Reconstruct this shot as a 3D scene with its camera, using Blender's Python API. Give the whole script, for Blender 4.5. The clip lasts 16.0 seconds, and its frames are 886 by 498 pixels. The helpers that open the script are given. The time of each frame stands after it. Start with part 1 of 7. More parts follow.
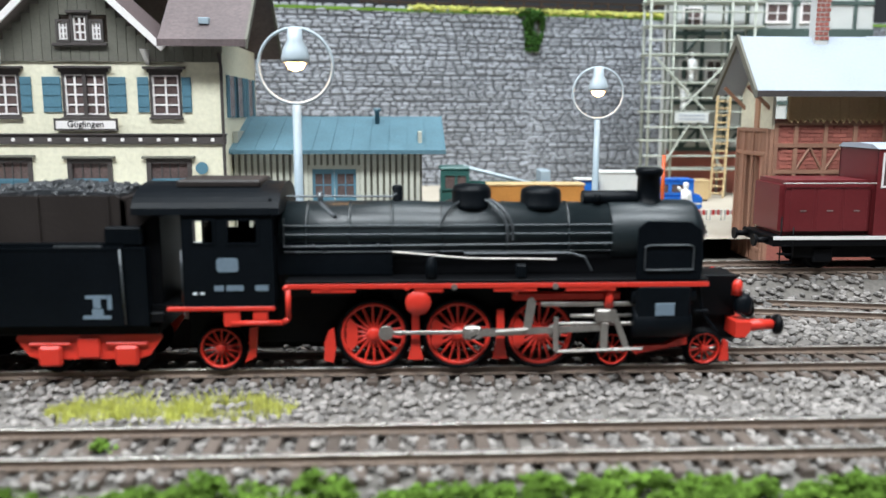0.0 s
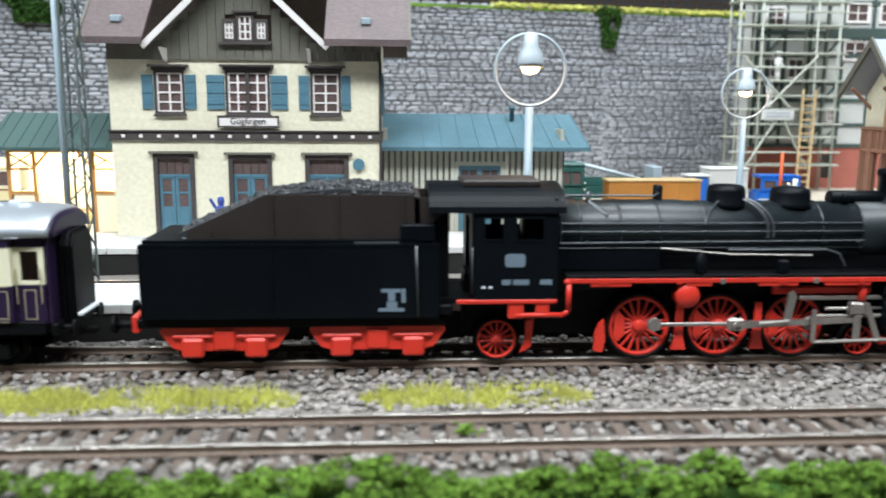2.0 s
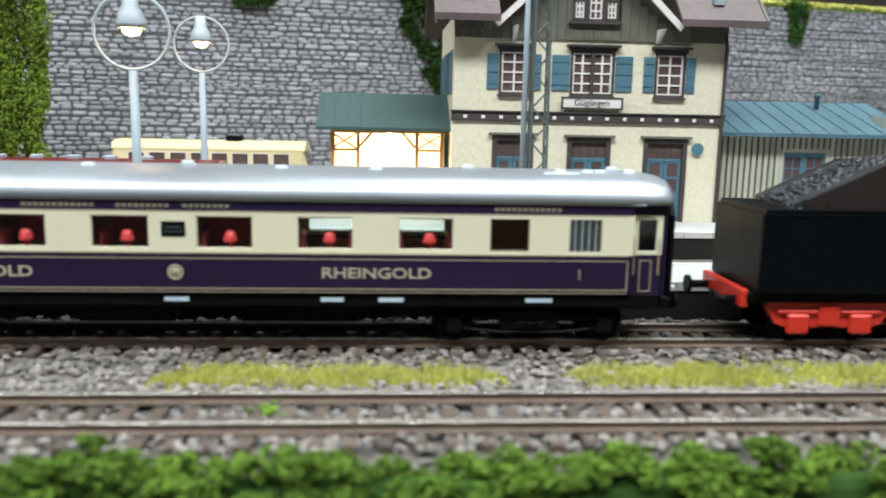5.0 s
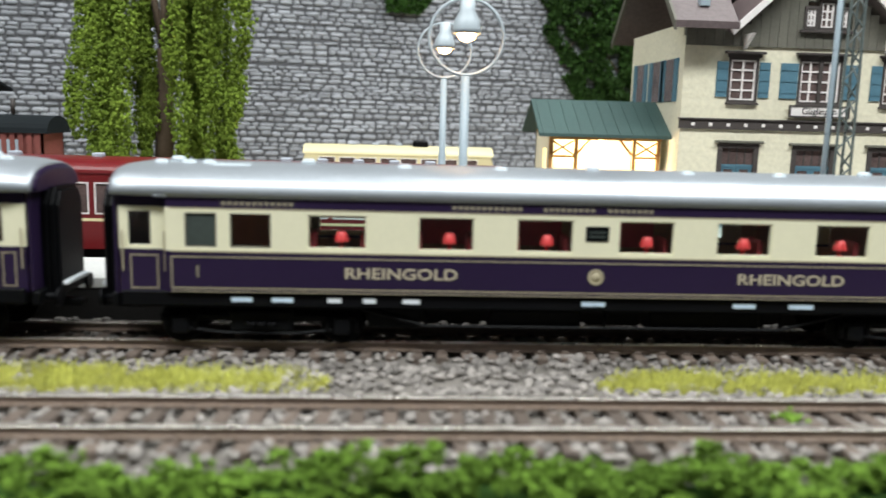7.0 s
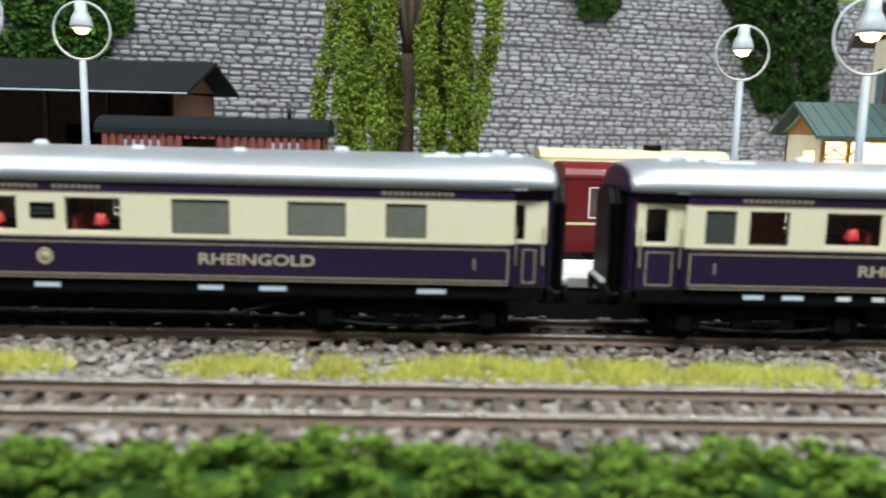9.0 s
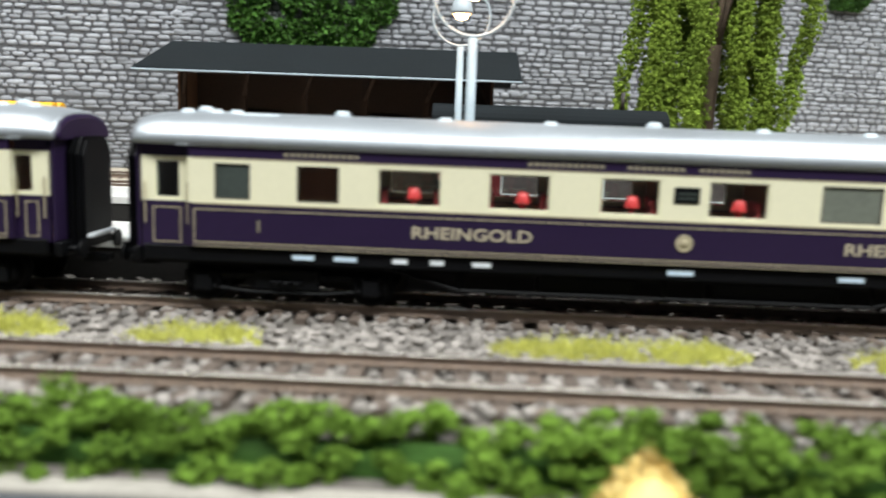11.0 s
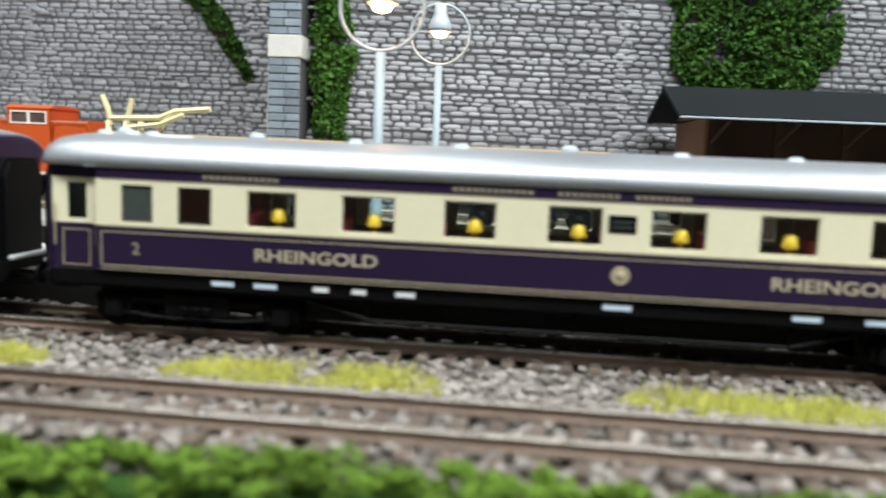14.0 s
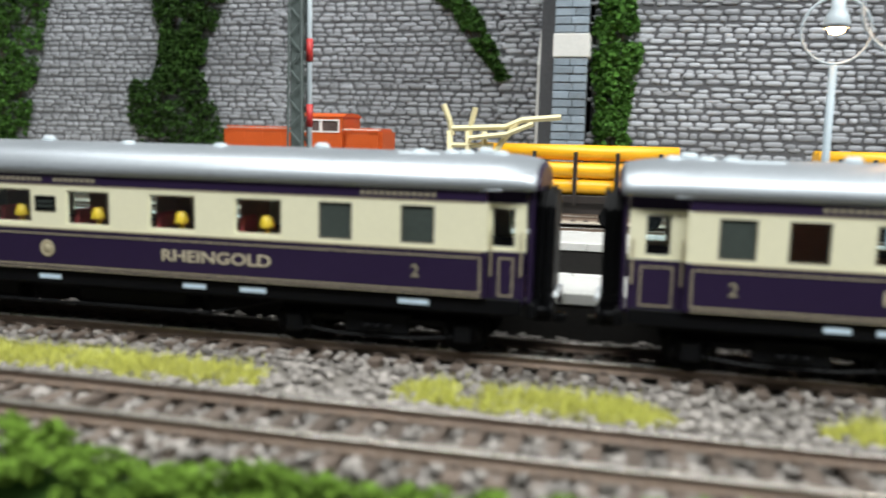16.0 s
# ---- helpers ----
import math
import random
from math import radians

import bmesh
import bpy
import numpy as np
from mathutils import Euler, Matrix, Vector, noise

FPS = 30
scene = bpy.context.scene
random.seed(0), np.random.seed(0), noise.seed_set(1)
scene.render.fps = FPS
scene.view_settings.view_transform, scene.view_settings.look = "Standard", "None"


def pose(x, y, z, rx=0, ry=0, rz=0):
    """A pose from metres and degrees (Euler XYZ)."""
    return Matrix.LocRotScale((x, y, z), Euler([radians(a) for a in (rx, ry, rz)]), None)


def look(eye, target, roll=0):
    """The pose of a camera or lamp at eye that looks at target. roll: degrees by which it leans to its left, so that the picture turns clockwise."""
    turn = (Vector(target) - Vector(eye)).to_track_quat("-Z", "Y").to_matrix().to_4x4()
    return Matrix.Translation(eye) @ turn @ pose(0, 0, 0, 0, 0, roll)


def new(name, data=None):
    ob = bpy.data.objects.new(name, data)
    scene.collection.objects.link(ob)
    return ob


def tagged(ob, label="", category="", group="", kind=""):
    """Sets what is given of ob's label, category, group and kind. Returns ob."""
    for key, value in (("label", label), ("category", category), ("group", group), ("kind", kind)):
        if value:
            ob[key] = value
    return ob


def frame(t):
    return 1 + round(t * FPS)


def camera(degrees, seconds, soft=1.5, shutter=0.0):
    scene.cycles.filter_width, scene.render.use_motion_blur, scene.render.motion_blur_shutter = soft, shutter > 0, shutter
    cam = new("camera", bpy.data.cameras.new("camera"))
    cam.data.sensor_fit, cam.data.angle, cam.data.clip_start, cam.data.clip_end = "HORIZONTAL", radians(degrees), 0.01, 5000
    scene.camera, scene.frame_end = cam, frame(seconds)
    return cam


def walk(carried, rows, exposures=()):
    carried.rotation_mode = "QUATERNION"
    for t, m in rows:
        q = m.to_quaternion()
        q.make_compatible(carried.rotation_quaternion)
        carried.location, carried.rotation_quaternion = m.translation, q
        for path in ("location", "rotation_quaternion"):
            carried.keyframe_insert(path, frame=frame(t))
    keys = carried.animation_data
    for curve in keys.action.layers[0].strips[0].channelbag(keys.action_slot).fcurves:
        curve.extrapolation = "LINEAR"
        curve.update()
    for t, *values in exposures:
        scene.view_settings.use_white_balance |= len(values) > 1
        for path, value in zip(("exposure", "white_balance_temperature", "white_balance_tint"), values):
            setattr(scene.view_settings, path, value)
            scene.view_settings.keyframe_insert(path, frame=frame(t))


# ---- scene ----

# ================= camera and its way =================
# t, place in mm, turn to the left, tilt up, lean, in degrees
WAY = [
    (0, -21.8, -170.7, 69.8, -2.51, -9.40, 0.11), (0.5, -37.6, -171.9, 70.4, -3.20, -9.68, 0.23),
    (1, -55.1, -172.6, 68.2, -3.11, -9.41, 0.19), (1.5, -76.0, -179.7, 72.4, -3.22, -10.00, 0.33),
    (2, -104.9, -179.6, 73.0, -3.46, -9.97, 0.38), (2.5, -131.3, -177.4, 71.2, -3.41, -9.70, 0.39),
    (3, -164.2, -174.9, 71.2, -3.45, -10.02, 0.48), (5.5, -299.8, -154.1, 57.3, -4.01, -9.65, 1.30),
    (6, -323.0, -148.9, 56.3, -3.36, -9.71, 1.34), (6.5, -348.4, -153.4, 56.4, -3.31, -9.30, 1.48),
    (7, -381.6, -153.9, 57.1, -3.49, -9.19, 1.58), (7.5, -407.8, -152.6, 57.1, -3.22, -9.15, 1.48),
    (8, -438.3, -152.4, 54.6, -2.15, -8.95, 1.42), (8.5, -471.8, -150.5, 52.6, -2.47, -8.73, 1.41),
    (9, -503.2, -150.3, 51.6, -1.54, -8.68, 1.40), (9.5, -533.8, -152.5, 50.5, -1.22, -8.65, 1.47),
    (10, -570.6, -150.8, 49.9, 0.09, -9.05, 1.53), (12.5, -769.8, -126.5, 33.7, 2.41, -7.82, 2.52),
    (13, -813.7, -124.3, 33.3, 3.08, -7.37, 2.59), (13.5, -846.9, -128.3, 40.4, 3.87, -7.88, 2.71),
    (14, -879.2, -129.7, 42.5, 6.16, -6.75, 2.40), (14.5, -907.1, -130.2, 44.1, 7.48, -6.60, 2.22),
    (15, -938.9, -130.6, 46.7, 8.80, -7.10, 1.96), (15.5, -965.5, -131.4, 46.7, 10.26, -7.25, 1.66),
    (16, -991.3, -126.2, 47.0, 12.85, -7.70, 1.40)]
cam = camera(56.5, 16.0, soft=1.5, shutter=0.35)
cam.data.dof.use_dof = True
cam.data.dof.focus_distance = 0.33
cam.data.dof.aperture_fstop = 15.0


def eye_pose(x, y, z, yaw, pitch, roll):
    turn = Euler((radians(90 + pitch), 0, radians(yaw))).to_matrix().to_4x4()
    return Matrix.Translation((x / 1000, y / 1000, z / 1000)) @ turn @ pose(0, 0, 0, 0, 0, roll)


walk(cam, [(r[0], eye_pose(*r[1:])) for r in WAY],
     exposures=[(0, 0.0, 6080, 10), (3, -0.06, 6080, 10), (5.5, -0.27, 6350, 10), (8, -0.25, 6450, 10), (10, -0.08, 6500, 10), (12.5, 0.03, 6550, 10), (16, -0.1, 6520, 10)])

# ================= helpers: all sizes in millimetres =================
K = 0.001
TR = 66.7      # centre line of the express train's track
ZR = -2.5      # its rail tops


def box(bm, x0, x1, y0, y1, z0, z1, bevel=0.0, seg=1):
    vs = [bm.verts.new((x, y, z)) for z in (z0, z1) for y in (y0, y1) for x in (x0, x1)]
    fs = [bm.faces.new([vs[i] for i in f]) for f in
          ((0, 2, 3, 1), (4, 5, 7, 6), (0, 1, 5, 4), (1, 3, 7, 5), (3, 2, 6, 7), (2, 0, 4, 6))]
    if bevel:
        bmesh.ops.bevel(bm, geom=list({e for f in fs for e in f.edges}), offset=bevel, segments=seg, affect="EDGES")
    return bm


def prism(bm, pts, axis, a, b):
    """A polygon swept along an axis: 'x' takes (y, z), 'y' takes (x, z), 'z' takes (x, y)."""
    def at(p, s):
        return {"x": (s, p[0], p[1]), "y": (p[0], s, p[1]), "z": (p[0], p[1], s)}[axis]
    lo, hi = [bm.verts.new(at(p, a)) for p in pts], [bm.verts.new(at(p, b)) for p in pts]
    n = len(pts)
    bm.faces.new(lo), bm.faces.new(hi[::-1])
    for i in range(n):
        bm.faces.new((lo[i], hi[i], hi[(i + 1) % n], lo[(i + 1) % n]))
    return bm


def lathe(bm, profile, at, axis="z", seg=20):
    """Rings of (radius, height) round an axis through at."""
    cx, cy, cz = at
    rings = []
    for r, hgt in profile:
        ring = []
        for i in range(seg):
            a = 2 * math.pi * i / seg
            u, v = max(r, 0.001) * math.cos(a), max(r, 0.001) * math.sin(a)
            p = {"z": (u, v, hgt), "x": (hgt, u, v), "y": (u, hgt, v)}[axis]
            ring.append(bm.verts.new((cx + p[0], cy + p[1], cz + p[2])))
        rings.append(ring)
    for a, b in zip(rings, rings[1:]):
        for i in range(seg):
            f = bm.faces.new((a[i], a[(i + 1) % seg], b[(i + 1) % seg], b[i]))
            f.smooth = True
    bm.faces.new(rings[0]), bm.faces.new(rings[-1][::-1])
    return bm


def rod(bm, p, q, r, seg=8, r2=None):
    p, q = Vector(p), Vector(q)
    d = (q - p).normalized()
    side = d.cross(Vector((0, 0, 1)) if abs(d.z) < 0.9 else Vector((1, 0, 0))).normalized()
    up = side.cross(d)
    rings = []
    for c, rr in ((p, r), (q, r if r2 is None else r2)):
        rings.append([bm.verts.new(c + rr * (math.cos(2 * math.pi * i / seg) * side + math.sin(2 * math.pi * i / seg) * up)) for i in range(seg)])
    for i in range(seg):
        f = bm.faces.new((rings[0][i], rings[0][(i + 1) % seg], rings[1][(i + 1) % seg], rings[1][i]))
        f.smooth = seg > 6
    bm.faces.new(rings[0][::-1]), bm.faces.new(rings[1])
    return bm


def pipe(bm, pts, r, seg=6):
    for a, b in zip(pts, pts[1:]):
        rod(bm, a, b, r, seg)
    return bm


def torus(bm, at, R, r, axis="y", seg=36, sub=8):
    cx, cy, cz = at
    rings = []
    for i in range(seg):
        a = 2 * math.pi * i / seg
        ring = []
        for j in range(sub):
            b = 2 * math.pi * j / sub
            u, w = (R + r * math.cos(b)), r * math.sin(b)
            p = (u * math.cos(a), w, u * math.sin(a)) if axis == "y" else (u * math.cos(a), u * math.sin(a), w)
            ring.append(bm.verts.new((cx + p[0], cy + p[1], cz + p[2])))
        rings.append(ring)
    for i in range(seg):
        for j in range(sub):
            f = bm.faces.new((rings[i][j], rings[(i + 1) % seg][j], rings[(i + 1) % seg][(j + 1) % sub], rings[i][(j + 1) % sub]))
            f.smooth = True
    return bm


def pierced(bm, x0, x1, z0, z1, y0, y1, holes, along="x"):
    """A wall between y0 and y1 with rectangular openings (xa, xb, za, zb) through it; along 'y' swaps the two plan axes."""
    xs = sorted({x0, x1, *[v for h in holes for v in h[:2] if x0 < v < x1]})
    zs = sorted({z0, z1, *[v for h in holes for v in h[2:4] if z0 < v < z1]})
    nx, nz = len(xs) - 1, len(zs) - 1

    def full(i, j):
        if not (0 <= i < nx and 0 <= j < nz):
            return False
        mx, mz = (xs[i] + xs[i + 1]) / 2, (zs[j] + zs[j + 1]) / 2
        return not any(h[0] < mx < h[1] and h[2] < mz < h[3] for h in holes)

    made = {}

    def at(i, j, k):
        if (i, j, k) not in made:
            y = (y0, y1)[k]
            made[i, j, k] = bm.verts.new((xs[i], y, zs[j]) if along == "x" else (y, xs[i], zs[j]))
        return made[i, j, k]

    for i in range(nx):
        for j in range(nz):
            if not full(i, j):
                continue
            for k in (0, 1):
                bm.faces.new((at(i, j, k), at(i + 1, j, k), at(i + 1, j + 1, k), at(i, j + 1, k)))
            for di, dj, a, b in ((-1, 0, (i, j), (i, j + 1)), (1, 0, (i + 1, j), (i + 1, j + 1)), (0, -1, (i, j), (i + 1, j)), (0, 1, (i, j + 1), (i + 1, j + 1))):
                if not full(i + di, j + dj):
                    bm.faces.new((at(*a, 0), at(*b, 0), at(*b, 1), at(*a, 1)))
    return bm


def B():
    return bmesh.new()


def thing(name, at, label, category, group="", kind=""):
    ob = new(name)
    ob.empty_display_size = 0.005
    ob.location = Vector(at) * K
    return tagged(ob, label, category, group, kind)


def part(name, bm, material, parent=None, label="", smooth=False):
    """Links a bmesh, drawn in millimetres of the world, as one mesh under a thing or under a part."""
    root = parent
    while root is not None and root.parent is not None:
        root = root.parent
    off = root.location / K if root is not None else Vector((0, 0, 0))
    bmesh.ops.translate(bm, verts=bm.verts, vec=-off)
    bmesh.ops.scale(bm, verts=bm.verts, vec=(K, K, K))
    bmesh.ops.recalc_face_normals(bm, faces=bm.faces)
    me = bpy.data.meshes.new(name)
    bm.to_mesh(me)
    bm.free()
    if smooth:
        for p in me.polygons:
            p.use_smooth = True
    me.materials.append(material)
    ob = new(name, me)
    ob.parent = parent
    return tagged(ob, label) if label else ob


def lone(name, bm, material, label, category="", group="", kind=""):
    return tagged(part(name, bm, material), label, category, group, kind)


def cloud(name, verts, faces, material, parent=None, label="", category="", kind="stuff", smooth=False):
    """One mesh of very many loose bits, from arrays in millimetres."""
    me = bpy.data.meshes.new(name)
    root = parent
    while root is not None and root.parent is not None:
        root = root.parent
    off = np.array(root.location) / K if root is not None else 0
    me.from_pydata(((np.asarray(verts) - off) * K).tolist(), [], np.asarray(faces).tolist())
    me.materials.append(material)
    if smooth:
        me.polygons.foreach_set("use_smooth", [True] * len(me.polygons))
    ob = new(name, me)
    ob.parent = parent
    return tagged(ob, label, category, "", kind)


def lettering(name, text, size, at, material, parent, label="", bold=0.0, wide=1.0):
    """Raised letters that face the camera's side (-y); at is the middle of the line's base."""
    cu = bpy.data.curves.new(name, "FONT")
    cu.body, cu.size, cu.align_x, cu.extrude, cu.offset = text, size, "CENTER", 0.12, bold
    cu.resolution_u = 3
    tmp = bpy.data.objects.new(name, cu)
    scene.collection.objects.link(tmp)
    dg = bpy.context.evaluated_depsgraph_get()
    me = bpy.data.meshes.new_from_object(tmp.evaluated_get(dg))
    scene.collection.objects.unlink(tmp)
    bpy.data.objects.remove(tmp)
    off = parent.location / K if parent else Vector((0, 0, 0))
    m = Matrix.Translation(Vector(at) - off) @ Matrix.Rotation(radians(90), 4, "X") @ Matrix.Diagonal((wide, 1, 1, 1))
    me.transform(Matrix.Diagonal((K, K, K, 1)) @ m)
    me.materials.clear()
    me.materials.append(material)
    ob = new(name, me)
    ob.parent = parent
    return tagged(ob, label) if label else ob


rng = np.random.default_rng(7)


def bits(points, size, flat=0.7, kind="stone"):
    """Many small irregular lumps at the points: arrays of verts and triangles."""
    phi = (1 + 5 ** 0.5) / 2
    ico = np.array([(-1, phi, 0), (1, phi, 0), (-1, -phi, 0), (1, -phi, 0), (0, -1, phi), (0, 1, phi), (0, -1, -phi), (0, 1, -phi),
                    (phi, 0, -1), (phi, 0, 1), (-phi, 0, -1), (-phi, 0, 1)]) / 1.9
    fac = np.array([(0, 11, 5), (0, 5, 1), (0, 1, 7), (0, 7, 10), (0, 10, 11), (1, 5, 9), (5, 11, 4), (11, 10, 2), (10, 7, 6), (7, 1, 8),
                    (3, 9, 4), (3, 4, 2), (3, 2, 6), (3, 6, 8), (3, 8, 9), (4, 9, 5), (2, 4, 11), (6, 2, 10), (8, 6, 7), (9, 8, 1)])
    if kind == "leaf":
        ico = np.array([(-1, 0, 0), (0, -0.55, 0.12), (1, 0, 0), (0, 0.55, 0.12)], float)
        fac = np.array([(0, 1, 2), (0, 2, 3)])
    n = len(points)
    q = rng.normal(size=(n, 4))
    q /= np.linalg.norm(q, axis=1)[:, None]
    w, x, y, z = q.T
    R = np.stack([1 - 2 * (y * y + z * z), 2 * (x * y - z * w), 2 * (x * z + y * w), 2 * (x * y + z * w), 1 - 2 * (x * x + z * z), 2 * (y * z - x * w),
                  2 * (x * z - y * w), 2 * (y * z + x * w), 1 - 2 * (x * x + y * y)], 1).reshape(n, 3, 3)
    shape = ico[None] * rng.uniform(0.6, 1.25, (n, len(ico), 1 if kind == "leaf" else 3))
    s = np.asarray(size) * rng.uniform(0.6, 1.3, n)
    v = np.einsum("nij,nkj->nki", R, shape) * s[:, None, None]
    if kind != "leaf":
        v[:, :, 2] *= flat
    v = v + np.asarray(points)[:, None]
    f = fac[None] + (np.arange(n) * len(ico))[:, None, None]
    return v.reshape(-1, 3), f.reshape(-1, 3)


# ================= hall and light =================
world = bpy.data.worlds.new("hall_air")
scene.world = world
world.use_nodes = True
wb = world.node_tree.nodes["Background"]
wb.inputs[0].default_value = (0.93, 0.97, 1.0, 1)
wb.inputs[1].default_value = 0.05


def ceiling_lamp(at, target, sx, sy, watts, colour=(0.965, 1.0, 0.985)):
    la = bpy.data.lights.new("hall_light", "AREA")
    la.shape, la.size, la.size_y, la.energy, la.color = "RECTANGLE", sx, sy, watts, colour
    ob = new("hall_light", la)
    ob.matrix_world = look(at, target)
    return ob


# rows of strip lights under the exhibition hall's ceiling
ceiling_lamp((-0.45, -0.56, 1.25), (-0.45, 0.25, 0.0), 2.4, 0.25, 56)
ceiling_lamp((0.2, 0.3, 1.3), (0.2, 0.62, 0.0), 1.0, 0.3, 20)
ceiling_lamp((-1.5, 0.2, 1.3), (-1.5, 0.45, 0.0), 1.0, 0.3, 12)

# ================= materials =================


def mat(name, colour, rough=0.6, metal=0.0, vary=0.25, grain=900.0, bump=0.15, coat=0.0, patch=60.0, island=False, glow=0.0, spec=0.5, tint=None):
    m = bpy.data.materials.new(name)
    m.use_nodes = True
    nt = m.node_tree
    b = nt.nodes["Principled BSDF"]
    b.inputs["Roughness"].default_value, b.inputs["Metallic"].default_value = rough, metal
    b.inputs["Coat Weight"].default_value = coat
    b.inputs["Specular IOR Level"].default_value = spec
    co = nt.nodes.new("ShaderNodeTexCoord")

    def noise_of(scale, detail):
        n = nt.nodes.new("ShaderNodeTexNoise")
        n.inputs["Scale"].default_value, n.inputs["Detail"].default_value = scale, detail
        nt.links.new(co.outputs["Object"], n.inputs["Vector"])
        return n.outputs["Fac"]

    def mixed(kind, fac, a, c):
        x = nt.nodes.new("ShaderNodeMix")
        x.data_type, x.blend_type = "RGBA", kind
        for sock, v in ((x.inputs[0], fac), (x.inputs[6], a), (x.inputs[7], c)):
            if isinstance(v, (int, float)):
                sock.default_value = v
            elif isinstance(v, tuple):
                sock.default_value = (*v, 1)
            else:
                nt.links.new(v, sock)
        return x.outputs[2]

    lo = tuple(c * (1 - vary) for c in colour)
    hi = tuple(min(1, c * (1 + vary)) for c in (tint or colour))
    fine, broad = noise_of(grain, 3), noise_of(patch, 4)
    c = mixed("MIX", broad, lo, hi)
    ramp = nt.nodes.new("ShaderNodeMapRange")
    ramp.inputs[3].default_value, ramp.inputs[4].default_value = 1 - vary, 1 + vary * 0.6
    nt.links.new(fine, ramp.inputs[0])
    c = mixed("MULTIPLY", 1.0, c, ramp.outputs[0])
    if island:
        for src in ((nt.nodes.new("ShaderNodeNewGeometry"), "Random Per Island"), (nt.nodes.new("ShaderNodeObjectInfo"), "Random")):
            r = nt.nodes.new("ShaderNodeMapRange")
            r.inputs[3].default_value, r.inputs[4].default_value = 1 - island, 1 + island
            nt.links.new(src[0].outputs[src[1]], r.inputs[0])
            c = mixed("MULTIPLY", 1.0, c, r.outputs[0])
    nt.links.new(c, b.inputs["Base Color"])
    if bump:
        bp = nt.nodes.new("ShaderNodeBump")
        bp.inputs["Strength"].default_value, bp.inputs["Distance"].default_value = bump, 0.0004
        nt.links.new(fine, bp.inputs["Height"])
        nt.links.new(bp.outputs[0], b.inputs["Normal"])
        rr = nt.nodes.new("ShaderNodeMapRange")
        rr.inputs[3].default_value, rr.inputs[4].default_value = max(0, rough - 0.1), min(1, rough + 0.12)
        nt.links.new(broad, rr.inputs[0])
        nt.links.new(rr.outputs[0], b.inputs["Roughness"])
    if glow:
        b.inputs["Emission Color"].default_value = (*colour, 1)
        b.inputs["Emission Strength"].default_value = glow
    return m


def glass(name, colour=(0.9, 0.95, 0.95), rough=0.02):
    m = bpy.data.materials.new(name)
    m.use_nodes = True
    nt = m.node_tree
    out = nt.nodes["Material Output"]
    nt.nodes.remove(nt.nodes["Principled BSDF"])
    tr, gl, mx = nt.nodes.new("ShaderNodeBsdfTransparent"), nt.nodes.new("ShaderNodeBsdfGlossy"), nt.nodes.new("ShaderNodeMixShader")
    fr = nt.nodes.new("ShaderNodeFresnel")
    tr.inputs[0].default_value, gl.inputs["Roughness"].default_value = (*colour, 1), rough
    nt.links.new(fr.outputs[0], mx.inputs[0])
    nt.links.new(tr.outputs[0], mx.inputs[1])
    nt.links.new(gl.outputs[0], mx.inputs[2])
    nt.links.new(mx.outputs[0], out.inputs[0])
    return m


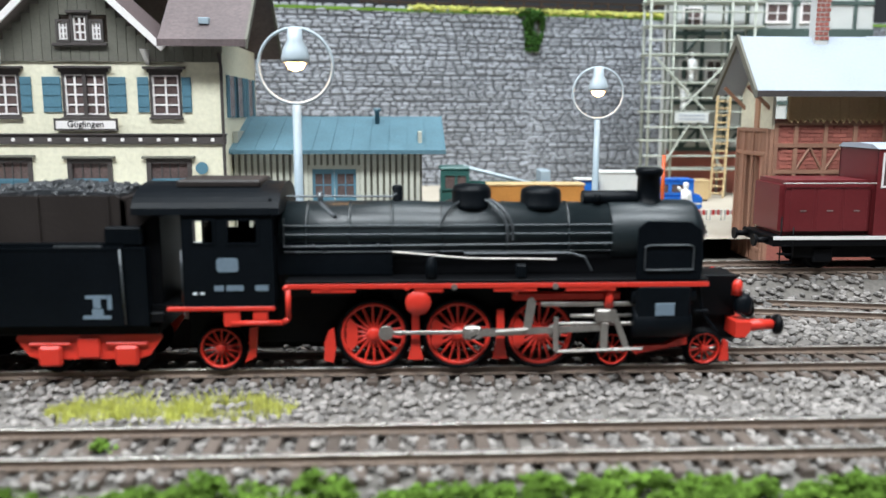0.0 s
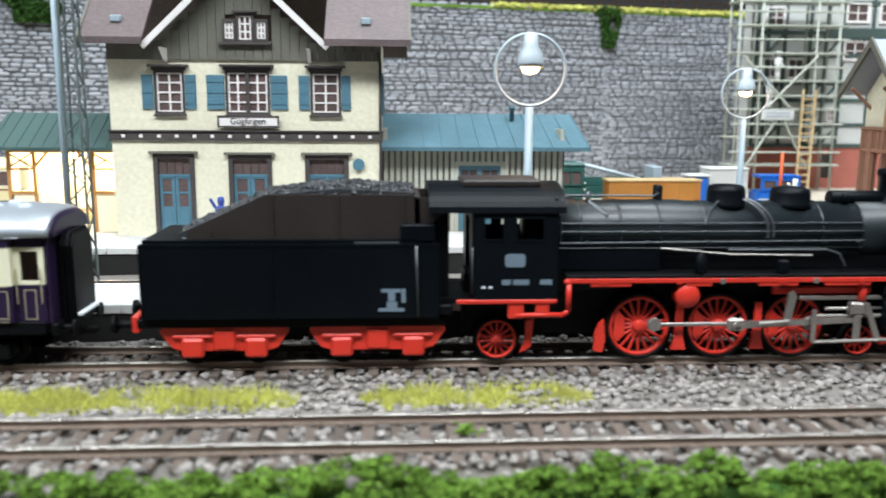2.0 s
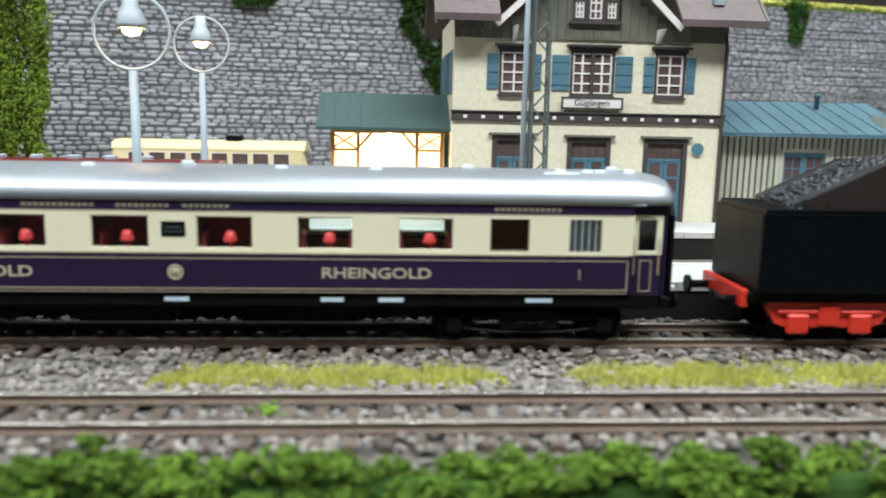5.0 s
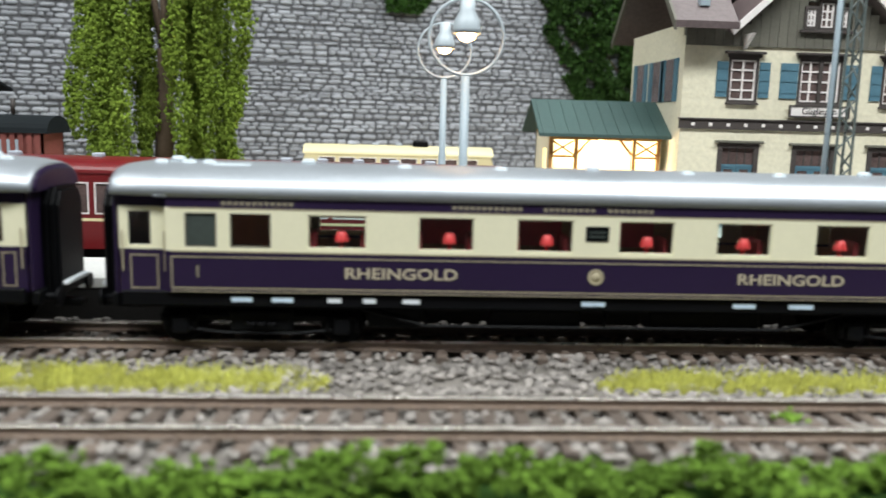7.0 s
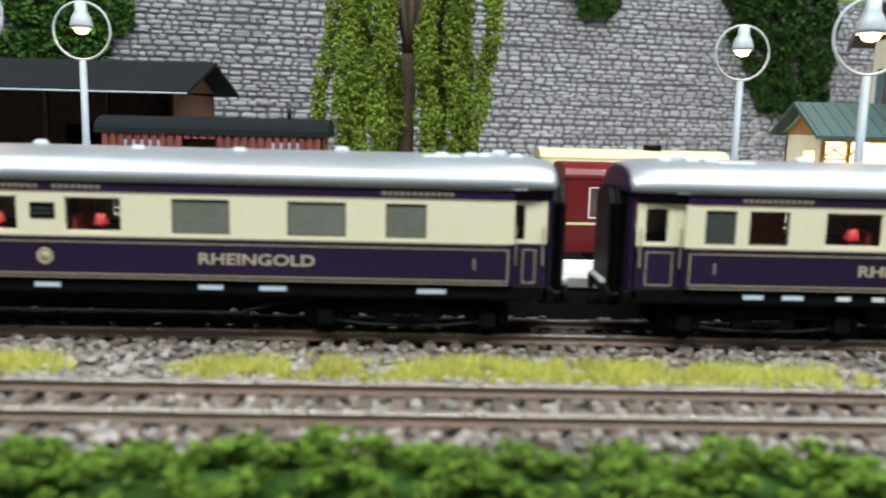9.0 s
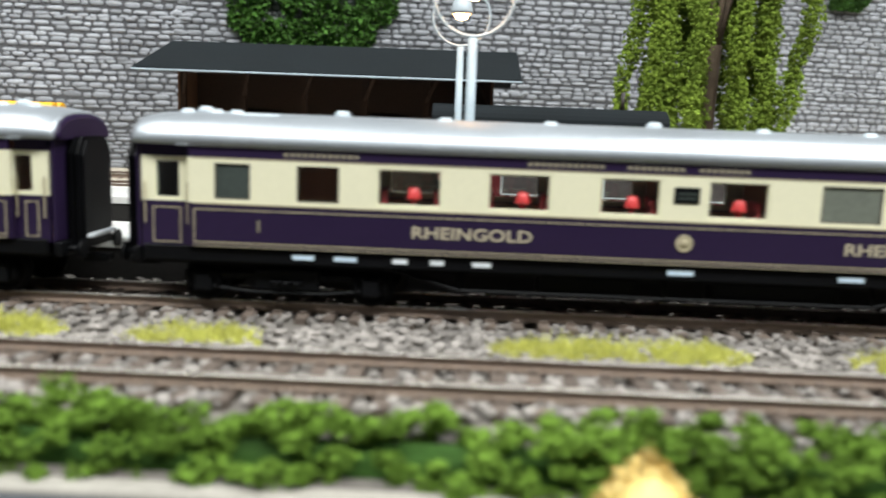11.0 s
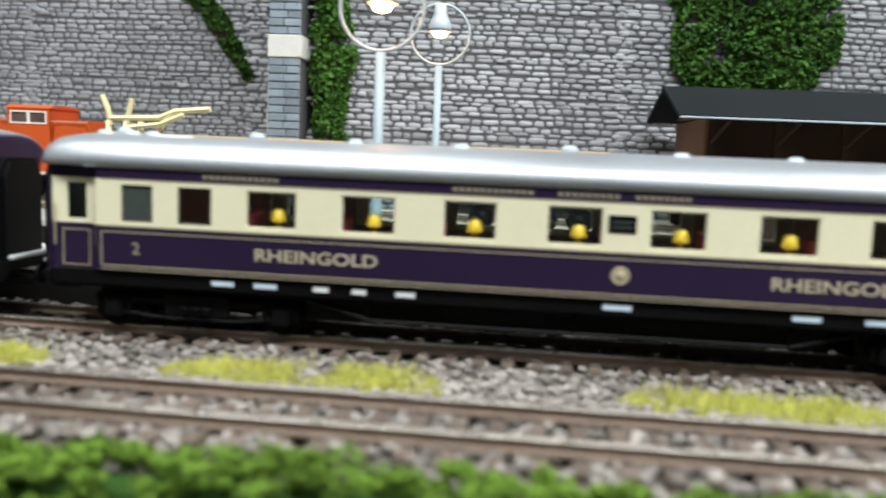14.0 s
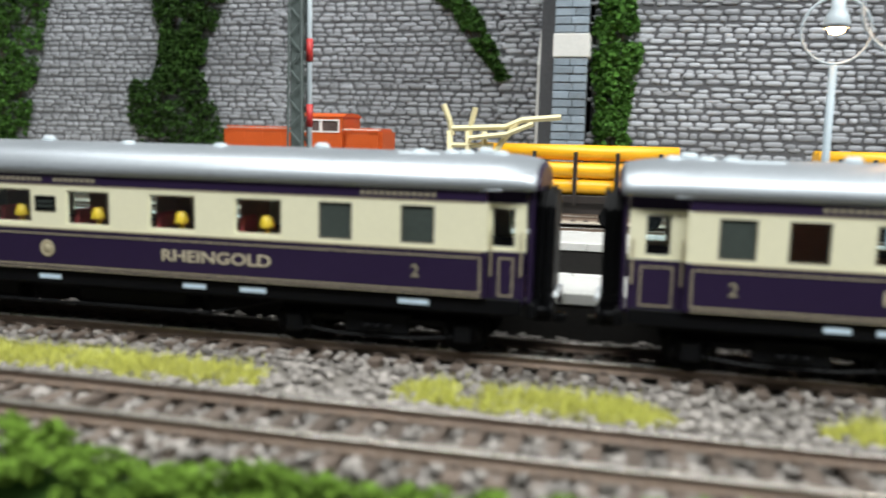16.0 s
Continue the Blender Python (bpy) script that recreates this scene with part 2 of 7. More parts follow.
M = dict(
    black=mat("loco_black", (0.0028, 0.0042, 0.006), 0.42, vary=0.5, bump=0.05, patch=30, spec=0.11),
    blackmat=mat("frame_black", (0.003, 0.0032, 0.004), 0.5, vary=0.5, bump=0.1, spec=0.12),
    boiler=mat("boiler_black", (0.008, 0.013, 0.0152), 0.38, vary=0.5, bump=0.10, patch=90, spec=0.5),
    red=mat("signal_red", (0.62, 0.035, 0.02), 0.35, vary=0.12, bump=0.04),
    steel=mat("rod_steel", (0.40, 0.37, 0.34), 0.38, 0.8, vary=0.3, bump=0.05),
    brass=mat("gold_lining", (0.46, 0.40, 0.27), 0.45, 0.2, vary=0.1, bump=0),
    violet=mat("coach_violet", (0.020, 0.011, 0.038), 0.33, spec=0.35, vary=0.15, bump=0.02, patch=20),
    cream=mat("coach_cream", (0.78, 0.75, 0.55), 0.4, vary=0.06, bump=0.02, patch=20),
    silver=mat("roof_silver", (0.37, 0.40, 0.435), 0.40, 0.55, vary=0.10, bump=0.05, patch=30),
    white=mat("plaque_white", (0.72, 0.76, 0.80), 0.5, vary=0.08, bump=0),
    paleblue=mat("plaque_blue", (0.55, 0.68, 0.80), 0.5, vary=0.2, bump=0, grain=1500),
    darkwin=mat("saloon_dark", (0.11, 0.10, 0.075), 0.5, vary=0.3),
    wood=mat("saloon_wood", (0.46, 0.24, 0.14), 0.45, vary=0.3),
    seat=mat("saloon_seat", (0.62, 0.09, 0.10), 0.6, vary=0.25),
    lampred=mat("lamp_red", (0.75, 0.06, 0.06), 0.4, vary=0.1, bump=0),
    lampyel=mat("lamp_yellow", (0.85, 0.55, 0.04), 0.4, vary=0.1, bump=0),
    pane=glass("window_glass"),
    milky=mat("milky_pane", (0.17, 0.185, 0.155), 0.2, vary=0.25, bump=0.02, patch=60),
    frosted=mat("frosted_pane", (0.055, 0.068, 0.062), 0.22, vary=0.25, bump=0.02),
    coal=mat("coal", (0.022, 0.024, 0.027), 0.45, vary=0.5, bump=0.5, grain=600, island=0.35),
    rust=mat("tender_brown", (0.018, 0.012, 0.010), 0.55, vary=0.3, bump=0.2),
    rail=mat("rail_side", (0.21, 0.155, 0.12), 0.5, 0.2, vary=0.3, bump=0.3, patch=120),
    railtop=mat("rail_top", (0.50, 0.47, 0.43), 0.28, 0.75, vary=0.2, bump=0.05, patch=200),
    sleeper=mat("sleeper", (0.10, 0.075, 0.06), 0.75, vary=0.4, bump=0.4, island=0.25),
    ballast=mat("ballast", (0.20, 0.182, 0.168), 0.85, vary=0.35, bump=0.4, grain=1400, island=0.42),
    soil=mat("ballast_bed", (0.15, 0.135, 0.12), 0.95, vary=0.4, bump=0.5, grain=700),
    grass=mat("dry_grass", (0.58, 0.56, 0.11), 0.8, vary=0.25, bump=0.1, island=0.3, tint=(0.64, 0.66, 0.15)),
    hedge=mat("hedge_green", (0.105, 0.205, 0.024), 0.9, vary=0.32, bump=0.3, island=0.35, grain=700, patch=55, tint=(0.175, 0.30, 0.042), spec=0.15),
    tree=mat("willow_green", (0.085, 0.14, 0.018), 0.9, vary=0.4, bump=0.2, island=0.25, patch=40, tint=(0.165, 0.235, 0.032), spec=0.15),
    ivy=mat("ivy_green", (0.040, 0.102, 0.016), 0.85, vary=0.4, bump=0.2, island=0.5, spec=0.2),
    bark=mat("bark", (0.10, 0.07, 0.045), 0.9, vary=0.4, bump=0.6),
    mortar=mat("wall_joint", (0.088, 0.09, 0.098), 0.9, vary=0.35, bump=0.5, grain=500, patch=12),
    stone=mat("wall_stone", (0.33, 0.345, 0.375), 0.48, vary=0.36, bump=0.6, grain=900, patch=14, island=0.24),
    bluestone=mat("pillar_stone", (0.20, 0.245, 0.29), 0.7, vary=0.3, bump=0.4, grain=700, island=0.25),
    plaster=mat("station_plaster", (0.73, 0.69, 0.53), 0.85, vary=0.2, bump=0.7, grain=420, patch=18),
    trim=mat("dark_trim", (0.055, 0.045, 0.042), 0.7, vary=0.3, bump=0.2),
    shutter=mat("blue_shutter", (0.075, 0.175, 0.235), 0.6, vary=0.22, bump=0.15),
    tile=mat("station_roof", (0.115, 0.085, 0.085), 0.55, vary=0.45, bump=0.45, patch=45, grain=500),
    gable=mat("gable_board", (0.13, 0.125, 0.10), 0.75, vary=0.25, bump=0.3, island=0.12),
    whitewood=mat("white_frame", (0.76, 0.72, 0.70), 0.6, vary=0.08, bump=0.05),
    grey=mat("pole_grey", (0.31, 0.38, 0.43), 0.45, vary=0.10, bump=0.05),
    lampwhite=mat("lamp_white", (0.44, 0.50, 0.54), 0.35, vary=0.06, bump=0.0),
    bulb=mat("lamp_bulb", (1.0, 0.52, 0.19), 0.4, vary=0.02, bump=0, glow=30.0),
    blueroof=mat("blue_roof", (0.085, 0.165, 0.205), 0.5, vary=0.4, bump=0.3, patch=60),
    greenroof=mat("green_roof", (0.040, 0.080, 0.075), 0.65, vary=0.25, bump=0.3, patch=35),
    boards=mat("shed_boards", (0.44, 0.44, 0.37), 0.75, vary=0.2, bump=0.2, island=0.08),
    slate=mat("dark_slate", (0.010, 0.013, 0.015), 0.9, spec=0.12, vary=0.3, bump=0.4, patch=30),
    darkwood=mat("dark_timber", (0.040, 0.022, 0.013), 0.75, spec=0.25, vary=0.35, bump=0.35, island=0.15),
    # shelter walls: pale cream that takes the lamplight into its colour
    lit=mat("wall_painted_lit", (0.80, 0.74, 0.56), 0.7, vary=0.08, bump=0.1),
    honey=mat("honey_timber", (0.40, 0.20, 0.055), 0.6, vary=0.2, bump=0.15),
    maroon=mat("maroon_paint", (0.12, 0.014, 0.017), 0.38, vary=0.18, bump=0.05),
    brightred=mat("railcar_red", (0.13, 0.009, 0.011), 0.32, vary=0.15, bump=0.03),
    orange=mat("orange_paint", (0.52, 0.085, 0.014), 0.4, vary=0.15, bump=0.05),
    yellow=mat("pipe_yellow", (0.85, 0.42, 0.01), 0.4, vary=0.1, bump=0.03),
    ivory=mat("ivory_paint", (0.70, 0.62, 0.36), 0.45, vary=0.1, bump=0.05),
    wagonred=mat("wagon_red", (0.19, 0.05, 0.04), 0.7, vary=0.3, bump=0.2, island=0.12),
    greyroof=mat("pale_roof", (0.33, 0.365, 0.42), 0.65, vary=0.12, bump=0.15, patch=25),
    brick=mat("house_brick", (0.36, 0.115, 0.085), 0.75, vary=0.3, bump=0.3, island=0.2),
    brownwood=mat("brown_timber", (0.30, 0.155, 0.10), 0.7, vary=0.25, bump=0.2, island=0.1),
    buff=mat("buff_board", (0.50, 0.36, 0.18), 0.7, vary=0.15, bump=0.15),
    scaffold=mat("scaffold_grey", (0.40, 0.42, 0.36), 0.6, vary=0.2, bump=0.1),
    timberwall=mat("dark_green_timber", (0.055, 0.085, 0.075), 0.7, vary=0.3, bump=0.2),
    whitewash=mat("whitewash", (0.55, 0.56, 0.54), 0.8, vary=0.1, bump=0.2),
    lorry=mat("lorry_green", (0.02, 0.085, 0.075), 0.4, vary=0.15, bump=0.05),
    tan=mat("wagon_tan", (0.40, 0.17, 0.03), 0.55, vary=0.2, bump=0.1),
    blue=mat("car_blue", (0.02, 0.13, 0.50), 0.3, vary=0.12, bump=0.02),
    paving=mat("platform_paving", (0.43, 0.43, 0.42), 0.85, vary=0.15, bump=0.3, patch=30),
    kerb=mat("platform_kerb", (0.62, 0.62, 0.60), 0.8, vary=0.15, bump=0.2),
    sand=mat("yard_sand", (0.40, 0.35, 0.28), 0.9, vary=0.2, bump=0.4),
    straw=mat("straw", (0.78, 0.60, 0.22), 0.85, vary=0.2, bump=0.4, island=0.2),
    asphalt=mat("edge_board", (0.045, 0.05, 0.06), 0.7, vary=0.3, bump=0.3),
    edge=mat("edge_stone", (0.31, 0.29, 0.255), 0.85, vary=0.25, bump=0.4),
    figure=mat("figure_white", (0.80, 0.80, 0.78), 0.6, vary=0.05, bump=0),
    figblue=mat("figure_blue", (0.03, 0.06, 0.30), 0.6, vary=0.1, bump=0),
    pipe=mat("boiler_pipe", (0.075, 0.082, 0.088), 0.35, 0.5, vary=0.2, bump=0.02),
    inscr=mat("inscription_blue", (0.15, 0.20, 0.25), 0.5, vary=0.2, bump=0),
    goldink=mat("inscription_gold", (0.26, 0.23, 0.165), 0.5, vary=0.2, bump=0, grain=2500),
    # brown depot timber, lightened by the reddish light painted into it
    endwood=mat("lit_end_timber", (0.17, 0.085, 0.042), 0.75, vary=0.35, bump=0.35, island=0.15),
    lettergold=mat("letter_gold", (0.50, 0.44, 0.32), 0.45, 0.1, vary=0.12, bump=0),
    # near black: the shade beneath the train is put into this colour
    plinth=mat("plinth_painted_shade", (0.022, 0.021, 0.02), 0.9, vary=0.3, bump=0.3, spec=0.2),
)

# ================= large structure =================
XA, XB = -1420.0, 460.0     # ends of the layout

WALL = [(-1016, 368), (-830, 389), (-235, 516), (90, 584), (520, 674)]
WALL_LEFT = [(-1700, 455), (-1250, 447), (-1078, 440)]
WTOP = 157.0


def sheet(bm, x0, x1, y0, y1, zf, nx, ny):
    g = [[bm.verts.new((x0 + (x1 - x0) * i / nx, y0 + (y1 - y0) * j / ny, zf(x0 + (x1 - x0) * i / nx, y0 + (y1 - y0) * j / ny))) for j in range(ny + 1)] for i in range(nx + 1)]
    for i in range(nx):
        for j in range(ny):
            bm.faces.new((g[i][j], g[i + 1][j], g[i + 1][j + 1], g[i][j + 1])).smooth = True
    return bm


def bed(x, y):
    """Height of the ballast bed under the front and the express track."""
    z = -6.6 if y > 30 else -4.3 + max(0, min(1, (y - 12) / 18)) * -2.3
    if y < -15:
        z -= (-15 - y) * 0.55
    return z + 0.5 * noise.noise(Vector((x * 0.06, y * 0.09, 0)))


ground = lone("ground", sheet(B(), -1800, 620, -29, 260, bed, 300, 60), M["soil"], "grey-brown model ground under the tracks", "ground", kind="structure")
lone("ground_edge", box(B(), -1800, 620, -31.2, -26.5, -16, -10.6, 0.8), M["edge"], "pale stone edging along the layout's front", "edging", kind="structure")
lone("layout_fascia", box(B(), -1800, 620, -40, -31.4, -60, -11.6, 0.5), M["asphalt"], "dark painted board along the layout's front edge", "fascia", kind="structure")
yard = lone("yard_ground", sheet(B(), -1800, 620, 245, 720, lambda x, y: 5.5 + 0.6 * noise.noise(Vector((x * 0.02, y * 0.02, 3))), 80, 20), M["sand"],
            "sandy grey yard ground behind the platform", "ground", kind="structure")

# platforms
for name, x0, x1, y0, y1 in (("platform_island", -1330, 92, 94, 128), ("platform_station", -1330, 20, 205, 250)):
    pl = lone(name, box(B(), x0, x1, y0 + 2, y1 - 2, 3.1, 5.9, 0.3), M["paving"], "pale grey paved railway platform", "platform", kind="structure")
    # the plinth's dark colour paints the shade below the paving
    part("plinth", box(B(), x0, x1, y0 + 0.6, y1 - 0.6, -7, 3.1), M["plinth"], pl, "platform plinth coloured near black as painted shade")
    n = int((x1 - x0) / 14)
    kb = box(B(), -6.85, 6.85, 0, 2.0, 3.2, 6.4, 0.25)
    first = part("kerb_stone", kb, M["kerb"], pl)
    me = first.data
    bpy.data.objects.remove(first)
    for i in range(min(n, 110)):
        for yy in (y0, y1 - 2.0):
            k = new("kerb_stone", me)
            k.parent, k.location = pl, ((x0 + 7 + i * 14) * K, yy * K, 0)

lone("layout_benchwork", box(B(), -1790, 610, -31, 900, -60, -16.2), M["asphalt"], "dark board base under the model landscape", "base", kind="structure")

# ---- stone wall ----


def run_of(path):
    """Segments of a plan line: start, direction, outward normal, length."""
    for (xa, ya), (xb, yb) in zip(path, path[1:]):
        ln = math.hypot(xb - xa, yb - ya)
        d = np.array([(xb - xa) / ln, (yb - ya) / ln])
        yield np.array([xa, ya]), d, np.array([d[1], -d[0]]), ln


def lay_stones(path, z0, z1, row, wide, depth, seed):
    r = np.random.default_rng(seed)
    out = []
    for o, d, nrm, ln in run_of(path):
        z = z0
        while z < z1:
            hgt = row * r.uniform(0.75, 1.3)
            s, sag, ph = -r.uniform(0, 6), r.uniform(0.3, 0.9), r.uniform(0, 6.28)
            while s < ln:
                w = r.uniform(*wide)
                c, hz = s + w / 2, z + hgt / 2 + r.normal(0, 0.3) + sag * math.sin(s * 0.021 + ph)
                a = np.linspace(0, 2 * math.pi, 9)[:-1] + 0.39
                sq = np.stack([np.sign(np.cos(a)) * np.abs(np.cos(a)) ** 0.55, np.sign(np.sin(a)) * np.abs(np.sin(a)) ** 0.6], 1)
                sq *= np.array([w * 0.50 - 0.32, hgt * 0.52 - 0.24]) * r.uniform(0.86, 1.08, (8, 2))
                up = depth * r.uniform(0.6, 1.4)
                rings = []
                for k, lift in ((1.0, -0.3), (0.93, up * 0.6), (0.62, up)):
                    q = sq * k
                    tilt = r.normal(0, 0.02)
                    p = np.stack([o[0] + d[0] * (c + q[:, 0]) + nrm[0] * (lift + tilt * q[:, 0]), o[1] + d[1] * (c + q[:, 0]) + nrm[1] * (lift + tilt * q[:, 0]), hz + q[:, 1]], 1)
                    rings.append(p)
                out.append(np.concatenate(rings))
                s += w
            z += hgt
    return out


STONE_F = [[i + 8 * k, (i + 1) % 8 + 8 * k, (i + 1) % 8 + 8 * k + 8, i + 8 * k + 8] for k in (0, 1) for i in range(8)] + [[16 + i for i in range(8)]]


def stone_wall(name, path, z1, near, seed, row=3.25, wide=(4.5, 12.5), z0=-6):
    bm = B()
    for o, d, nrm, ln in run_of(path):
        e = o + d * ln
        back = nrm * -14
        prism(bm, [tuple(o), tuple(e), tuple(e + back), tuple(o + back)], "z", z0, z1)
    wall = lone(name, bm, M["mortar"], "tall grey quarry-stone retaining wall with irregular courses", "wall", kind="structure")
    stones = lay_stones(path, z0 + 8, z1 - 1, row, wide, 0.75, seed)
    singles = [s for s in stones if near[0] < s[:, 0].mean() < near[1] and near[2] < s[:, 2].mean() < near[3]][:300]
    ids = {id(s) for s in singles}
    rest = [s for s in stones if id(s) not in ids]
    v = np.concatenate(rest)
    f = [[i + 24 * n for i in face] for n in range(len(rest)) for face in STONE_F]
    me = bpy.data.meshes.new("stone_courses")
    me.from_pydata((v * K).tolist(), [], f)
    me.polygons.foreach_set("use_smooth", [True] * len(me.polygons))
    me.materials.append(M["stone"])
    ob = new("stone_courses", me)
    ob.parent = wall
    tagged(ob, "weathered grey wall stones", kind="stuff")
    for s in singles:
        c = s.mean(0)
        m2 = bpy.data.meshes.new("stone")
        m2.from_pydata(((s - c) * K).tolist(), [], STONE_F)
        m2.polygons.foreach_set("use_smooth", [True] * len(m2.polygons))
        m2.materials.append(M["stone"])
        so = new("stone", m2)
        so.parent, so.location = wall, Vector(c) * K
    return wall


# ---- tracks ----


def track(name, xa, ya, xb, yb, z, label, single=True):
    """A straight track between two points of its centre line, rail tops at z."""
    ln = math.hypot(xb - xa, yb - ya)
    ang = math.atan2(yb - ya, xb - xa)
    t = thing(name, (xa, ya, z - 4), label, "railway track", kind="structure")
    t.rotation_euler = (0, 0, ang)
    off = Vector((xa, ya, 0))
    for side in (-8.25, 8.25):
        y = ya + side
        prof = [(-1.1, -2.3), (1.1, -2.3), (1.0, -1.9), (0.32, -1.6), (0.32, -0.75), (0.62, -0.55), (0.62, -0.05), (-0.62, -0.05), (-0.62, -0.55), (-0.32, -0.75), (-0.32, -1.6), (-1.0, -1.9)]
        r = part("rail", prism(B(), [(y + a, z + b) for a, b in prof], "x", xa, xa + ln), M["rail"], t)
        part("rail_head", box(B(), xa, xa + ln, y - 0.78, y + 0.78, z - 0.16, z + 0.06, 0.05), M["railtop"], r, "worn shiny rail head")
    n = int(ln / 6.6)
    sl = part("sleeper", box(B(), xa - 1.5, xa + 1.5, ya - 14.5, ya + 14.5, z - 4.6, z - 2.3, 0.25), M["sleeper"], t)
    me = sl.data
    bpy.data.objects.remove(sl)
    ch = B()
    for side in (-8.25, 8.25):
        for q in (-1.75, 1.75):
            box(ch, xa - 0.9, xa + 0.9, ya + side + q - 0.55, ya + side + q + 0.55, z - 2.32, z - 1.55, 0.15)
    cc = part("rail_chair", ch, M["sleeper"], t)
    cme = cc.data
    bpy.data.objects.remove(cc)
    for i in range(min(n, 300)):
        s = new("sleeper", me)
        s.parent, s.location = t, ((i * 6.6 + 3) * K, 0, 0)
        c = new("rail_chair", cme)
        c.parent = s
    return t


track("track_front", -1500, 0, 460, 0, 0.0, "railway track with brown rails on dark sleepers in grey ballast")
track("track_express", -1500, TR, 460, TR, ZR, "railway track with worn brown rails under the express train")
track("track_platform", -1420, 166, 92, 166, ZR, "railway track beside the island platform")
track("track_shunter", 100, 166, 460, 166, 6.8, "railway track on a low ballast bank under the shunter")
track("track_branch", 96, 139, 440, 66, ZR - 0.4, "railway track that branches off at an angle")
track("track_yard", -1420, 259, -470, 259, 7.8, "yard railway track with dark sleepers")
track("track_siding", -1420, 318, -300, 318, 7.8, "siding railway track with dark sleepers")

# ---- ballast stones ----


def ballast(n, x0, x1, y0, y1, zf, size, name, skip=()):
    p = np.stack([rng.uniform(x0, x1, n), rng.uniform(y0, y1, n)], 1)
    for c in skip:
        p = p[np.abs(p[:, 1] - c) > 1.5]
    z = np.array([zf(a, b) for a, b in p]) + rng.uniform(-0.3, 0.5, len(p))
    v, f = bits(np.column_stack([p, z]), size, 0.75)
    return cloud(name, v, f, M["ballast"], ground, "grey crushed-stone ballast")


def level(x, y):
    """Top of the ballast: flush with the sleepers inside each track."""
    if abs(y) < 16:
        return -2.8 - (0.5 if abs(y) < 7 else 0.1)
    if abs(y - TR) < 15:
        return ZR - 3.2
    return bed(x, y) + 0.7


RAILS = (-8.25, 8.25, TR - 8.25, TR + 8.25)
ballast(26000, -1250, 330, -19, 62, level, 1.15, "ballast_near", RAILS)
ballast(5000, -1250, 330, 62, 92, level, 1.3, "ballast_mid", RAILS)
lone("ballast_bank", prism(B(), [(139, -7.5), (151, 2.6), (181, 2.6), (194, -7.5)], "x", 94, 470), M["soil"], "grey ballast bank under the shunter's track", "ground", kind="structure")


def bank(x, y):
    return -6.2 + 9.2 * max(0, min(1, (y - 139) / 12, (194 - y) / 13)) * (1 if x > 95 else 0)


ballast(8000, 80, 460, 92, 205, bank, 1.5, "ballast_far", (157.75, 174.25))

# ================= the express train =================


def spoked(parent, name, x, y, z, r, spokes, material, tyre, face=-1, thick=2.4):
    """A wheel whose outer face looks to -y (face -1) or +y."""
    y0, y1 = (y, y + thick) if face < 0 else (y - thick, y)
    bm, bars = B(), []
    for i in range(spokes):
        a = 2 * math.pi * i / spokes + 0.2
        p, q = Vector((x + 1.2 * math.cos(a), (y0 + y1) / 2, z + 1.2 * math.sin(a))), Vector((x + r * 0.84 * math.cos(a), (y0 + y1) / 2, z + r * 0.84 * math.sin(a)))
        bars.append(rod(B(), p, q, r * 0.052, 6, r * 0.038))
    lathe(bm, [(0.2, y0 - 0.4), (r * 0.16, y0 - 0.35), (r * 0.19, y0), (r * 0.19, y1), (0.2, y1)], (x, 0, z), "y", 14)
    seg = 40 if r > 8 else 28
    rim = [(r * 0.80, y0 + 0.5), (r * 0.82, y0 + 0.2), (r * 0.90, y0 + 0.2), (r * 0.90, y1), (r * 0.80, y1), (r * 0.80, y0 + 0.5)]
    lathe_ring(bm, rim, (x, 0, z), seg)
    w = part(name, bm, material, parent)
    for bar in bars:
        part("spoke", bar, material, w)
    tb = B()
    fl = [(r * 0.90, y0 + 0.1), (r * 0.985, y0 + 0.1), (r, y0 + 0.3), (r, y1 - 0.6), (r + 0.7, y1 - 0.5), (r + 0.7, y1), (r * 0.90, y1), (r * 0.90, y0 + 0.1)]
    lathe_ring(tb, fl, (x, 0, z), seg)
    part("tyre", tb, tyre, w, "dark worn tyre")
    return w


def lathe_ring(bm, profile, at, seg):
    """A closed ring profile turned round the y axis."""
    rings = []
    for r, y in profile[:-1]:
        rings.append([bm.verts.new((at[0] + r * math.cos(2 * math.pi * i / seg), y, at[2] + r * math.sin(2 * math.pi * i / seg))) for i in range(seg)])
    n = len(rings)
    for k in range(n):
        a, b = rings[k], rings[(k + 1) % n]
        for i in range(seg):
            bm.faces.new((a[i], a[(i + 1) % seg], b[(i + 1) % seg], b[i])).smooth = True
    return bm


def disc_wheel(parent, x, y, z, r, material, thick=2.4):
    bm = lathe(B(), [(0.3, y - 0.3), (1.2, y - 0.3), (1.3, y + 0.5), (r * 0.7, y + 0.9), (r * 0.84, y + 0.3), (r, y + 0.2), (r, y + thick - 0.6), (r + 0.6, y + thick - 0.5), (r + 0.6, y + thick), (0.3, y + thick)], (x, 0, z), "y", 24)
    return part("wheel", bm, material, parent)


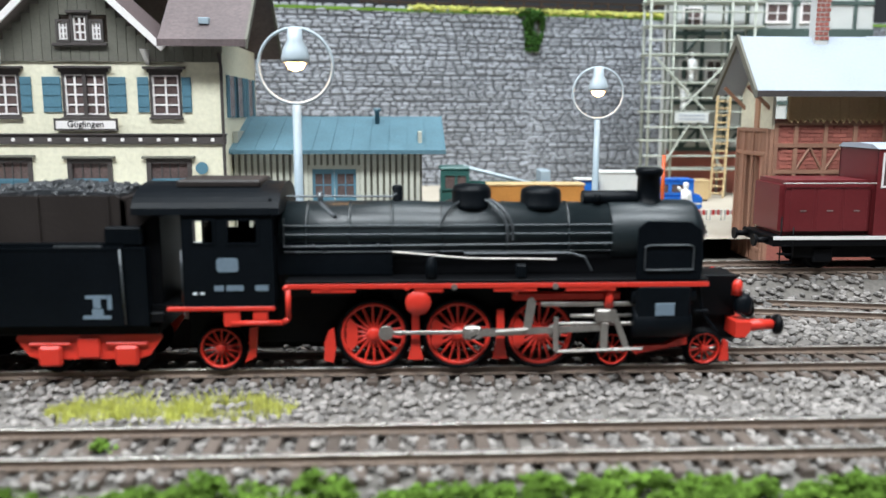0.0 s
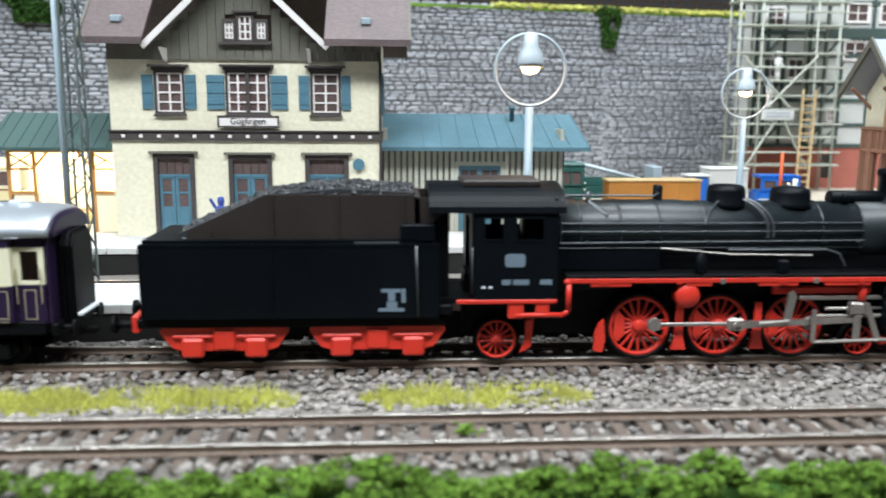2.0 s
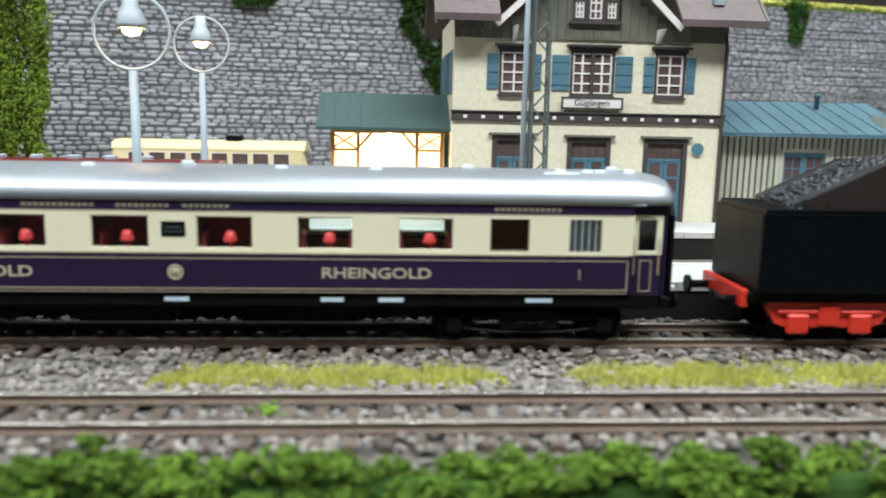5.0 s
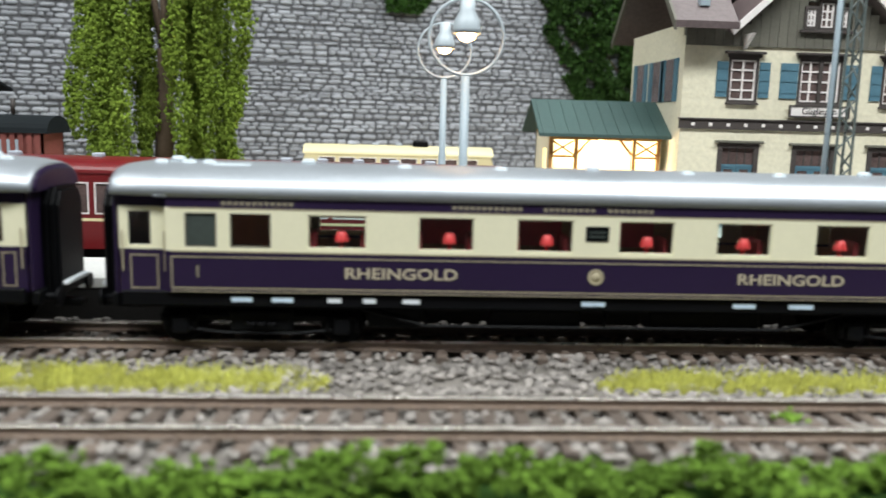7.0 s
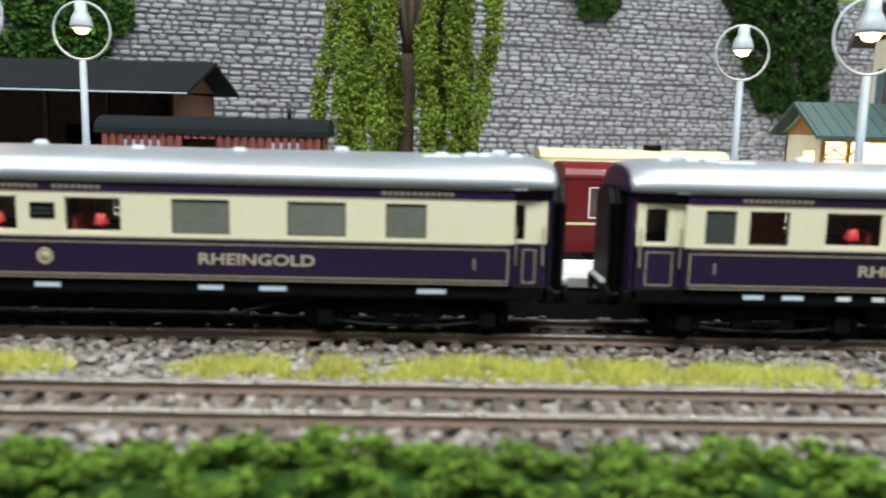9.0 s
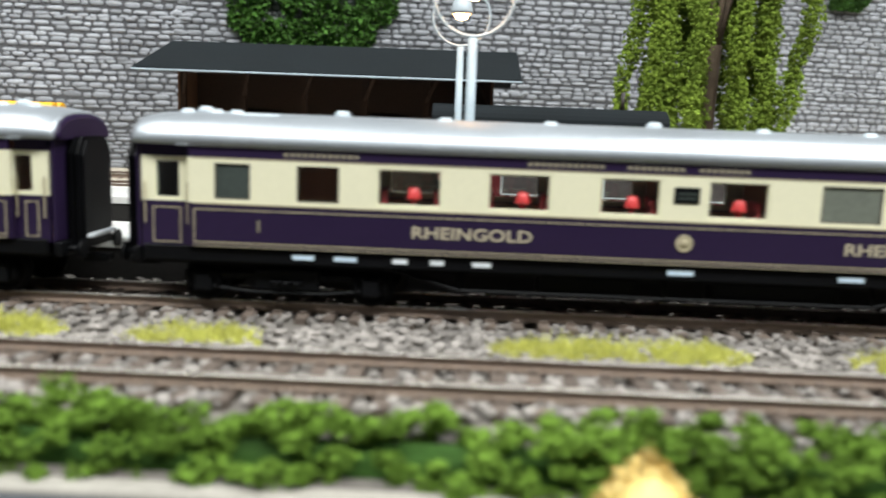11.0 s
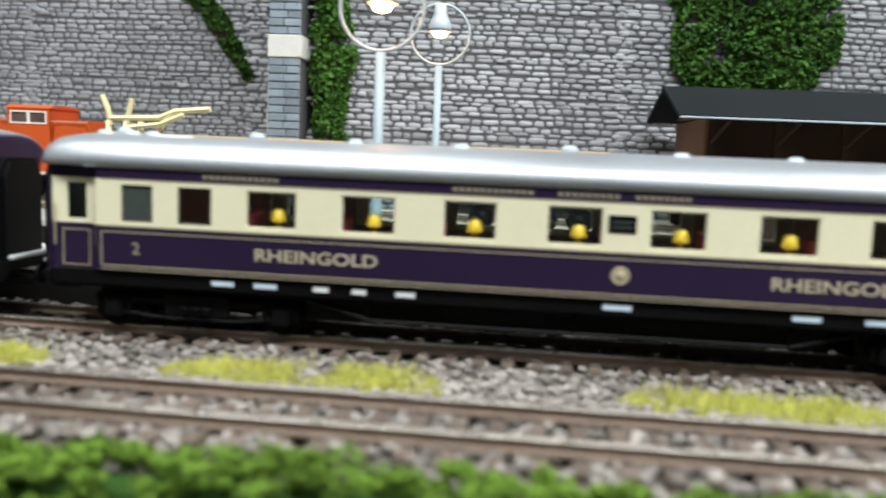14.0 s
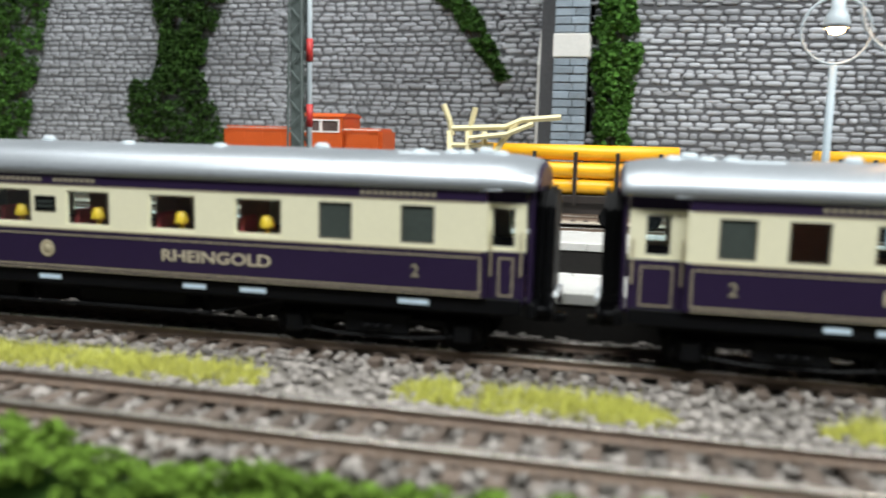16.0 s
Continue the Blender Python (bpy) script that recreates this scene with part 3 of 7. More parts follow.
def express_coach(name, xl, xr, xm, wins, doors, shades, number, label, first_saloon=False):
    """A saloon coach from xl to xr; wins: openings from xm, frosted ones marked; doors: vestibule windows from xm."""
    t = thing(name, ((xl + xr) / 2, TR, ZR), label, "railway coach", "coaches of the express train")
    hw, hv = 16.2, 14.3                # half width of the body and of the drawn-in vestibules
    rl, rr = xl + 15.5, xr - 12.0      # where the vestibules begin
    n0, n1 = TR - hw, TR + hw
    zb, zs, zw0, zw1, zc, ze = 12.0, 22.4, 23.4, 31.9, 33.1, 36.2
    for y0, y1, out in ((n0, n0 + 1.0, -1), (n1 - 1.0, n1, 1)):
        holes = [(xm + a, xm + b, zw0, zw1) for a, b, _ in wins]
        low = part("lower_panel", box(B(), rl, rr, y0, y1, zb, zs, 0.15), M["violet"], t, "violet lower side panel")
        part("window_band", pierced(B(), rl, rr, zs, zc, y0 + 0.02 * out, y1 + 0.02 * out, holes), M["cream"], t, "cream window band")
        part("letterboard", box(B(), rl, rr, y0, y1, zc, ze), M["violet"], t, "dark violet letterboard")
        yo = y0 - 0.12 if out < 0 else y1 + 0.02
        for a, b in ((zb + 0.9, zb + 1.2), (zs - 1.6, zs - 1.35), (zs - 0.25, zs + 0.1), (zc - 0.1, zc + 0.12), (zb + 0.1, zb + 0.3)):
            part("gold_line", box(B(), rl + 1, rr - 1, yo, yo + 0.1, a, b), M["brass"], low, "thin gold line")
        for xx in (rl + 1, rr - 1.3):
            part("gold_line", box(B(), xx, xx + 0.3, yo, yo + 0.1, zb + 0.9, zs - 1.35), M["brass"], low, "thin gold line")
        for a, b, kind in wins:
            yy = (y0 + y1) / 2
            w = part("window", pierced(B(), xm + a - 0.1, xm + b + 0.1, zw0 - 0.1, zw1 + 0.1, yy - 0.35, yy + 0.25, [(xm + a + 0.35, xm + b - 0.35, zw0 + 0.35, zw1 - 0.35)]), M["darkwin"] if kind else M["cream"], t, "window frame")
            part("pane", box(B(), xm + a + 0.3, xm + b - 0.3, yy - 0.08, yy + 0.08, zw0 + 0.3, zw1 - 0.3), M["frosted"] if kind == 2 else M["milky"] if kind == 3 else M["pane"], w).visible_shadow = False
        for vx0, vx1, dw in ((xl + 3.5, rl, doors[0]), (rr, xr - 3.5, doors[1])):
            v0, v1 = (TR - hv, TR - hv + 1) if out < 0 else (TR + hv - 1, TR + hv)
            part("vestibule_side", pierced(B(), vx0, vx1, zs, zc, v0, v1, [(xm + dw[0], xm + dw[1], zw0, zw1)]), M["cream"], t, "cream vestibule wall")
            d = part("door", box(B(), vx0, vx1, v0, v1, zb - 1, zs), M["violet"], t, "violet vestibule door")
            part("door_panel", pierced(B(), vx0 + 2.6, vx1 - 2.6, zb + 0.4, zs - 1.4, v0 - 0.12 if out < 0 else v1, v0 if out < 0 else v1 + 0.12, [(vx0 + 2.85, vx1 - 2.85, zb + 0.65, zs - 1.65)]), M["brass"], d)
            part("vestibule_head", box(B(), vx0, vx1, v0, v1, zc, ze), M["violet"], t)
            part("pane", box(B(), xm + dw[0], xm + dw[1], (v0 + v1) / 2 - 0.1, (v0 + v1) / 2 + 0.1, zw0, zw1), M["pane"], t, "vestibule window pane").visible_shadow = False
            hr = B()
            for hx in (vx0 + 0.9, vx1 - 0.9):
                rod(hr, (hx, v0 - 0.5 if out < 0 else v1 + 0.5, 17), (hx, v0 - 0.5 if out < 0 else v1 + 0.5, 27), 0.2, 6)
            part("grab_rail", hr, M["brass"], t, "thin brass grab rail")
            corner = B()
            vs0, vs1 = (n0, TR - hv + 0.5) if out < 0 else (TR + hv - 0.5, n1)
            cx = rl if vx1 == rl else rr
            box(corner, cx - 0.25, cx + 0.25, vs0, vs1, zb, zs)
            part("return_panel", corner, M["violet"], t)
            c2 = box(B(), cx - 0.25, cx + 0.25, vs0, vs1, zs, zc)
            part("return_panel", c2, M["cream"], t, "cream return panel")
    # ends, floor, inner walls
    for xx, s in ((xl + 3, -1), (xr - 3, 1)):
        part("end_wall", box(B(), min(xx, xx + s * 0.8), max(xx, xx + s * 0.8), TR - hv, TR + hv, zb - 1, 37, 0.3), M["violet"], t, "dark violet end wall")
        x0, x1 = (xx - 5.2, xx) if s < 0 else (xx, xx + 5.2)
        for i in range(6):
            a = x0 + (x1 - x0) * i / 6
            fold = [(TR - 7.5, 9), (TR + 7.5, 9), (TR + 7.5, 32), (TR + 5.5, 35.5), (TR - 5.5, 35.5), (TR - 7.5, 32)] if i % 2 else \
                [(TR - 8.4, 8.4), (TR + 8.4, 8.4), (TR + 8.4, 32.5), (TR + 6.2, 36.4), (TR - 6.2, 36.4), (TR - 8.4, 32.5)]
            part("bellows_fold", prism(B(), fold, "x", a + 0.05, a + (x1 - x0) / 6 - 0.05), M["blackmat"], t, "black corridor bellows fold")
        part("buffer_beam", box(B(), min(xx, xx + s * 2), max(xx, xx + s * 2), TR - 14, TR + 14, 7.5, 11, 0.3), M["blackmat"], t)
        for yy in (TR - 10, TR + 10):
            bf = rod(B(), (xx, yy, 9), (xx + s * 5.0, yy, 9), 0.9, 10)
            rod(bf, (xx + s * 5.0, yy, 9), (xx + s * 5.8, yy, 9), 2.4, 14)
            part("buffer", bf, M["blackmat"], t)
        part("coupling", box(B(), min(xx, xx + s * 8), max(xx, xx + s * 8), TR - 1.6, TR + 1.6, 4.5, 6.5, 0.3), M["blackmat"], t)
        part("gangway_plate", box(B(), min(xx, xx + s * 6.5), max(xx, xx + s * 6.5), TR - 7, TR + 7, 11.4, 12.4, 0.2), M["white"], t, "pale gangway plate")
    part("saloon_floor", box(B(), xl + 4, xr - 4, TR - hv + 1, TR + hv - 1, 11.2, 12.6), M["wood"], t)
    part("saloon_ceiling", box(B(), xl + 4, xr - 4, TR - hv + 1, TR + hv - 1, 35.2, 35.8), M["whitewood"], t)
    big = [w for w in wins if w[2] == 0]
    for a, b, _ in big:
        c = xm + (a + b) / 2
        part("table", box(B(), c - 3.2, c + 3.2, TR - hw + 1.2, TR - hw + 8.5, 22.0, 22.7, 0.1), M["whitewood"], t, "small white saloon table")
        lm = lathe(B(), [(1.5, 22.7), (1.5, 23.1), (0.6, 23.4), (0.6, 25.4)], (c + 1, TR - hw + 2.9, 0), "z", 12)
        lp = part("table_lamp", lm, shades, t, "small table lamp")
        part("shade", lathe(B(), [(1.75, 24.9), (1.85, 25.3), (1.3, 27.4), (0.8, 27.8)], (c + 1, TR - hw + 2.9, 0), "z", 14), shades, lp)
        for sx in (-1, 1):
            st = box(B(), c + sx * 5.2 - 1.4, c + sx * 5.2 + 1.4, TR - hw + 4, TR - hw + 12, 13, 20, 0.5)
            box(st, c + sx * 6.4 - 0.7, c + sx * 6.4 + 0.7, TR - hw + 4, TR - hw + 12, 13, 27, 0.5)
            part("armchair", st, M["seat"], t, "dark red saloon armchair")
    for a, b in zip(big[::2], big[1::2]):
        x = xm + (a[1] + b[0]) / 2
        part("partition", box(B(), x - 0.3, x + 0.3, TR - 4, TR + hw - 1.2, 12.6, 35), M["wood"], t, "brown wooden partition")
    part("corridor_wall", pierced(B(), rl + 2, rr - 2, 12.6, 35, TR + 5, TR + 5.6, [(xm + a - 1, xm + b + 1, 23, 33.5) for a, b, _ in big]), M["wood"], t, "brown wooden corridor wall")
    if first_saloon:
        for a, b, _ in big[1:4]:
            part("wall_panel", box(B(), xm + a - 1, xm + b + 1, TR + 4.2, TR + 4.9, 22, 33, 0.1), M["seat"], t, "red saloon wall panel")
        a, b, _ = wins[-1]
        for q in np.linspace(xm + a + 1.5, xm + b - 1.5, 4):
            part("window_bar", rod(B(), (q, n0 + 0.2, zw0), (q, n0 + 0.2, zw1), 0.16, 6), M["lampwhite"], t, "pale window bar")
    # roof: an arched shell, drawn down at both ends
    prof = [(math.cos(a), math.sin(a)) for a in np.linspace(0, math.pi, 19)]

    def shell(xs):
        bm, rings = B(), []
        for x, kw, kh in xs:
            rings.append([bm.verts.new((x, TR + (hw + 0.5) * kw * math.copysign(abs(c) ** 0.80, c), 35.9 + 7.9 * kh * s ** 0.88)) for c, s in prof])
        for a, b in zip(rings, rings[1:]):
            for i in range(len(prof) - 1):
                bm.faces.new((a[i], a[i + 1], b[i + 1], b[i])).smooth = True
            bm.faces.new((a[0], b[0], b[-1], a[-1]))
        bm.faces.new(rings[0]), bm.faces.new(rings[-1])
        return bm

    roof = part("roof", shell([(xl + 1.5, 0.90, 0.80), (xl + 2.4, 0.93, 0.855), (xl + 4.2, 0.955, 0.90), (xl + 6, 0.975, 0.945), (xl + 9, 0.99, 0.98), (rl + 2, 1.0, 1.0), (rr - 2, 1.0, 1.0), (xr - 9, 0.99, 0.98), (xr - 6, 0.975, 0.945), (xr - 4.2, 0.955, 0.90), (xr - 2.4, 0.93, 0.855), (xr - 1.5, 0.90, 0.80)]), M["silver"], t, "silver-grey arched roof")
    for xe, s_ in ((xl, 1), (xr, -1)):
        part("end_dome", shell([(xe + s_ * 1.45, 0.885, 0.77), (xe + s_ * 1.0, 0.86, 0.72), (xe + s_ * 0.7, 0.80, 0.62)]), M["violet"], t, "dark violet rounded roof end")
        part("roof_hatch", box(B(), xe + s_ * 30 - 5, xe + s_ * 30 + 5, TR - 8, TR - 2, 41.8, 43.6, 0.4), M["lampwhite"], roof, "flat white roof hatch")
    part("roof_gutter", box(B(), rl - 3, rr + 3, n0 - 0.45, n0 + 0.3, 35.7, 36.2, 0.1), M["silver"], roof)
    vents = list(np.linspace(xl + 24, xr - 30, 9)) + [xl + 12, xl + 15.5, xl + 19, xr - 11, xr - 15, xr - 19, xr - 22.5]
    for i, vx in enumerate(vents):
        vy = TR - 5.5 if i % 3 != 1 else TR - 2.5
        vz = 41.9 if vy < TR - 4 else 42.6
        vb = lathe(B(), [(0.9, vz - 0.8), (0.9, vz + 0.9)], (vx, vy, 0), "z", 8)
        lathe(vb, [(0.5, vx - 2.0), (1.25, vx - 1.2), (1.25, vx + 1.2), (0.5, vx + 2.0)], (0, vy, vz + 1.2), "x", 12)
        part("roof_vent", vb, M["lampwhite"], roof, "white roof ventilator")
    for xa, xb in ((xl + 8, xl + 24), (xr - 26, xr - 8)):
        rr_ = B()
        for yy in (TR - 5, TR - 3.2):
            rod(rr_, (xa, yy, 43.2), (xb, yy, 43.2), 0.16, 5)
        for q in np.linspace(xa, xb, 5):
            rod(rr_, (q, TR - 5, 43.2), (q, TR - 5, 41.5), 0.14, 5)
            rod(rr_, (q, TR - 5, 43.2), (q, TR - 3.2, 43.2), 0.14, 5)
        part("roof_walkway", rr_, M["lampwhite"], roof, "thin pale roof grating")
    # underframe
    part("sole_bar", box(B(), xl + 4, xr - 4, n0 + 0.8, n0 + 2.4, 8.3, 11.9, 0.2), M["blackmat"], t, "black sole bar")
    part("sole_bar", box(B(), xl + 4, xr - 4, n1 - 2.4, n1 - 0.8, 8.3, 11.9, 0.2), M["blackmat"], t, "black sole bar")
    part("underfloor", box(B(), xl + 6, xr - 6, TR - 12, TR + 12, 7.0, 11.0, 0.3), M["blackmat"], t)
    mid = (xl + xr) / 2
    tr = B()
    pipe(tr, [(xl + 62, n0 + 3, 8), (xl + 80, n0 + 3, 3.2), (xr - 80, n0 + 3, 3.2), (xr - 62, n0 + 3, 8)], 0.45)
    for q in (xl + 80, mid, xr - 80):
        rod(tr, (q, n0 + 3, 3.2), (q, n0 + 3, 8), 0.4)
    part("truss_rod", tr, M["blackmat"], t, "black truss rod")
    for bx, wbx in ((mid - 30, 24), (mid + 12, 30), (mid - 62, 14)):
        part("battery_box", box(B(), bx, bx + wbx, n0 + 4, n0 + 12, 2.2, 7.6, 0.4), M["blackmat"], t, "black battery box")
    for px, pw in ((xm - 68, 3.5), (xm - 59, 3.2), (xm - 49, 4.4), (xm - 3, 6.2), (xm + 37, 6), (xm + 52, 6.6), (xm + 91, 7.2), (xm - 82, 5.4), (xm - 92, 5.2)):
        if xl + 14 < px < xr - 20:
            part("plaque", box(B(), px, px + pw, n0 + 0.62, n0 + 0.82, 9.5, 10.7), M["paleblue"] if pw > 5 else M["white"], t, "small pale inscription plate")
    for cx in (xl + 38, xr - 38):
        bg = B()
        for yy in (TR - 12.2, TR + 10.6):
            box(bg, cx - 24, cx + 24, yy, yy + 1.6, 3.6, 5.4, 0.3)
            box(bg, cx - 8, cx + 8, yy - 0.5, yy + 1.6, 1.2, 6.5, 0.4)
            for ww in (-20.5, 20.5):
                box(bg, cx + ww - 2.2, cx + ww + 2.2, yy - 1.0, yy + 1, 0.4, 4.8, 0.5)
                for q in (-3.6, 3.6):
                    rod(bg, (cx + ww + q, yy + 0.3, 1.0), (cx + ww + q, yy + 0.3, 5.6), 0.8, 8)
            pipe(bg, [(cx - 18, yy, 1.6), (cx - 9, yy, 0.6), (cx + 9, yy, 0.6), (cx + 18, yy, 1.6)], 0.45)
            for q in (-2.6, 0, 2.6):
                torus(bg, (cx + q, yy - 0.7, 3.4), 1.1, 0.35, "z", 10, 5)
        box(bg, cx - 20, cx + 20, TR - 9, TR + 9, 4.5, 7.2, 0.3)
        bog = part("bogie", bg, M["blackmat"], t, "black bogie with springs")
        for ww in (-20.5, 20.5):
            for yy in (TR - 10.2, TR + 7.8):
                disc_wheel(bog, cx + ww, yy, ZR + 5.4, 5.4, M["blackmat"])
    # writing
    first_class = number == "1"
    for cx in (xm - 49.5, xm + 51.5) if first_class else (xm - 67.5, xm + 46):
        lettering("lettering", "RHEINGOLD", 3.9, (cx, n0 - 0.06, 16.0), M["lettergold"], t, "gold train name in capitals", 0.06, 1.3)
    crest = lathe(B(), [(2.1, n0 - 0.15), (2.0, n0 - 0.25), (1.7, n0 - 0.25), (1.6, n0 - 0.12), (1.1, n0 - 0.12), (1.0, n0 - 0.3), (0.2, n0 - 0.3)], (xm + 0.2, 0, 17.3), "y", 18)
    part("crest", crest, M["brass"], t, "small gold crest")
    for cx in (xm - 100, xm + 105 if xr - xm > 125 else xm + 100) if first_class else (xm - 110, xm + 95):
        lettering("class_number", number, 4.0, (cx, n0 - 0.06, 15.9), M["goldink"], t, "gold class number", 0.05)
    for c0, c1 in ((xm - 37, xm - 20), (xm - 14, xm + 14), (xm + 82, xm + 100), (xm - 94, xm - 76)):
        if c0 > rl and c1 < rr:
            ink, x = B(), c0
            while x < c1:
                if not (abs(x - xm) < 1.6 and c1 - c0 > 20):
                    box(ink, x, x + 1.0, n0 - 0.1, n0, 33.95, 34.85)
                x += 1.5
            tagged(part("inscription", ink, M["goldink"], t), "row of dull gold inscription marks", kind="stuff")
    sg = part("route_board", box(B(), xm - 3.0, xm + 3.0, n0 - 0.25, n0 + 0.02, 26.6, 30.4, 0.1), M["blackmat"], t, "dark route board with a green tinge")
    for zz in (28.7, 27.6):
        part("writing_bar", box(B(), xm - 2.2, xm + 2.2, n0 - 0.33, n0 - 0.25, zz, zz + 0.45), M["frosted"], sg)
    return t


TYPE_A = [(-103, -95.3, 2), (-92, -82, 1), (-73, -58.3, 0), (-45.5, -31.3, 0), (-20.6, -6, 0), (5.5, 20, 0), (31, 45.5, 0), (57, 71.5, 0), (81, 91.3, 1), (102, 110.5, 2)]
TYPE_A2 = [(-110.5, -102, 2), (-91, -81, 1), (-72, -57, 0), (-46, -31.5, 0), (-20, -6, 0), (5, 19, 0), (31, 45, 3), (59, 73.3, 3), (83, 93, 3)]
TYPE_B = [(-113.5, -106, 2), (-100, -92, 1), (-84, -72, 0), (-62, -49.5, 0), (-39, -27, 0), (-16.2, -4, 0), (5.8, 18, 0), (28.5, 41, 0), (51, 63, 0), (72, 80, 2), (91.5, 99.3, 2)]
express_coach("saloon_coach", -453, -199, -330, TYPE_A, ((-117.3, -111.8), (121, 126)), M["lampred"], "1", "violet and cream express coach with silver roof and red table lamps", True)
express_coach("saloon_coach", -727, -468.5, -595, TYPE_A2, ((-125, -119.5), (112.5, 117.5)), M["lampred"], "1", "violet and cream first-class express coach with red table lamps")
TYPE_B2 = TYPE_B[:-2] + [(69.4, 77.4, 2), (89, 96.8, 2)]
express_coach("saloon_coach", -995, -742.5, -860, TYPE_B2, ((-128, -123), (105, 110)), M["lampyel"], "2", "violet and cream second-class express coach with yellow table lamps")
express_coach("saloon_coach", -1268, -1010, -1133, TYPE_B, ((-128, -123), (112, 117)), M["lampyel"], "2", "violet and cream second-class coach at the end of the train")

# ================= retaining walls =================
stone_wall("wall_north", WALL, WTOP, (-1010, -870, 55, 115), 11)
stone_wall("wall_west", WALL_LEFT, WTOP + 20, (0, 0, 0, 0), 12)
stone_wall("wall_return", [(-1080, 436.5), (-1051, 436.5)], WTOP + 20, (0, 0, 0, 0), 13)

# ================= steam locomotive and tender =================


def steam_locomotive():
    t = thing("steam_locomotive", (-7, TR, ZR), "black steam locomotive with red wheels and silver rods", "locomotive")
    y0 = TR - 16.5
    zc, rb = 35.2, 9.4
    # boiler with bands, firebox, smokebox
    bo = part("boiler", lathe(B(), [(8.6, -58), (9.5, -57.5), (9.5, -18), (9.2, -16), (9.0, 36), (0.5, 36.2)], (0, TR, zc), "x", 40), M["boiler"], t, "dark grey boiler barrel")
    for x in (-50, -38, -26, -12, 6, 24):
        bb = B()
        lathe(bb, [(9.3 if x < -18 else 8.9, x - 0.5), (9.75 if x < -18 else 9.3, x - 0.4), (9.75 if x < -18 else 9.3, x + 0.4), (9.2 if x < -18 else 8.9, x + 0.5)], (0, TR, zc), "x", 40)
        part("boiler_band", bb, M["boiler"], bo)
    part("firebox", prism(B(), [(TR - 9.4, 35), (TR - 9.6, 25), (TR - 7, 18), (TR + 7, 18), (TR + 9.6, 25), (TR + 9.4, 35)], "x", -58, -26), M["black"], t, "black firebox side")
    part("smokebox", lathe(B(), [(9.1, 36), (9.6, 36.4), (9.6, 60), (9.0, 61.5), (7.5, 62.4), (6.8, 63.2), (3, 65), (0.4, 65.4)], (0, TR, zc), "x", 40), M["boiler"], t, "black smokebox with domed door")
    part("smokebox_saddle", box(B(), 40, 58, TR - 7, TR + 7, 14, 28, 0.6), M["blackmat"], t)
    sd = B()
    rod(sd, (64.6, TR, zc), (66.4, TR, zc), 0.8)
    for a in range(4):
        rod(sd, (65.8, TR, zc), (65.8, TR + 2.6 * math.cos(a * 1.57 + 0.4), zc + 2.6 * math.sin(a * 1.57 + 0.4)), 0.2)
    part("door_handwheel", sd, M["steel"], t)
    part("chimney", lathe(B(), [(5.0, 43.0), (4.0, 44.2), (3.3, 45.6), (3.25, 51.6), (3.9, 52.2), (3.95, 53.6), (3.3, 54.2), (2.7, 54.0), (2.6, 50)], (48.6, TR, 0), "z", 26), M["black"], t, "black flared chimney")
    for x, r, h, nm in ((-3.2, 5.7, 49.5, "sand_dome"), (17, 5.9, 48.8, "steam_dome")):
        part(nm, lathe(B(), [(r + 0.9, 42.6), (r, 43.8), (r, h - 2.0), (r * 0.93, h - 0.8), (r * 0.7, h - 0.15), (0.3, h)], (x, TR, 0), "z", 28), M["black"], t, "black boiler dome")
    part("safety_valve", lathe(B(), [(2.0, 43.5), (1.5, 44.5), (1.5, 48.6), (1.1, 49.2), (0.2, 49.3)], (-24.6, TR, 0), "z", 14), M["black"], t)
    part("preheater", lathe(B(), [(2.2, 29), (2.4, 29.4), (2.4, 44.6), (2.2, 45)], (0, TR - 0.5, 45.2), "x", 16), M["black"], t, "black feed-water heater drum")
    part("bell", lathe(B(), [(1.2, 44), (1.0, 46.5), (0.3, 47)], (33, TR - 3, 0), "z", 12), M["black"], t)
    # pipes and rails along the boiler
    pp = B()
    pipe(pp, [(-56, TR - 10.3, 41), (-56, TR - 10.3, 33), (-30, TR - 10.4, 33.2), (36, TR - 10.2, 33.6)], 0.28)
    part("handrail", pp, M["pipe"], t)
    for z, dy in ((38.8, -9.1), (36.4, -9.8), (31.4, -9.2)):
        part("conduit", pipe(B(), [(-56, TR + dy - 0.5, z), (-20, TR + dy - 0.45, z), (36, TR + dy + 0.1, z)], 0.2), M["pipe"], t, "thin dark conduit along the boiler")
    for x in (-48, -30, -12, 6, 24, 34):
        part("handrail_stanchion", rod(B(), (x, TR - 9.0, 33.3), (x, TR - 10.7, 33.3), 0.42, 8), M["pipe"], t)
    part("air_pump", lathe(B(), [(1.2, 24.6), (1.6, 25), (1.6, 29), (1.1, 29.6), (1.1, 30.4), (0.3, 30.8)], (-15.2, TR - 14.4, 0), "z", 12), M["black"], t, "small black lubricator")
    part("lubricator", box(B(), 8.2, 11.2, TR - 15.2, TR - 12.6, 24.6, 28.4, 0.4), M["black"], t)
    for x in (-44, -22, -9, 9, 19, 33):
        part("valance_bolt", lathe(B(), [(0.9, y0 + 0.1), (0.9, y0 + 0.5), (0.3, y0 + 0.6)], (x, 0, 22.6), "y", 10), M["steel"] if x in (-9, 19) else M["red"], t)
    p2 = B()
    pipe(p2, [(-26, TR - 10.6, 31.5), (-5, TR - 10.8, 29.6), (20, TR - 10.9, 29.2)], 0.33)
    part("rod_to_reverser", p2, M["steel"], t, "thin grey reversing rod")
    p3_ = B()
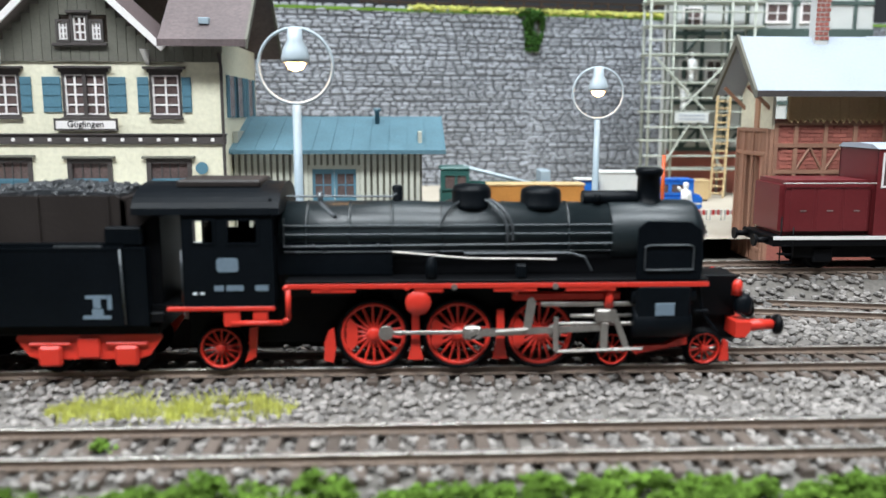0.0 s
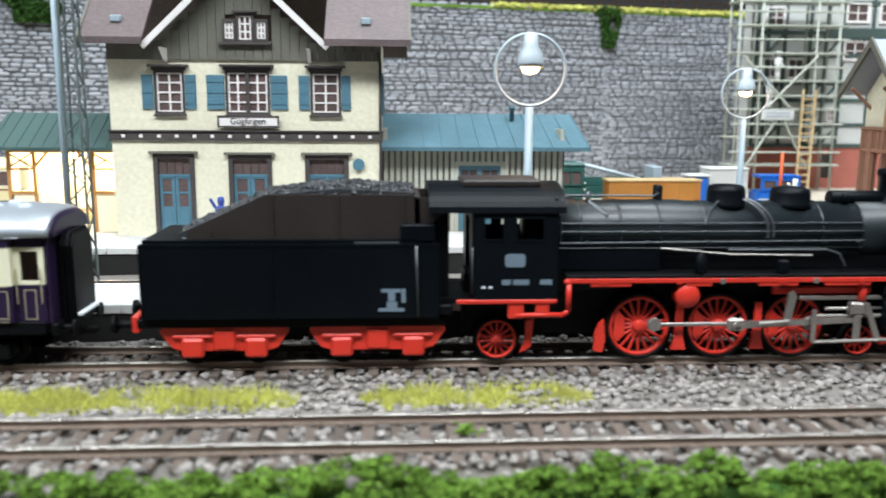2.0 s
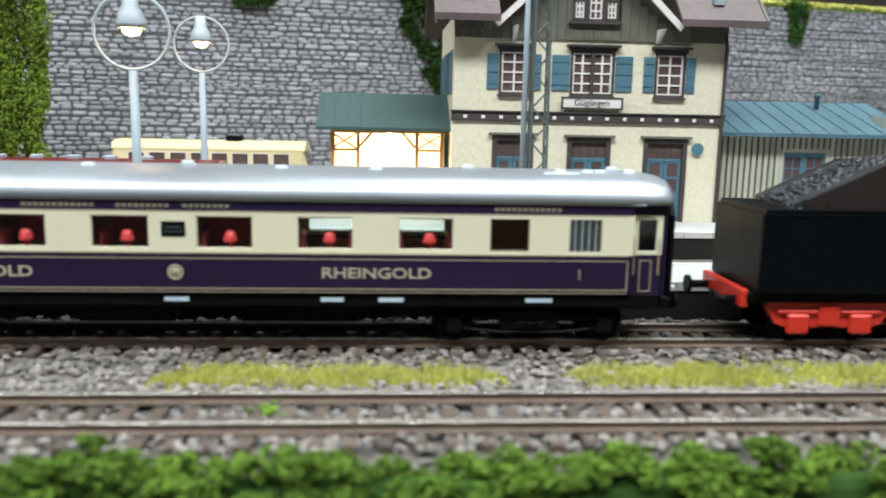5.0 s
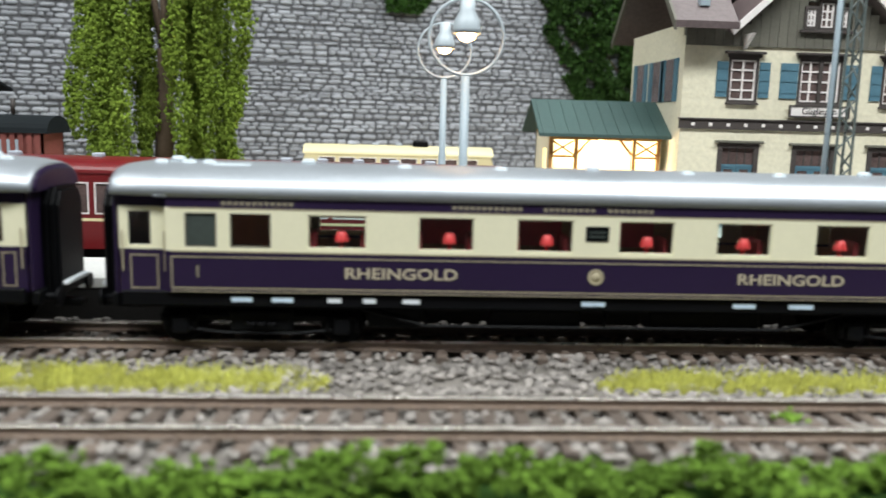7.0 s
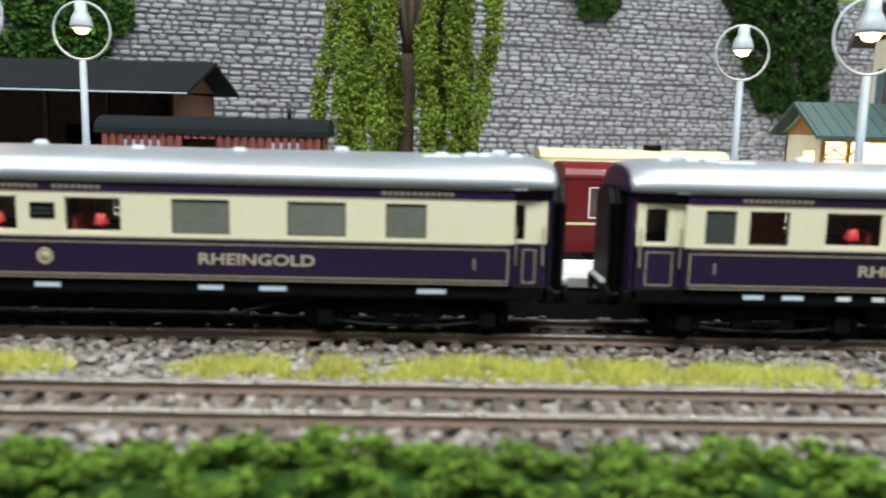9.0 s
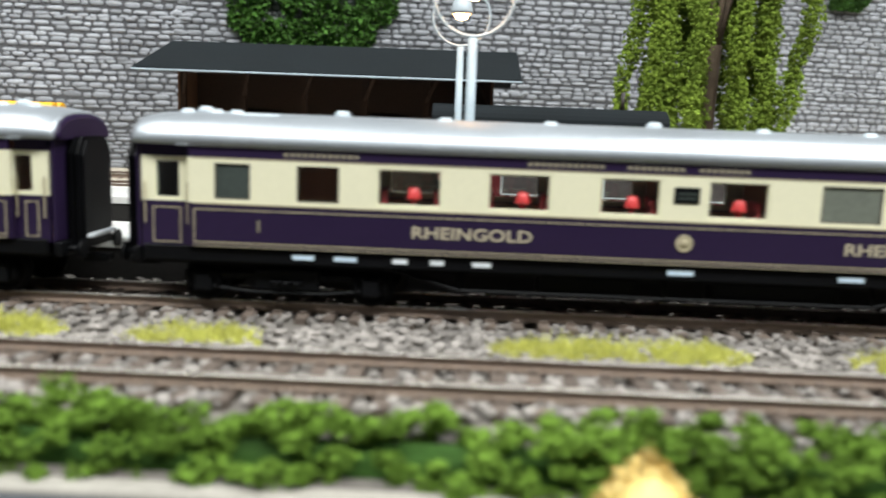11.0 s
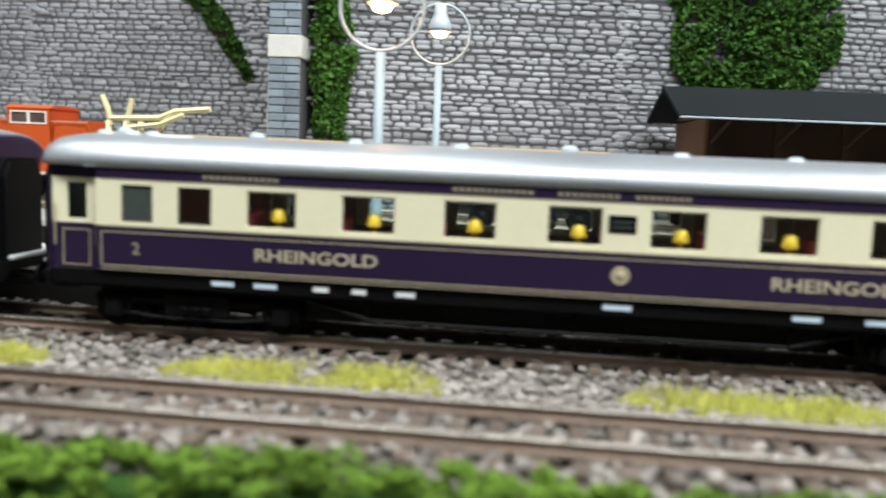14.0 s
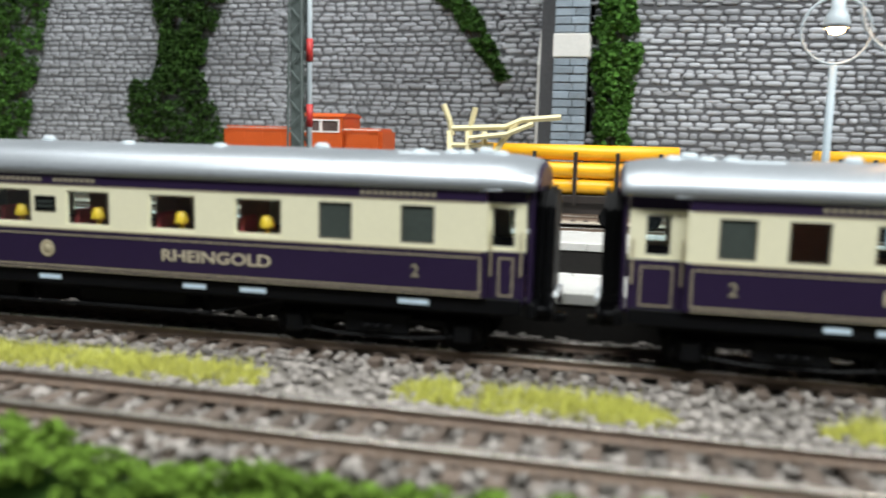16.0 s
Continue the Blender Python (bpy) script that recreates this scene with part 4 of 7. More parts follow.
    pipe(p3_, [(-6, TR - 11, 31), (24, TR - 11.2, 31), (28, TR - 11.3, 29.8), (30, TR - 11.4, 26)], 0.4)
    part("steam_pipe", p3_, M["pipe"], t)
    p4_ = B()
    for dx in (0, 1.6):
        arc = [(-3.2 + dx + 9.5 * math.sin(a), TR - 9.9 * math.sin(min(a, 1.45)) - 0.4, zc + 9.9 * math.cos(a) + 1.0) for a in np.linspace(0.35, 1.75, 9)]
        pipe(p4_, arc, 0.42)
    arc = [(-3.2 - 10 * math.sin(a), TR - 9.8 * math.sin(min(a, 1.45)) - 0.3, zc + 9.8 * math.cos(a) + 0.5) for a in np.linspace(0.35, 1.3, 7)]
    pipe(p4_, arc, 0.38)
    part("sand_pipe", p4_, M["pipe"], t, "dark sand pipes")
    p5 = B()
    pipe(p5, [(-57, TR - 2, 46.2), (-46, TR - 2, 46.2), (-44, TR - 2.2, 46.2), (-26, TR - 1.2, 46.0), (-24.6, TR - 1.2, 47)], 0.35)
    rod(p5, (-46.5, TR - 2, 43), (-46.5, TR - 2, 47.4), 0.8)
    pipe(p5, [(-46.5, TR - 3, 44.5), (-42, TR - 8, 41)], 0.6)
    part("regulator_rod", p5, M["pipe"], t)
    # running board
    rbm = box(B(), -55, 62, y0 + 0.5, TR - 7.5, 23.6, 24.4, 0.1)
    box(rbm, -55, 62, TR + 7.5, TR + 16, 23.6, 24.4, 0.1)
    rb_ = part("running_board", rbm, M["blackmat"], t, "black running board")
    part("boiler_apron", box(B(), -26, 62, TR - 7.4, TR - 6.6, 17, 30), M["blackmat"], t, "black plate below the boiler")
    part("red_valance", box(B(), -55, 62, y0 + 0.35, y0 + 0.95, 22.2, 23.5, 0.1), M["red"], rb_, "red edge of the running board")
    for x0_, x1_ in ((-48, -36), (-20, -12), (2, 14), (22, 36)):
        part("valance_bracket", box(B(), x0_, x1_, y0 + 0.6, y0 + 2, 21.0, 22.3, 0.2), M["red"], rb_)
    # cab
    hol = [(-79.3, -73.6, 35, 41.4), (-70.2, -62, 34.9, 41.4)]
    part("cab_side", pierced(B(), -82, -58, 17.6, 43.4, TR + 15.6, TR + 16.5, hol), M["black"], t, "black cab side with two window openings")
    cab = part("cab_side", pierced(B(), -82, -58, 17.6, 43.4, y0, y0 + 0.9, hol), M["black"], t, "black cab side with two window openings")
    part("cab_front", pierced(B(), TR - 15.6, TR + 15.6, 17.6, 47, -59, -58.2, [(TR - 13, TR - 9.8, 36, 41), (TR + 9.8, TR + 13, 36, 41)], "y"), M["black"], t)
    for a, b, c, d in hol:
        part("window_frame", pierced(B(), a - 0.4, b + 0.4, c - 0.4, d + 0.4, y0 - 0.2, y0 + 0.1, [(a + 0.3, b - 0.3, c + 0.3, d - 0.3)]), M["black"], cab)
    rf = B()
    prof = [(TR + 17.2 * math.cos(a), 42.8 + 7.6 * math.sin(a) ** 0.9) for a in np.linspace(0, math.pi, 17)]
    prism(rf, prof, "x", -95, -56)
    roof = part("cab_roof", rf, M["black"], t, "black arched cab roof")
    part("roof_hatch", box(B(), -85, -62, TR - 9, TR + 9, 49.2, 51.4, 0.5), M["rust"], roof, "brown-black roof ventilator")
    part("cab_back", pierced(B(), TR - 15.4, TR + 15.4, 17.6, 43, -82.6, -81.8, [(TR - 7, TR + 7, 20, 40)], "y"), M["black"], t, "black cab rear wall with a doorway")
    part("backhead", lathe(B(), [(0.3, -66), (7, -65.6), (8, -64), (8, -59)], (0, TR + 2, 32), "x", 20), M["boiler"], t)
    part("cab_floor", box(B(), -92, -58, TR - 14, TR + 14, 16, 17.6), M["blackmat"], t)
    part("cab_edge", box(B(), -87, -58, y0 - 0.2, y0 + 0.8, 16.4, 17.6, 0.2), M["red"], t, "red lower cab edge")
    stp = B()
    pipe(stp, [(-55.5, y0 + 0.6, 23), (-54.4, y0 + 0.6, 22), (-54.4, y0 + 0.6, 14), (-56, y0 + 0.6, 12.8), (-70, y0 + 0.6, 12.8)], 0.75, 8)
    box(stp, -72, -67.5, y0 + 0.2, y0 + 2, 11.8, 16.5, 0.3)
    box(stp, -64, -60, y0 + 0.2, y0 + 2, 13.2, 16.5, 0.3)
    part("red_pipe", stp, M["red"], t, "red feed pipe below the cab")
    emb = part("plate", prism(B(), [(-72.6, 27.2), (-68, 27.2), (-67.4, 27.8), (-67.4, 30.4), (-68, 31), (-72.6, 31), (-73.2, 30.4), (-73.2, 27.8)], "y", y0 - 0.25, y0), M["inscr"], t, "grey emblem plate")
    for a, b, z in ((-74, -71.5, 22), (-70.8, -66.2, 22), (-63, -59.5, 22)):
        part("number_bar", box(B(), a, b, y0 - 0.22, y0, z, z + 1.5), M["inscr"], t, "pale number plate bar")
    for a in (-79.5, -77.5):
        part("number_bar", box(B(), a - 0.3, a + 0.8, y0 - 0.2, y0, 21, 21.6), M["white"], t)
    grab = B()
    for x in (-82.6,):
        rod(grab, (x, y0 + 0.3, 19), (x, y0 + 0.3, 33), 0.25)
    part("grab_rail", grab, M["pipe"], t)
    # smoke deflectors
    for yy in (y0 + 0.2, TR + 15.8):
        d = part("smoke_deflector", prism(B(), [(41.4, 24.4), (59.6, 24.4), (60, 30), (59.2, 38), (56, 40.3), (44, 40.6), (41.6, 38.5)], "y", yy, yy + 0.6), M["black"], t, "black smoke deflector plate")
        g = B()
        pipe(g, [(43.5, yy - 0.5, 27.2), (43.5, yy - 0.5, 33.4), (44.5, yy - 0.5, 34), (56, yy - 0.5, 34), (57, yy - 0.5, 33.4), (57, yy - 0.5, 27.2), (44, yy - 0.5, 27)], 0.22)
        part("grab_rail", g, M["pipe"], d)
    # frame and cylinders
    part("main_frame", box(B(), -84, 74, TR - 6.2, TR + 6.2, 4.5, 23.4, 0.3), M["blackmat"], t, "black inner frame")
    for yy, s in ((y0 + 0.1, -1), (TR + 8.5, 1)):
        cy = lathe(B(), [(4.2, 41.4), (5.0, 41.8), (5.0, 57.4), (4.2, 57.8)], (0, yy + 4.6, 11.6), "x", 26)
        box(cy, 41.8, 57.4, yy + 0.1, yy + 8, 9, 22.6, 0.7)
        lathe(cy, [(3, 40.6), (3.3, 41), (3.3, 58.6), (3, 59)], (0, yy + 4.2, 19.5), "x", 20)
        cyl = part("cylinder", cy, M["black"], t, "black cylinder block")
        if s < 0:
            part("maker_plate", box(B(), 47, 52.5, yy - 0.35, yy - 0.1, 14.0, 17.6, 0.1), M["inscr"], cyl, "small grey plate")
    # wheels
    for x in (-31.5, -7.4, 15.9):
        for yy, f in ((TR - 10.6, -1), (TR + 10.6, 1)):
            w = spoked(t, "driving_wheel", x, yy, 7.7, 10.2, 18, M["red"], M["blackmat"], f)
            cw = prism(B(), [(x - 7.6 + 0.4 * i, 7.7 + v) for i, v in ((0, -3.2), (3, -4.8), (8, -2.4), (8, 2.4), (3, 4.8), (0, 3.2))], "y", yy + (0.1 if f < 0 else -1.6), yy + (1.6 if f < 0 else -0.1))
            part("counterweight", cw, M["red"], w)
    for x in (37, 63.9):
        for yy, f in ((TR - 10.4, -1), (TR + 10.4, 1)):
            spoked(t, "leading_wheel", x, yy, 2.6, 5.1, 10, M["red"], M["blackmat"], f)
    for yy, f in ((TR - 10.4, -1), (TR + 10.4, 1)):
        spoked(t, "trailing_wheel", -74.4, yy, 4.0, 6.5, 14, M["red"], M["blackmat"], f)
    ax = B()
    for x, z in ((-31.5, 7.7), (-7.4, 7.7), (15.9, 7.7), (37, 2.6), (63.9, 2.6), (-74.4, 4)):
        rod(ax, (x, TR - 9, z), (x, TR + 9, z), 1.2, 10)
    part("axle", ax, M["blackmat"], t, "dark axles")
    # rods on the near side
    yr = TR - 13.2
    pin = {x: (x + 3.6, yr, 8.9) for x in (-31.5, -7.4, 15.9)}
    cr = B()
    pts = [pin[x] for x in (-31.5, -7.4, 15.9)]
    for a, b in zip(pts, pts[1:]):
        box(cr, a[0], b[0], yr - 0.35, yr + 0.35, a[2] - 0.55, a[2] + 0.55, 0.2)
    for p in pts:
        lathe(cr, [(2.0, yr - 0.7), (2.1, yr - 0.5), (2.1, yr + 0.5), (1.8, yr + 0.7)], (p[0], 0, p[2]), "y", 16)
    part("coupling_rod", cr, M["steel"], t, "steel coupling rod")
    mr = B()
    a, b = Vector((pin[-7.4][0], yr - 1.4, 8.9)), Vector((34, yr - 1.4, 10.2))
    prism(mr, [(a.x - 1, a.z - 1.1), (b.x, b.z - 0.7), (b.x, b.z + 0.7), (a.x - 1, a.z + 1.1)], "y", yr - 1.8, yr - 1.0)
    box(mr, a.x - 2.6, a.x + 2.6, yr - 2.2, yr - 0.9, 7.2, 11.0, 0.6)
    part("main_rod", mr, M["steel"], t, "steel main rod")
    ec = B()
    prism(ec, [(pin[-7.4][0] - 1.2, 8.0), (pin[-7.4][0] + 0.6, 7.6), (1.2, 9.4), (0.4, 10.8)], "y", yr - 3.2, yr - 2.6)
    rod(ec, (pin[-7.4][0], yr - 3.2, 9), (pin[-7.4][0], yr - 1, 9), 1.1)
    pipe(ec, [(2.5, yr - 2.9, 9.8), (11.6, yr - 2.9, 10.4)], 0.55)
    prism(ec, [(10.2, 9.4), (12.4, 9.4), (13.8, 18), (12.8, 19.4), (11.4, 18.6)], "y", yr - 2.6, yr - 1.8)
    part("link", ec, M["steel"], t, "steel valve-gear link")
    xh = B()
    box(xh, 30.8, 36.2, yr - 2.4, yr + 0.6, 11.8, 15.6, 0.5)
    prism(xh, [(34.5, 15.6), (36.2, 15.6), (40.5, 4.6), (38.8, 4.2)], "y", yr - 2.6, yr - 1.8)
    box(xh, 32.2, 34.4, yr - 2.2, yr - 1.2, 4.4, 12, 0.3)
    part("crosshead", xh, M["steel"], t, "steel crosshead and combination lever")
    sb = B()
    box(sb, 15.5, 42, yr - 0.6, yr + 0.6, 16.2, 17.4, 0.2)
    box(sb, 20, 42, yr - 0.6, yr + 0.6, 10.6, 11.6, 0.2)
    rod(sb, (24, yr, 13.4), (42, yr, 13.4), 0.5)
    part("slide_bar", sb, M["steel"], t, "steel slide bars")
    fr = B()
    pipe(fr, [(19.5, yr - 2.6, 13.6), (19.5, yr - 2.6, 4.0)], 0.75)
    pipe(fr, [(19.5, yr - 2.6, 3.8), (44, yr - 2.6, 4.4)], 0.55)
    part("cylinder_cock_rod", fr, M["steel"], t, "thin steel rod")
    # red fittings
    rd = lathe(B(), [(0.3, y0 + 0.7), (3.4, y0 + 0.7), (3.6, y0 + 1.2), (3.6, y0 + 5)], (-18.9, 0, 18.0), "y", 22)
    part("air_reservoir", rd, M["red"], t, "red round reservoir end")
    for x in (-19.6, 4.4):
        part("brake_hanger", prism(B(), [(x - 1, 15), (x + 1, 15), (x + 1.2, 5), (x + 2.2, 0.6), (x - 2.2, 0.6), (x - 1.2, 5)], "y", TR - 11.6, TR - 10.4), M["red"], t, "red brake hanger")
    part("brake_hanger", prism(B(), [(-44, 9), (-42.6, 10), (-42, 4), (-42.8, 0), (-45.4, 0.6), (-45.2, 6)], "y", TR - 11.6, TR - 10.4), M["red"], t, "red brake hanger")
    part("brake_hanger", prism(B(), [(-66, 10), (-63.6, 10.6), (-64.4, 2), (-67.6, 0.2), (-66.2, 4)], "y", TR - 11.6, TR - 10.4), M["red"], t, "red guard iron")
    vg = box(B(), 7.5, 38, TR - 13.2, TR - 11.8, 17.8, 20.2, 0.4)
    rod(vg, (9, TR - 13.8, 20.6), (6.4, TR - 13.8, 21.8), 1.0)
    rod(vg, (34.6, TR - 14, 16), (34.6, TR - 14, 21), 1.3)
    part("valve_bracket", vg, M["red"], t, "red valve-gear bracket")
    bg = B()
    prism(bg, [(43, 1.6), (58, 4.4), (58, 6.2), (56, 6.2), (52, 4.4), (43, 4)], "y", TR - 12, TR - 9.5)
    prism(bg, [(68, -0.8), (70.6, -0.6), (70.2, 5), (69, 5.6)], "y", TR - 11.6, TR - 10.4)
    part("front_bogie", bg, M["red"], t, "red front bogie frame")
    part("bogie_frame", box(B(), 32, 70, TR - 6, TR + 6, 2, 6, 0.3), M["blackmat"], t)
    bfb = prism(B(), [(71, 7.0), (74, 7.0), (75.4, 9), (75.4, 11.4), (71, 11.4)], "y", TR - 14.5, TR + 14.5)
    part("buffer_beam", bfb, M["red"], t, "red buffer beam")
    for yy in (TR - 10, TR + 10):
        bf = rod(B(), (75.5, yy, 9.4), (83.6, yy, 9.6), 1.9, 14, 1.35)
        b_ = part("buffer", bf, M["red"], t, "red buffer stock")
        part("buffer_head", lathe(B(), [(1.0, 83.4), (2.9, 84.2), (3.0, 85.4), (2.2, 85.9), (0.3, 86.0)], (0, yy, 9.6), "x", 18), M["blackmat"], b_, "black buffer head")
        lp = lathe(B(), [(2.3, 13.2), (2.5, 13.8), (2.5, 17.4), (1.4, 18.6)], (74.5, yy, 0), "z", 16)
        l_ = part("headlamp", lp, M["black"], t, "black headlamp")
        part("lamp_cap", lathe(B(), [(1.5, 18.4), (1.5, 21.6), (0.9, 22.6), (0.2, 22.8)], (72.6, yy, 0), "z", 14), M["red"], l_, "red lamp cap")
    part("front_platform", prism(B(), [(58, 23.5), (62, 23.5), (72, 13), (72, 12), (58, 12)], "y", TR - 8, TR + 8), M["blackmat"], t)
    part("coupling_hook", box(B(), 75, 84, TR - 0.8, TR + 0.8, 6, 7.6, 0.2), M["blackmat"], t)
    lad = B()
    for yy in (TR - 13.5,):
        pipe(lad, [(60, yy, 23), (61.5, yy, 14), (66, yy, 8.5)], 0.5)
        box(lad, 59, 63, yy - 1, yy + 1, 14.4, 15, 0.1)
    part("front_step", lad, M["black"], t)
    return t


def tender():
    t = thing("tender", (-134, TR, ZR), "black coal tender with red bogies and a full coal load", "tender")
    y0, y1 = TR - 16.3, TR + 16.3
    part("tank", box(B(), -176, -92, y0, y1, 12, 34, 0.5, 2), M["black"], t, "black riveted water tank")
    rv = B()
    for x in (-176, -139.5, -98.8, -92.6):
        box(rv, x, x + 0.6, y0 - 0.2, y0 + 0.1, 12.4, 33.6)
    box(rv, -176, -92, y0 - 0.15, y0 + 0.1, 33.2, 34.0)
    part("tank_strip", rv, M["black"], t)
    part("ladder_rail", rod(B(), (-98, y0 - 0.6, 13), (-98.6, y0 - 0.6, 33.6), 0.35), M["pipe"], t, "thin grey upright rail")
    bk = B()
    for ya, yb in ((y0 + 3.0, y0 + 4.2), (y1 - 4.2, y1 - 3.0)):
        prism(bk, [(-163, 34), (-163, 37.5), (-141, 47.6), (-100, 47.6), (-97.5, 46), (-97.5, 34)], "y", ya, yb)
    prism(bk, [(-99, 34), (-97.4, 34), (-97.4, 47), (-99, 47)], "y", y0 + 3, y1 - 3)
    prism(bk, [(-98, 38), (-98, 46.6), (-86.5, 47.6), (-89, 43.6), (-94, 39.4)], "y", y0 + 3.2, y0 + 4.2)
    prism(bk, [(-98, 38), (-98, 46.6), (-86.5, 47.6), (-89, 43.6), (-94, 39.4)], "y", y1 - 4.2, y1 - 3.2)
    bunker = part("coal_bunker", bk, M["rust"], t, "brown-black coal bunker with sloping end")
    for x in (-157, -139.5, -121, -102.5):
        part("bunker_rib", box(B(), x, x + 0.7, y0 + 2.6, y0 + 3.2, 34, 37.5 if x < -150 else 47.2), M["rust"], bunker)
    part("tool_box", box(B(), -103, -93, y0 + 1, y0 + 8, 34.2, 39.4, 0.5), M["black"], t, "black tool locker on the tank")
    part("tool_box", box(B(), -103, -93, y1 - 8, y1 - 1, 34.2, 39.4, 0.5), M["black"], t, "black tool locker on the tank")
    # added block: keeps background light out of the gap to the cab
    part("gangway_shield", box(B(), -93, -89.0, TR - 12.5, TR + 12.5, 12, 42, 0.4), M["blackmat"], t, "black block added to darken the gap between tender and cab")
    part("deck_line", box(B(), -116, -103.5, y0 - 0.2, y0 + 1.2, 34.0, 34.5), M["pipe"], t)
    part("bunker_deck", box(B(), -175, -98, y0 + 1, y1 - 1, 33.9, 35), M["black"], t)
    pc = []
    for _ in range(2600):
        x, y = rng.uniform(-166, -99.5), rng.uniform(y0 + 4.6, y1 - 4.6)
        top = np.interp(x, [-166, -141, -120, -99], [37, 48.2, 50.4, 49.2]) - ((y - TR) / 12) ** 2 * 2.2
        pc.append((x, y, top - rng.uniform(0, 1.4)))
    v, f = bits(np.array(pc), 1.0, 0.85)
    cloud("coal_load", v, f, M["coal"], t, "heap of black coal")
    part("coal_bed", prism(B(), [(-166, 35), (-166, 36.4), (-141, 47.2), (-120, 49.2), (-99.2, 48), (-99.2, 35)], "y", y0 + 4.3, y1 - 4.3), M["coal"], t, "heap of black coal")
    em = B()
    for a, b, c, d in ((-108.6, -103, 20, 21), (-106.6, -104.6, 17.4, 20), (-102.8, -101.6, 17, 21), (-109.4, -102, 14.4, 15.4), (-107, -104, 15.4, 17.2)):
        box(em, a, b, y0 - 0.2, y0, c, d)
    part("inscription", em, M["inscr"], t, "pale blue inscription block")
    part("frame", box(B(), -178, -90, y0 + 2, y1 - 2, 9.4, 12, 0.3), M["blackmat"], t, "black tender frame")
    part("buffer_beam", box(B(), -179.5, -177.4, TR - 14, TR + 14, 8, 13, 0.3), M["red"], t, "red buffer beam")
    for yy in (TR - 10, TR + 10):
        bf = rod(B(), (-179.5, yy, 9.5), (-185, yy, 9.5), 1.2, 12)
        rod(bf, (-185, yy, 9.5), (-186, yy, 9.5), 2.7, 16)
        part("buffer", bf, M["blackmat"], t)
    part("tender_step", box(B(), -92, -88, y0 + 0.5, y0 + 3, 13, 16, 0.4), M["blackmat"], t)
    for xs in ((-162.7, -144.7), (-120.1, -99.3)):
        c = sum(xs) / 2
        for yy, s in ((TR - 13.0, -1), (TR + 11.4, 1)):
            fr = prism(B(), [(xs[0] - 8.5, 9.6), (xs[1] + 8.5, 9.6), (xs[1] + 9.4, 8), (xs[1] + 6, 3.2), (xs[1] + 3, 2.2), (xs[0] - 3, 2.2), (xs[0] - 6, 3.2), (xs[0] - 9.4, 8)], "y", yy, yy + 1.6)
            b_ = part("bogie_frame", fr, M["red"], t, "red tender bogie frame")
            for x in xs:
                part("axle_box", box(B(), x - 3.2, x + 3.2, yy - 1.5, yy + 0.4, 0.4, 6.2, 0.7), M["red"], b_)
                part("spring", box(B(), x - 5.8, x + 5.8, yy - 0.9, yy + 0.2, 6.0, 7.2, 0.4), M["red"], b_)
            part("bolster", box(B(), c - 3.2, c + 3.2, yy - 1.0, yy + 0.4, 2.6, 8.6, 0.5), M["red"], b_)
        for x in xs:
            for yy in (TR - 10.2, TR + 7.8):
                disc_wheel(t, x, yy, ZR + 5.6, 5.6, M["blackmat"])
    return t


steam_locomotive()
tender()

# ================= station and buildings =================


def casement(t, name, x0, x1, z0, z1, y, cols, rows, label, frame_m, glow=False):
    """A window set in a wall whose outer face is y: frame, bars, pane."""
    w = part(name, pierced(B(), x0, x1, z0, z1, y - 0.3, y + 1.2, [(x0 + 1.2, x1 - 1.2, z0 + 1.2, z1 - 1.2)]), frame_m, t, label)
    g = B()
    iw, ih = (x1 - x0 - 2.4), (z1 - z0 - 2.4)
    box(g, x0 + 1.2, x1 - 1.2, y + 0.4, y + 0.9, z0 + 1.2, z0 + 1.9), box(g, x0 + 1.2, x1 - 1.2, y + 0.4, y + 0.9, z1 - 1.9, z1 - 1.2)
    for i in range(cols + 1):
        x = x0 + 1.2 + iw * i / cols
        wd = 0.9 if 0 < i < cols else 1.7
        box(g, x - wd / 2, x + wd / 2, y + 0.38, y + 0.92, z0 + 1.2, z1 - 1.2)
    for j in range(1, rows):
        z = z0 + 1.2 + ih * j / rows
        box(g, x0 + 1.2, x1 - 1.2, y + 0.42, y + 0.88, z - 0.4, z + 0.4)
    part("glazing_bar", g, M["whitewood"], w, "white glazing bar lattice")
    part("pane", box(B(), x0 + 1.2, x1 - 1.2, y + 0.95, y + 1.1, z0 + 1.2, z1 - 1.2), M["windowpane"], w)
    return w


M["windowpane"] = mat("dim_pane", (0.12, 0.085, 0.08), 0.12, vary=0.5, bump=0.02, patch=90)


def shutters(t, x0, x1, z0, z1, y):
    s = part("shutter", box(B(), x0, x1, y - 0.7, y - 0.05, z0, z1, 0.12), M["shutter"], t, "faded blue wooden shutter")
    for z in (z0 + 3, (z0 + z1) / 2, z1 - 3):
        part("batten", box(B(), x0 + 0.3, x1 - 0.3, y - 1.0, y - 0.7, z - 0.4, z + 0.4), M["shutter"], s)


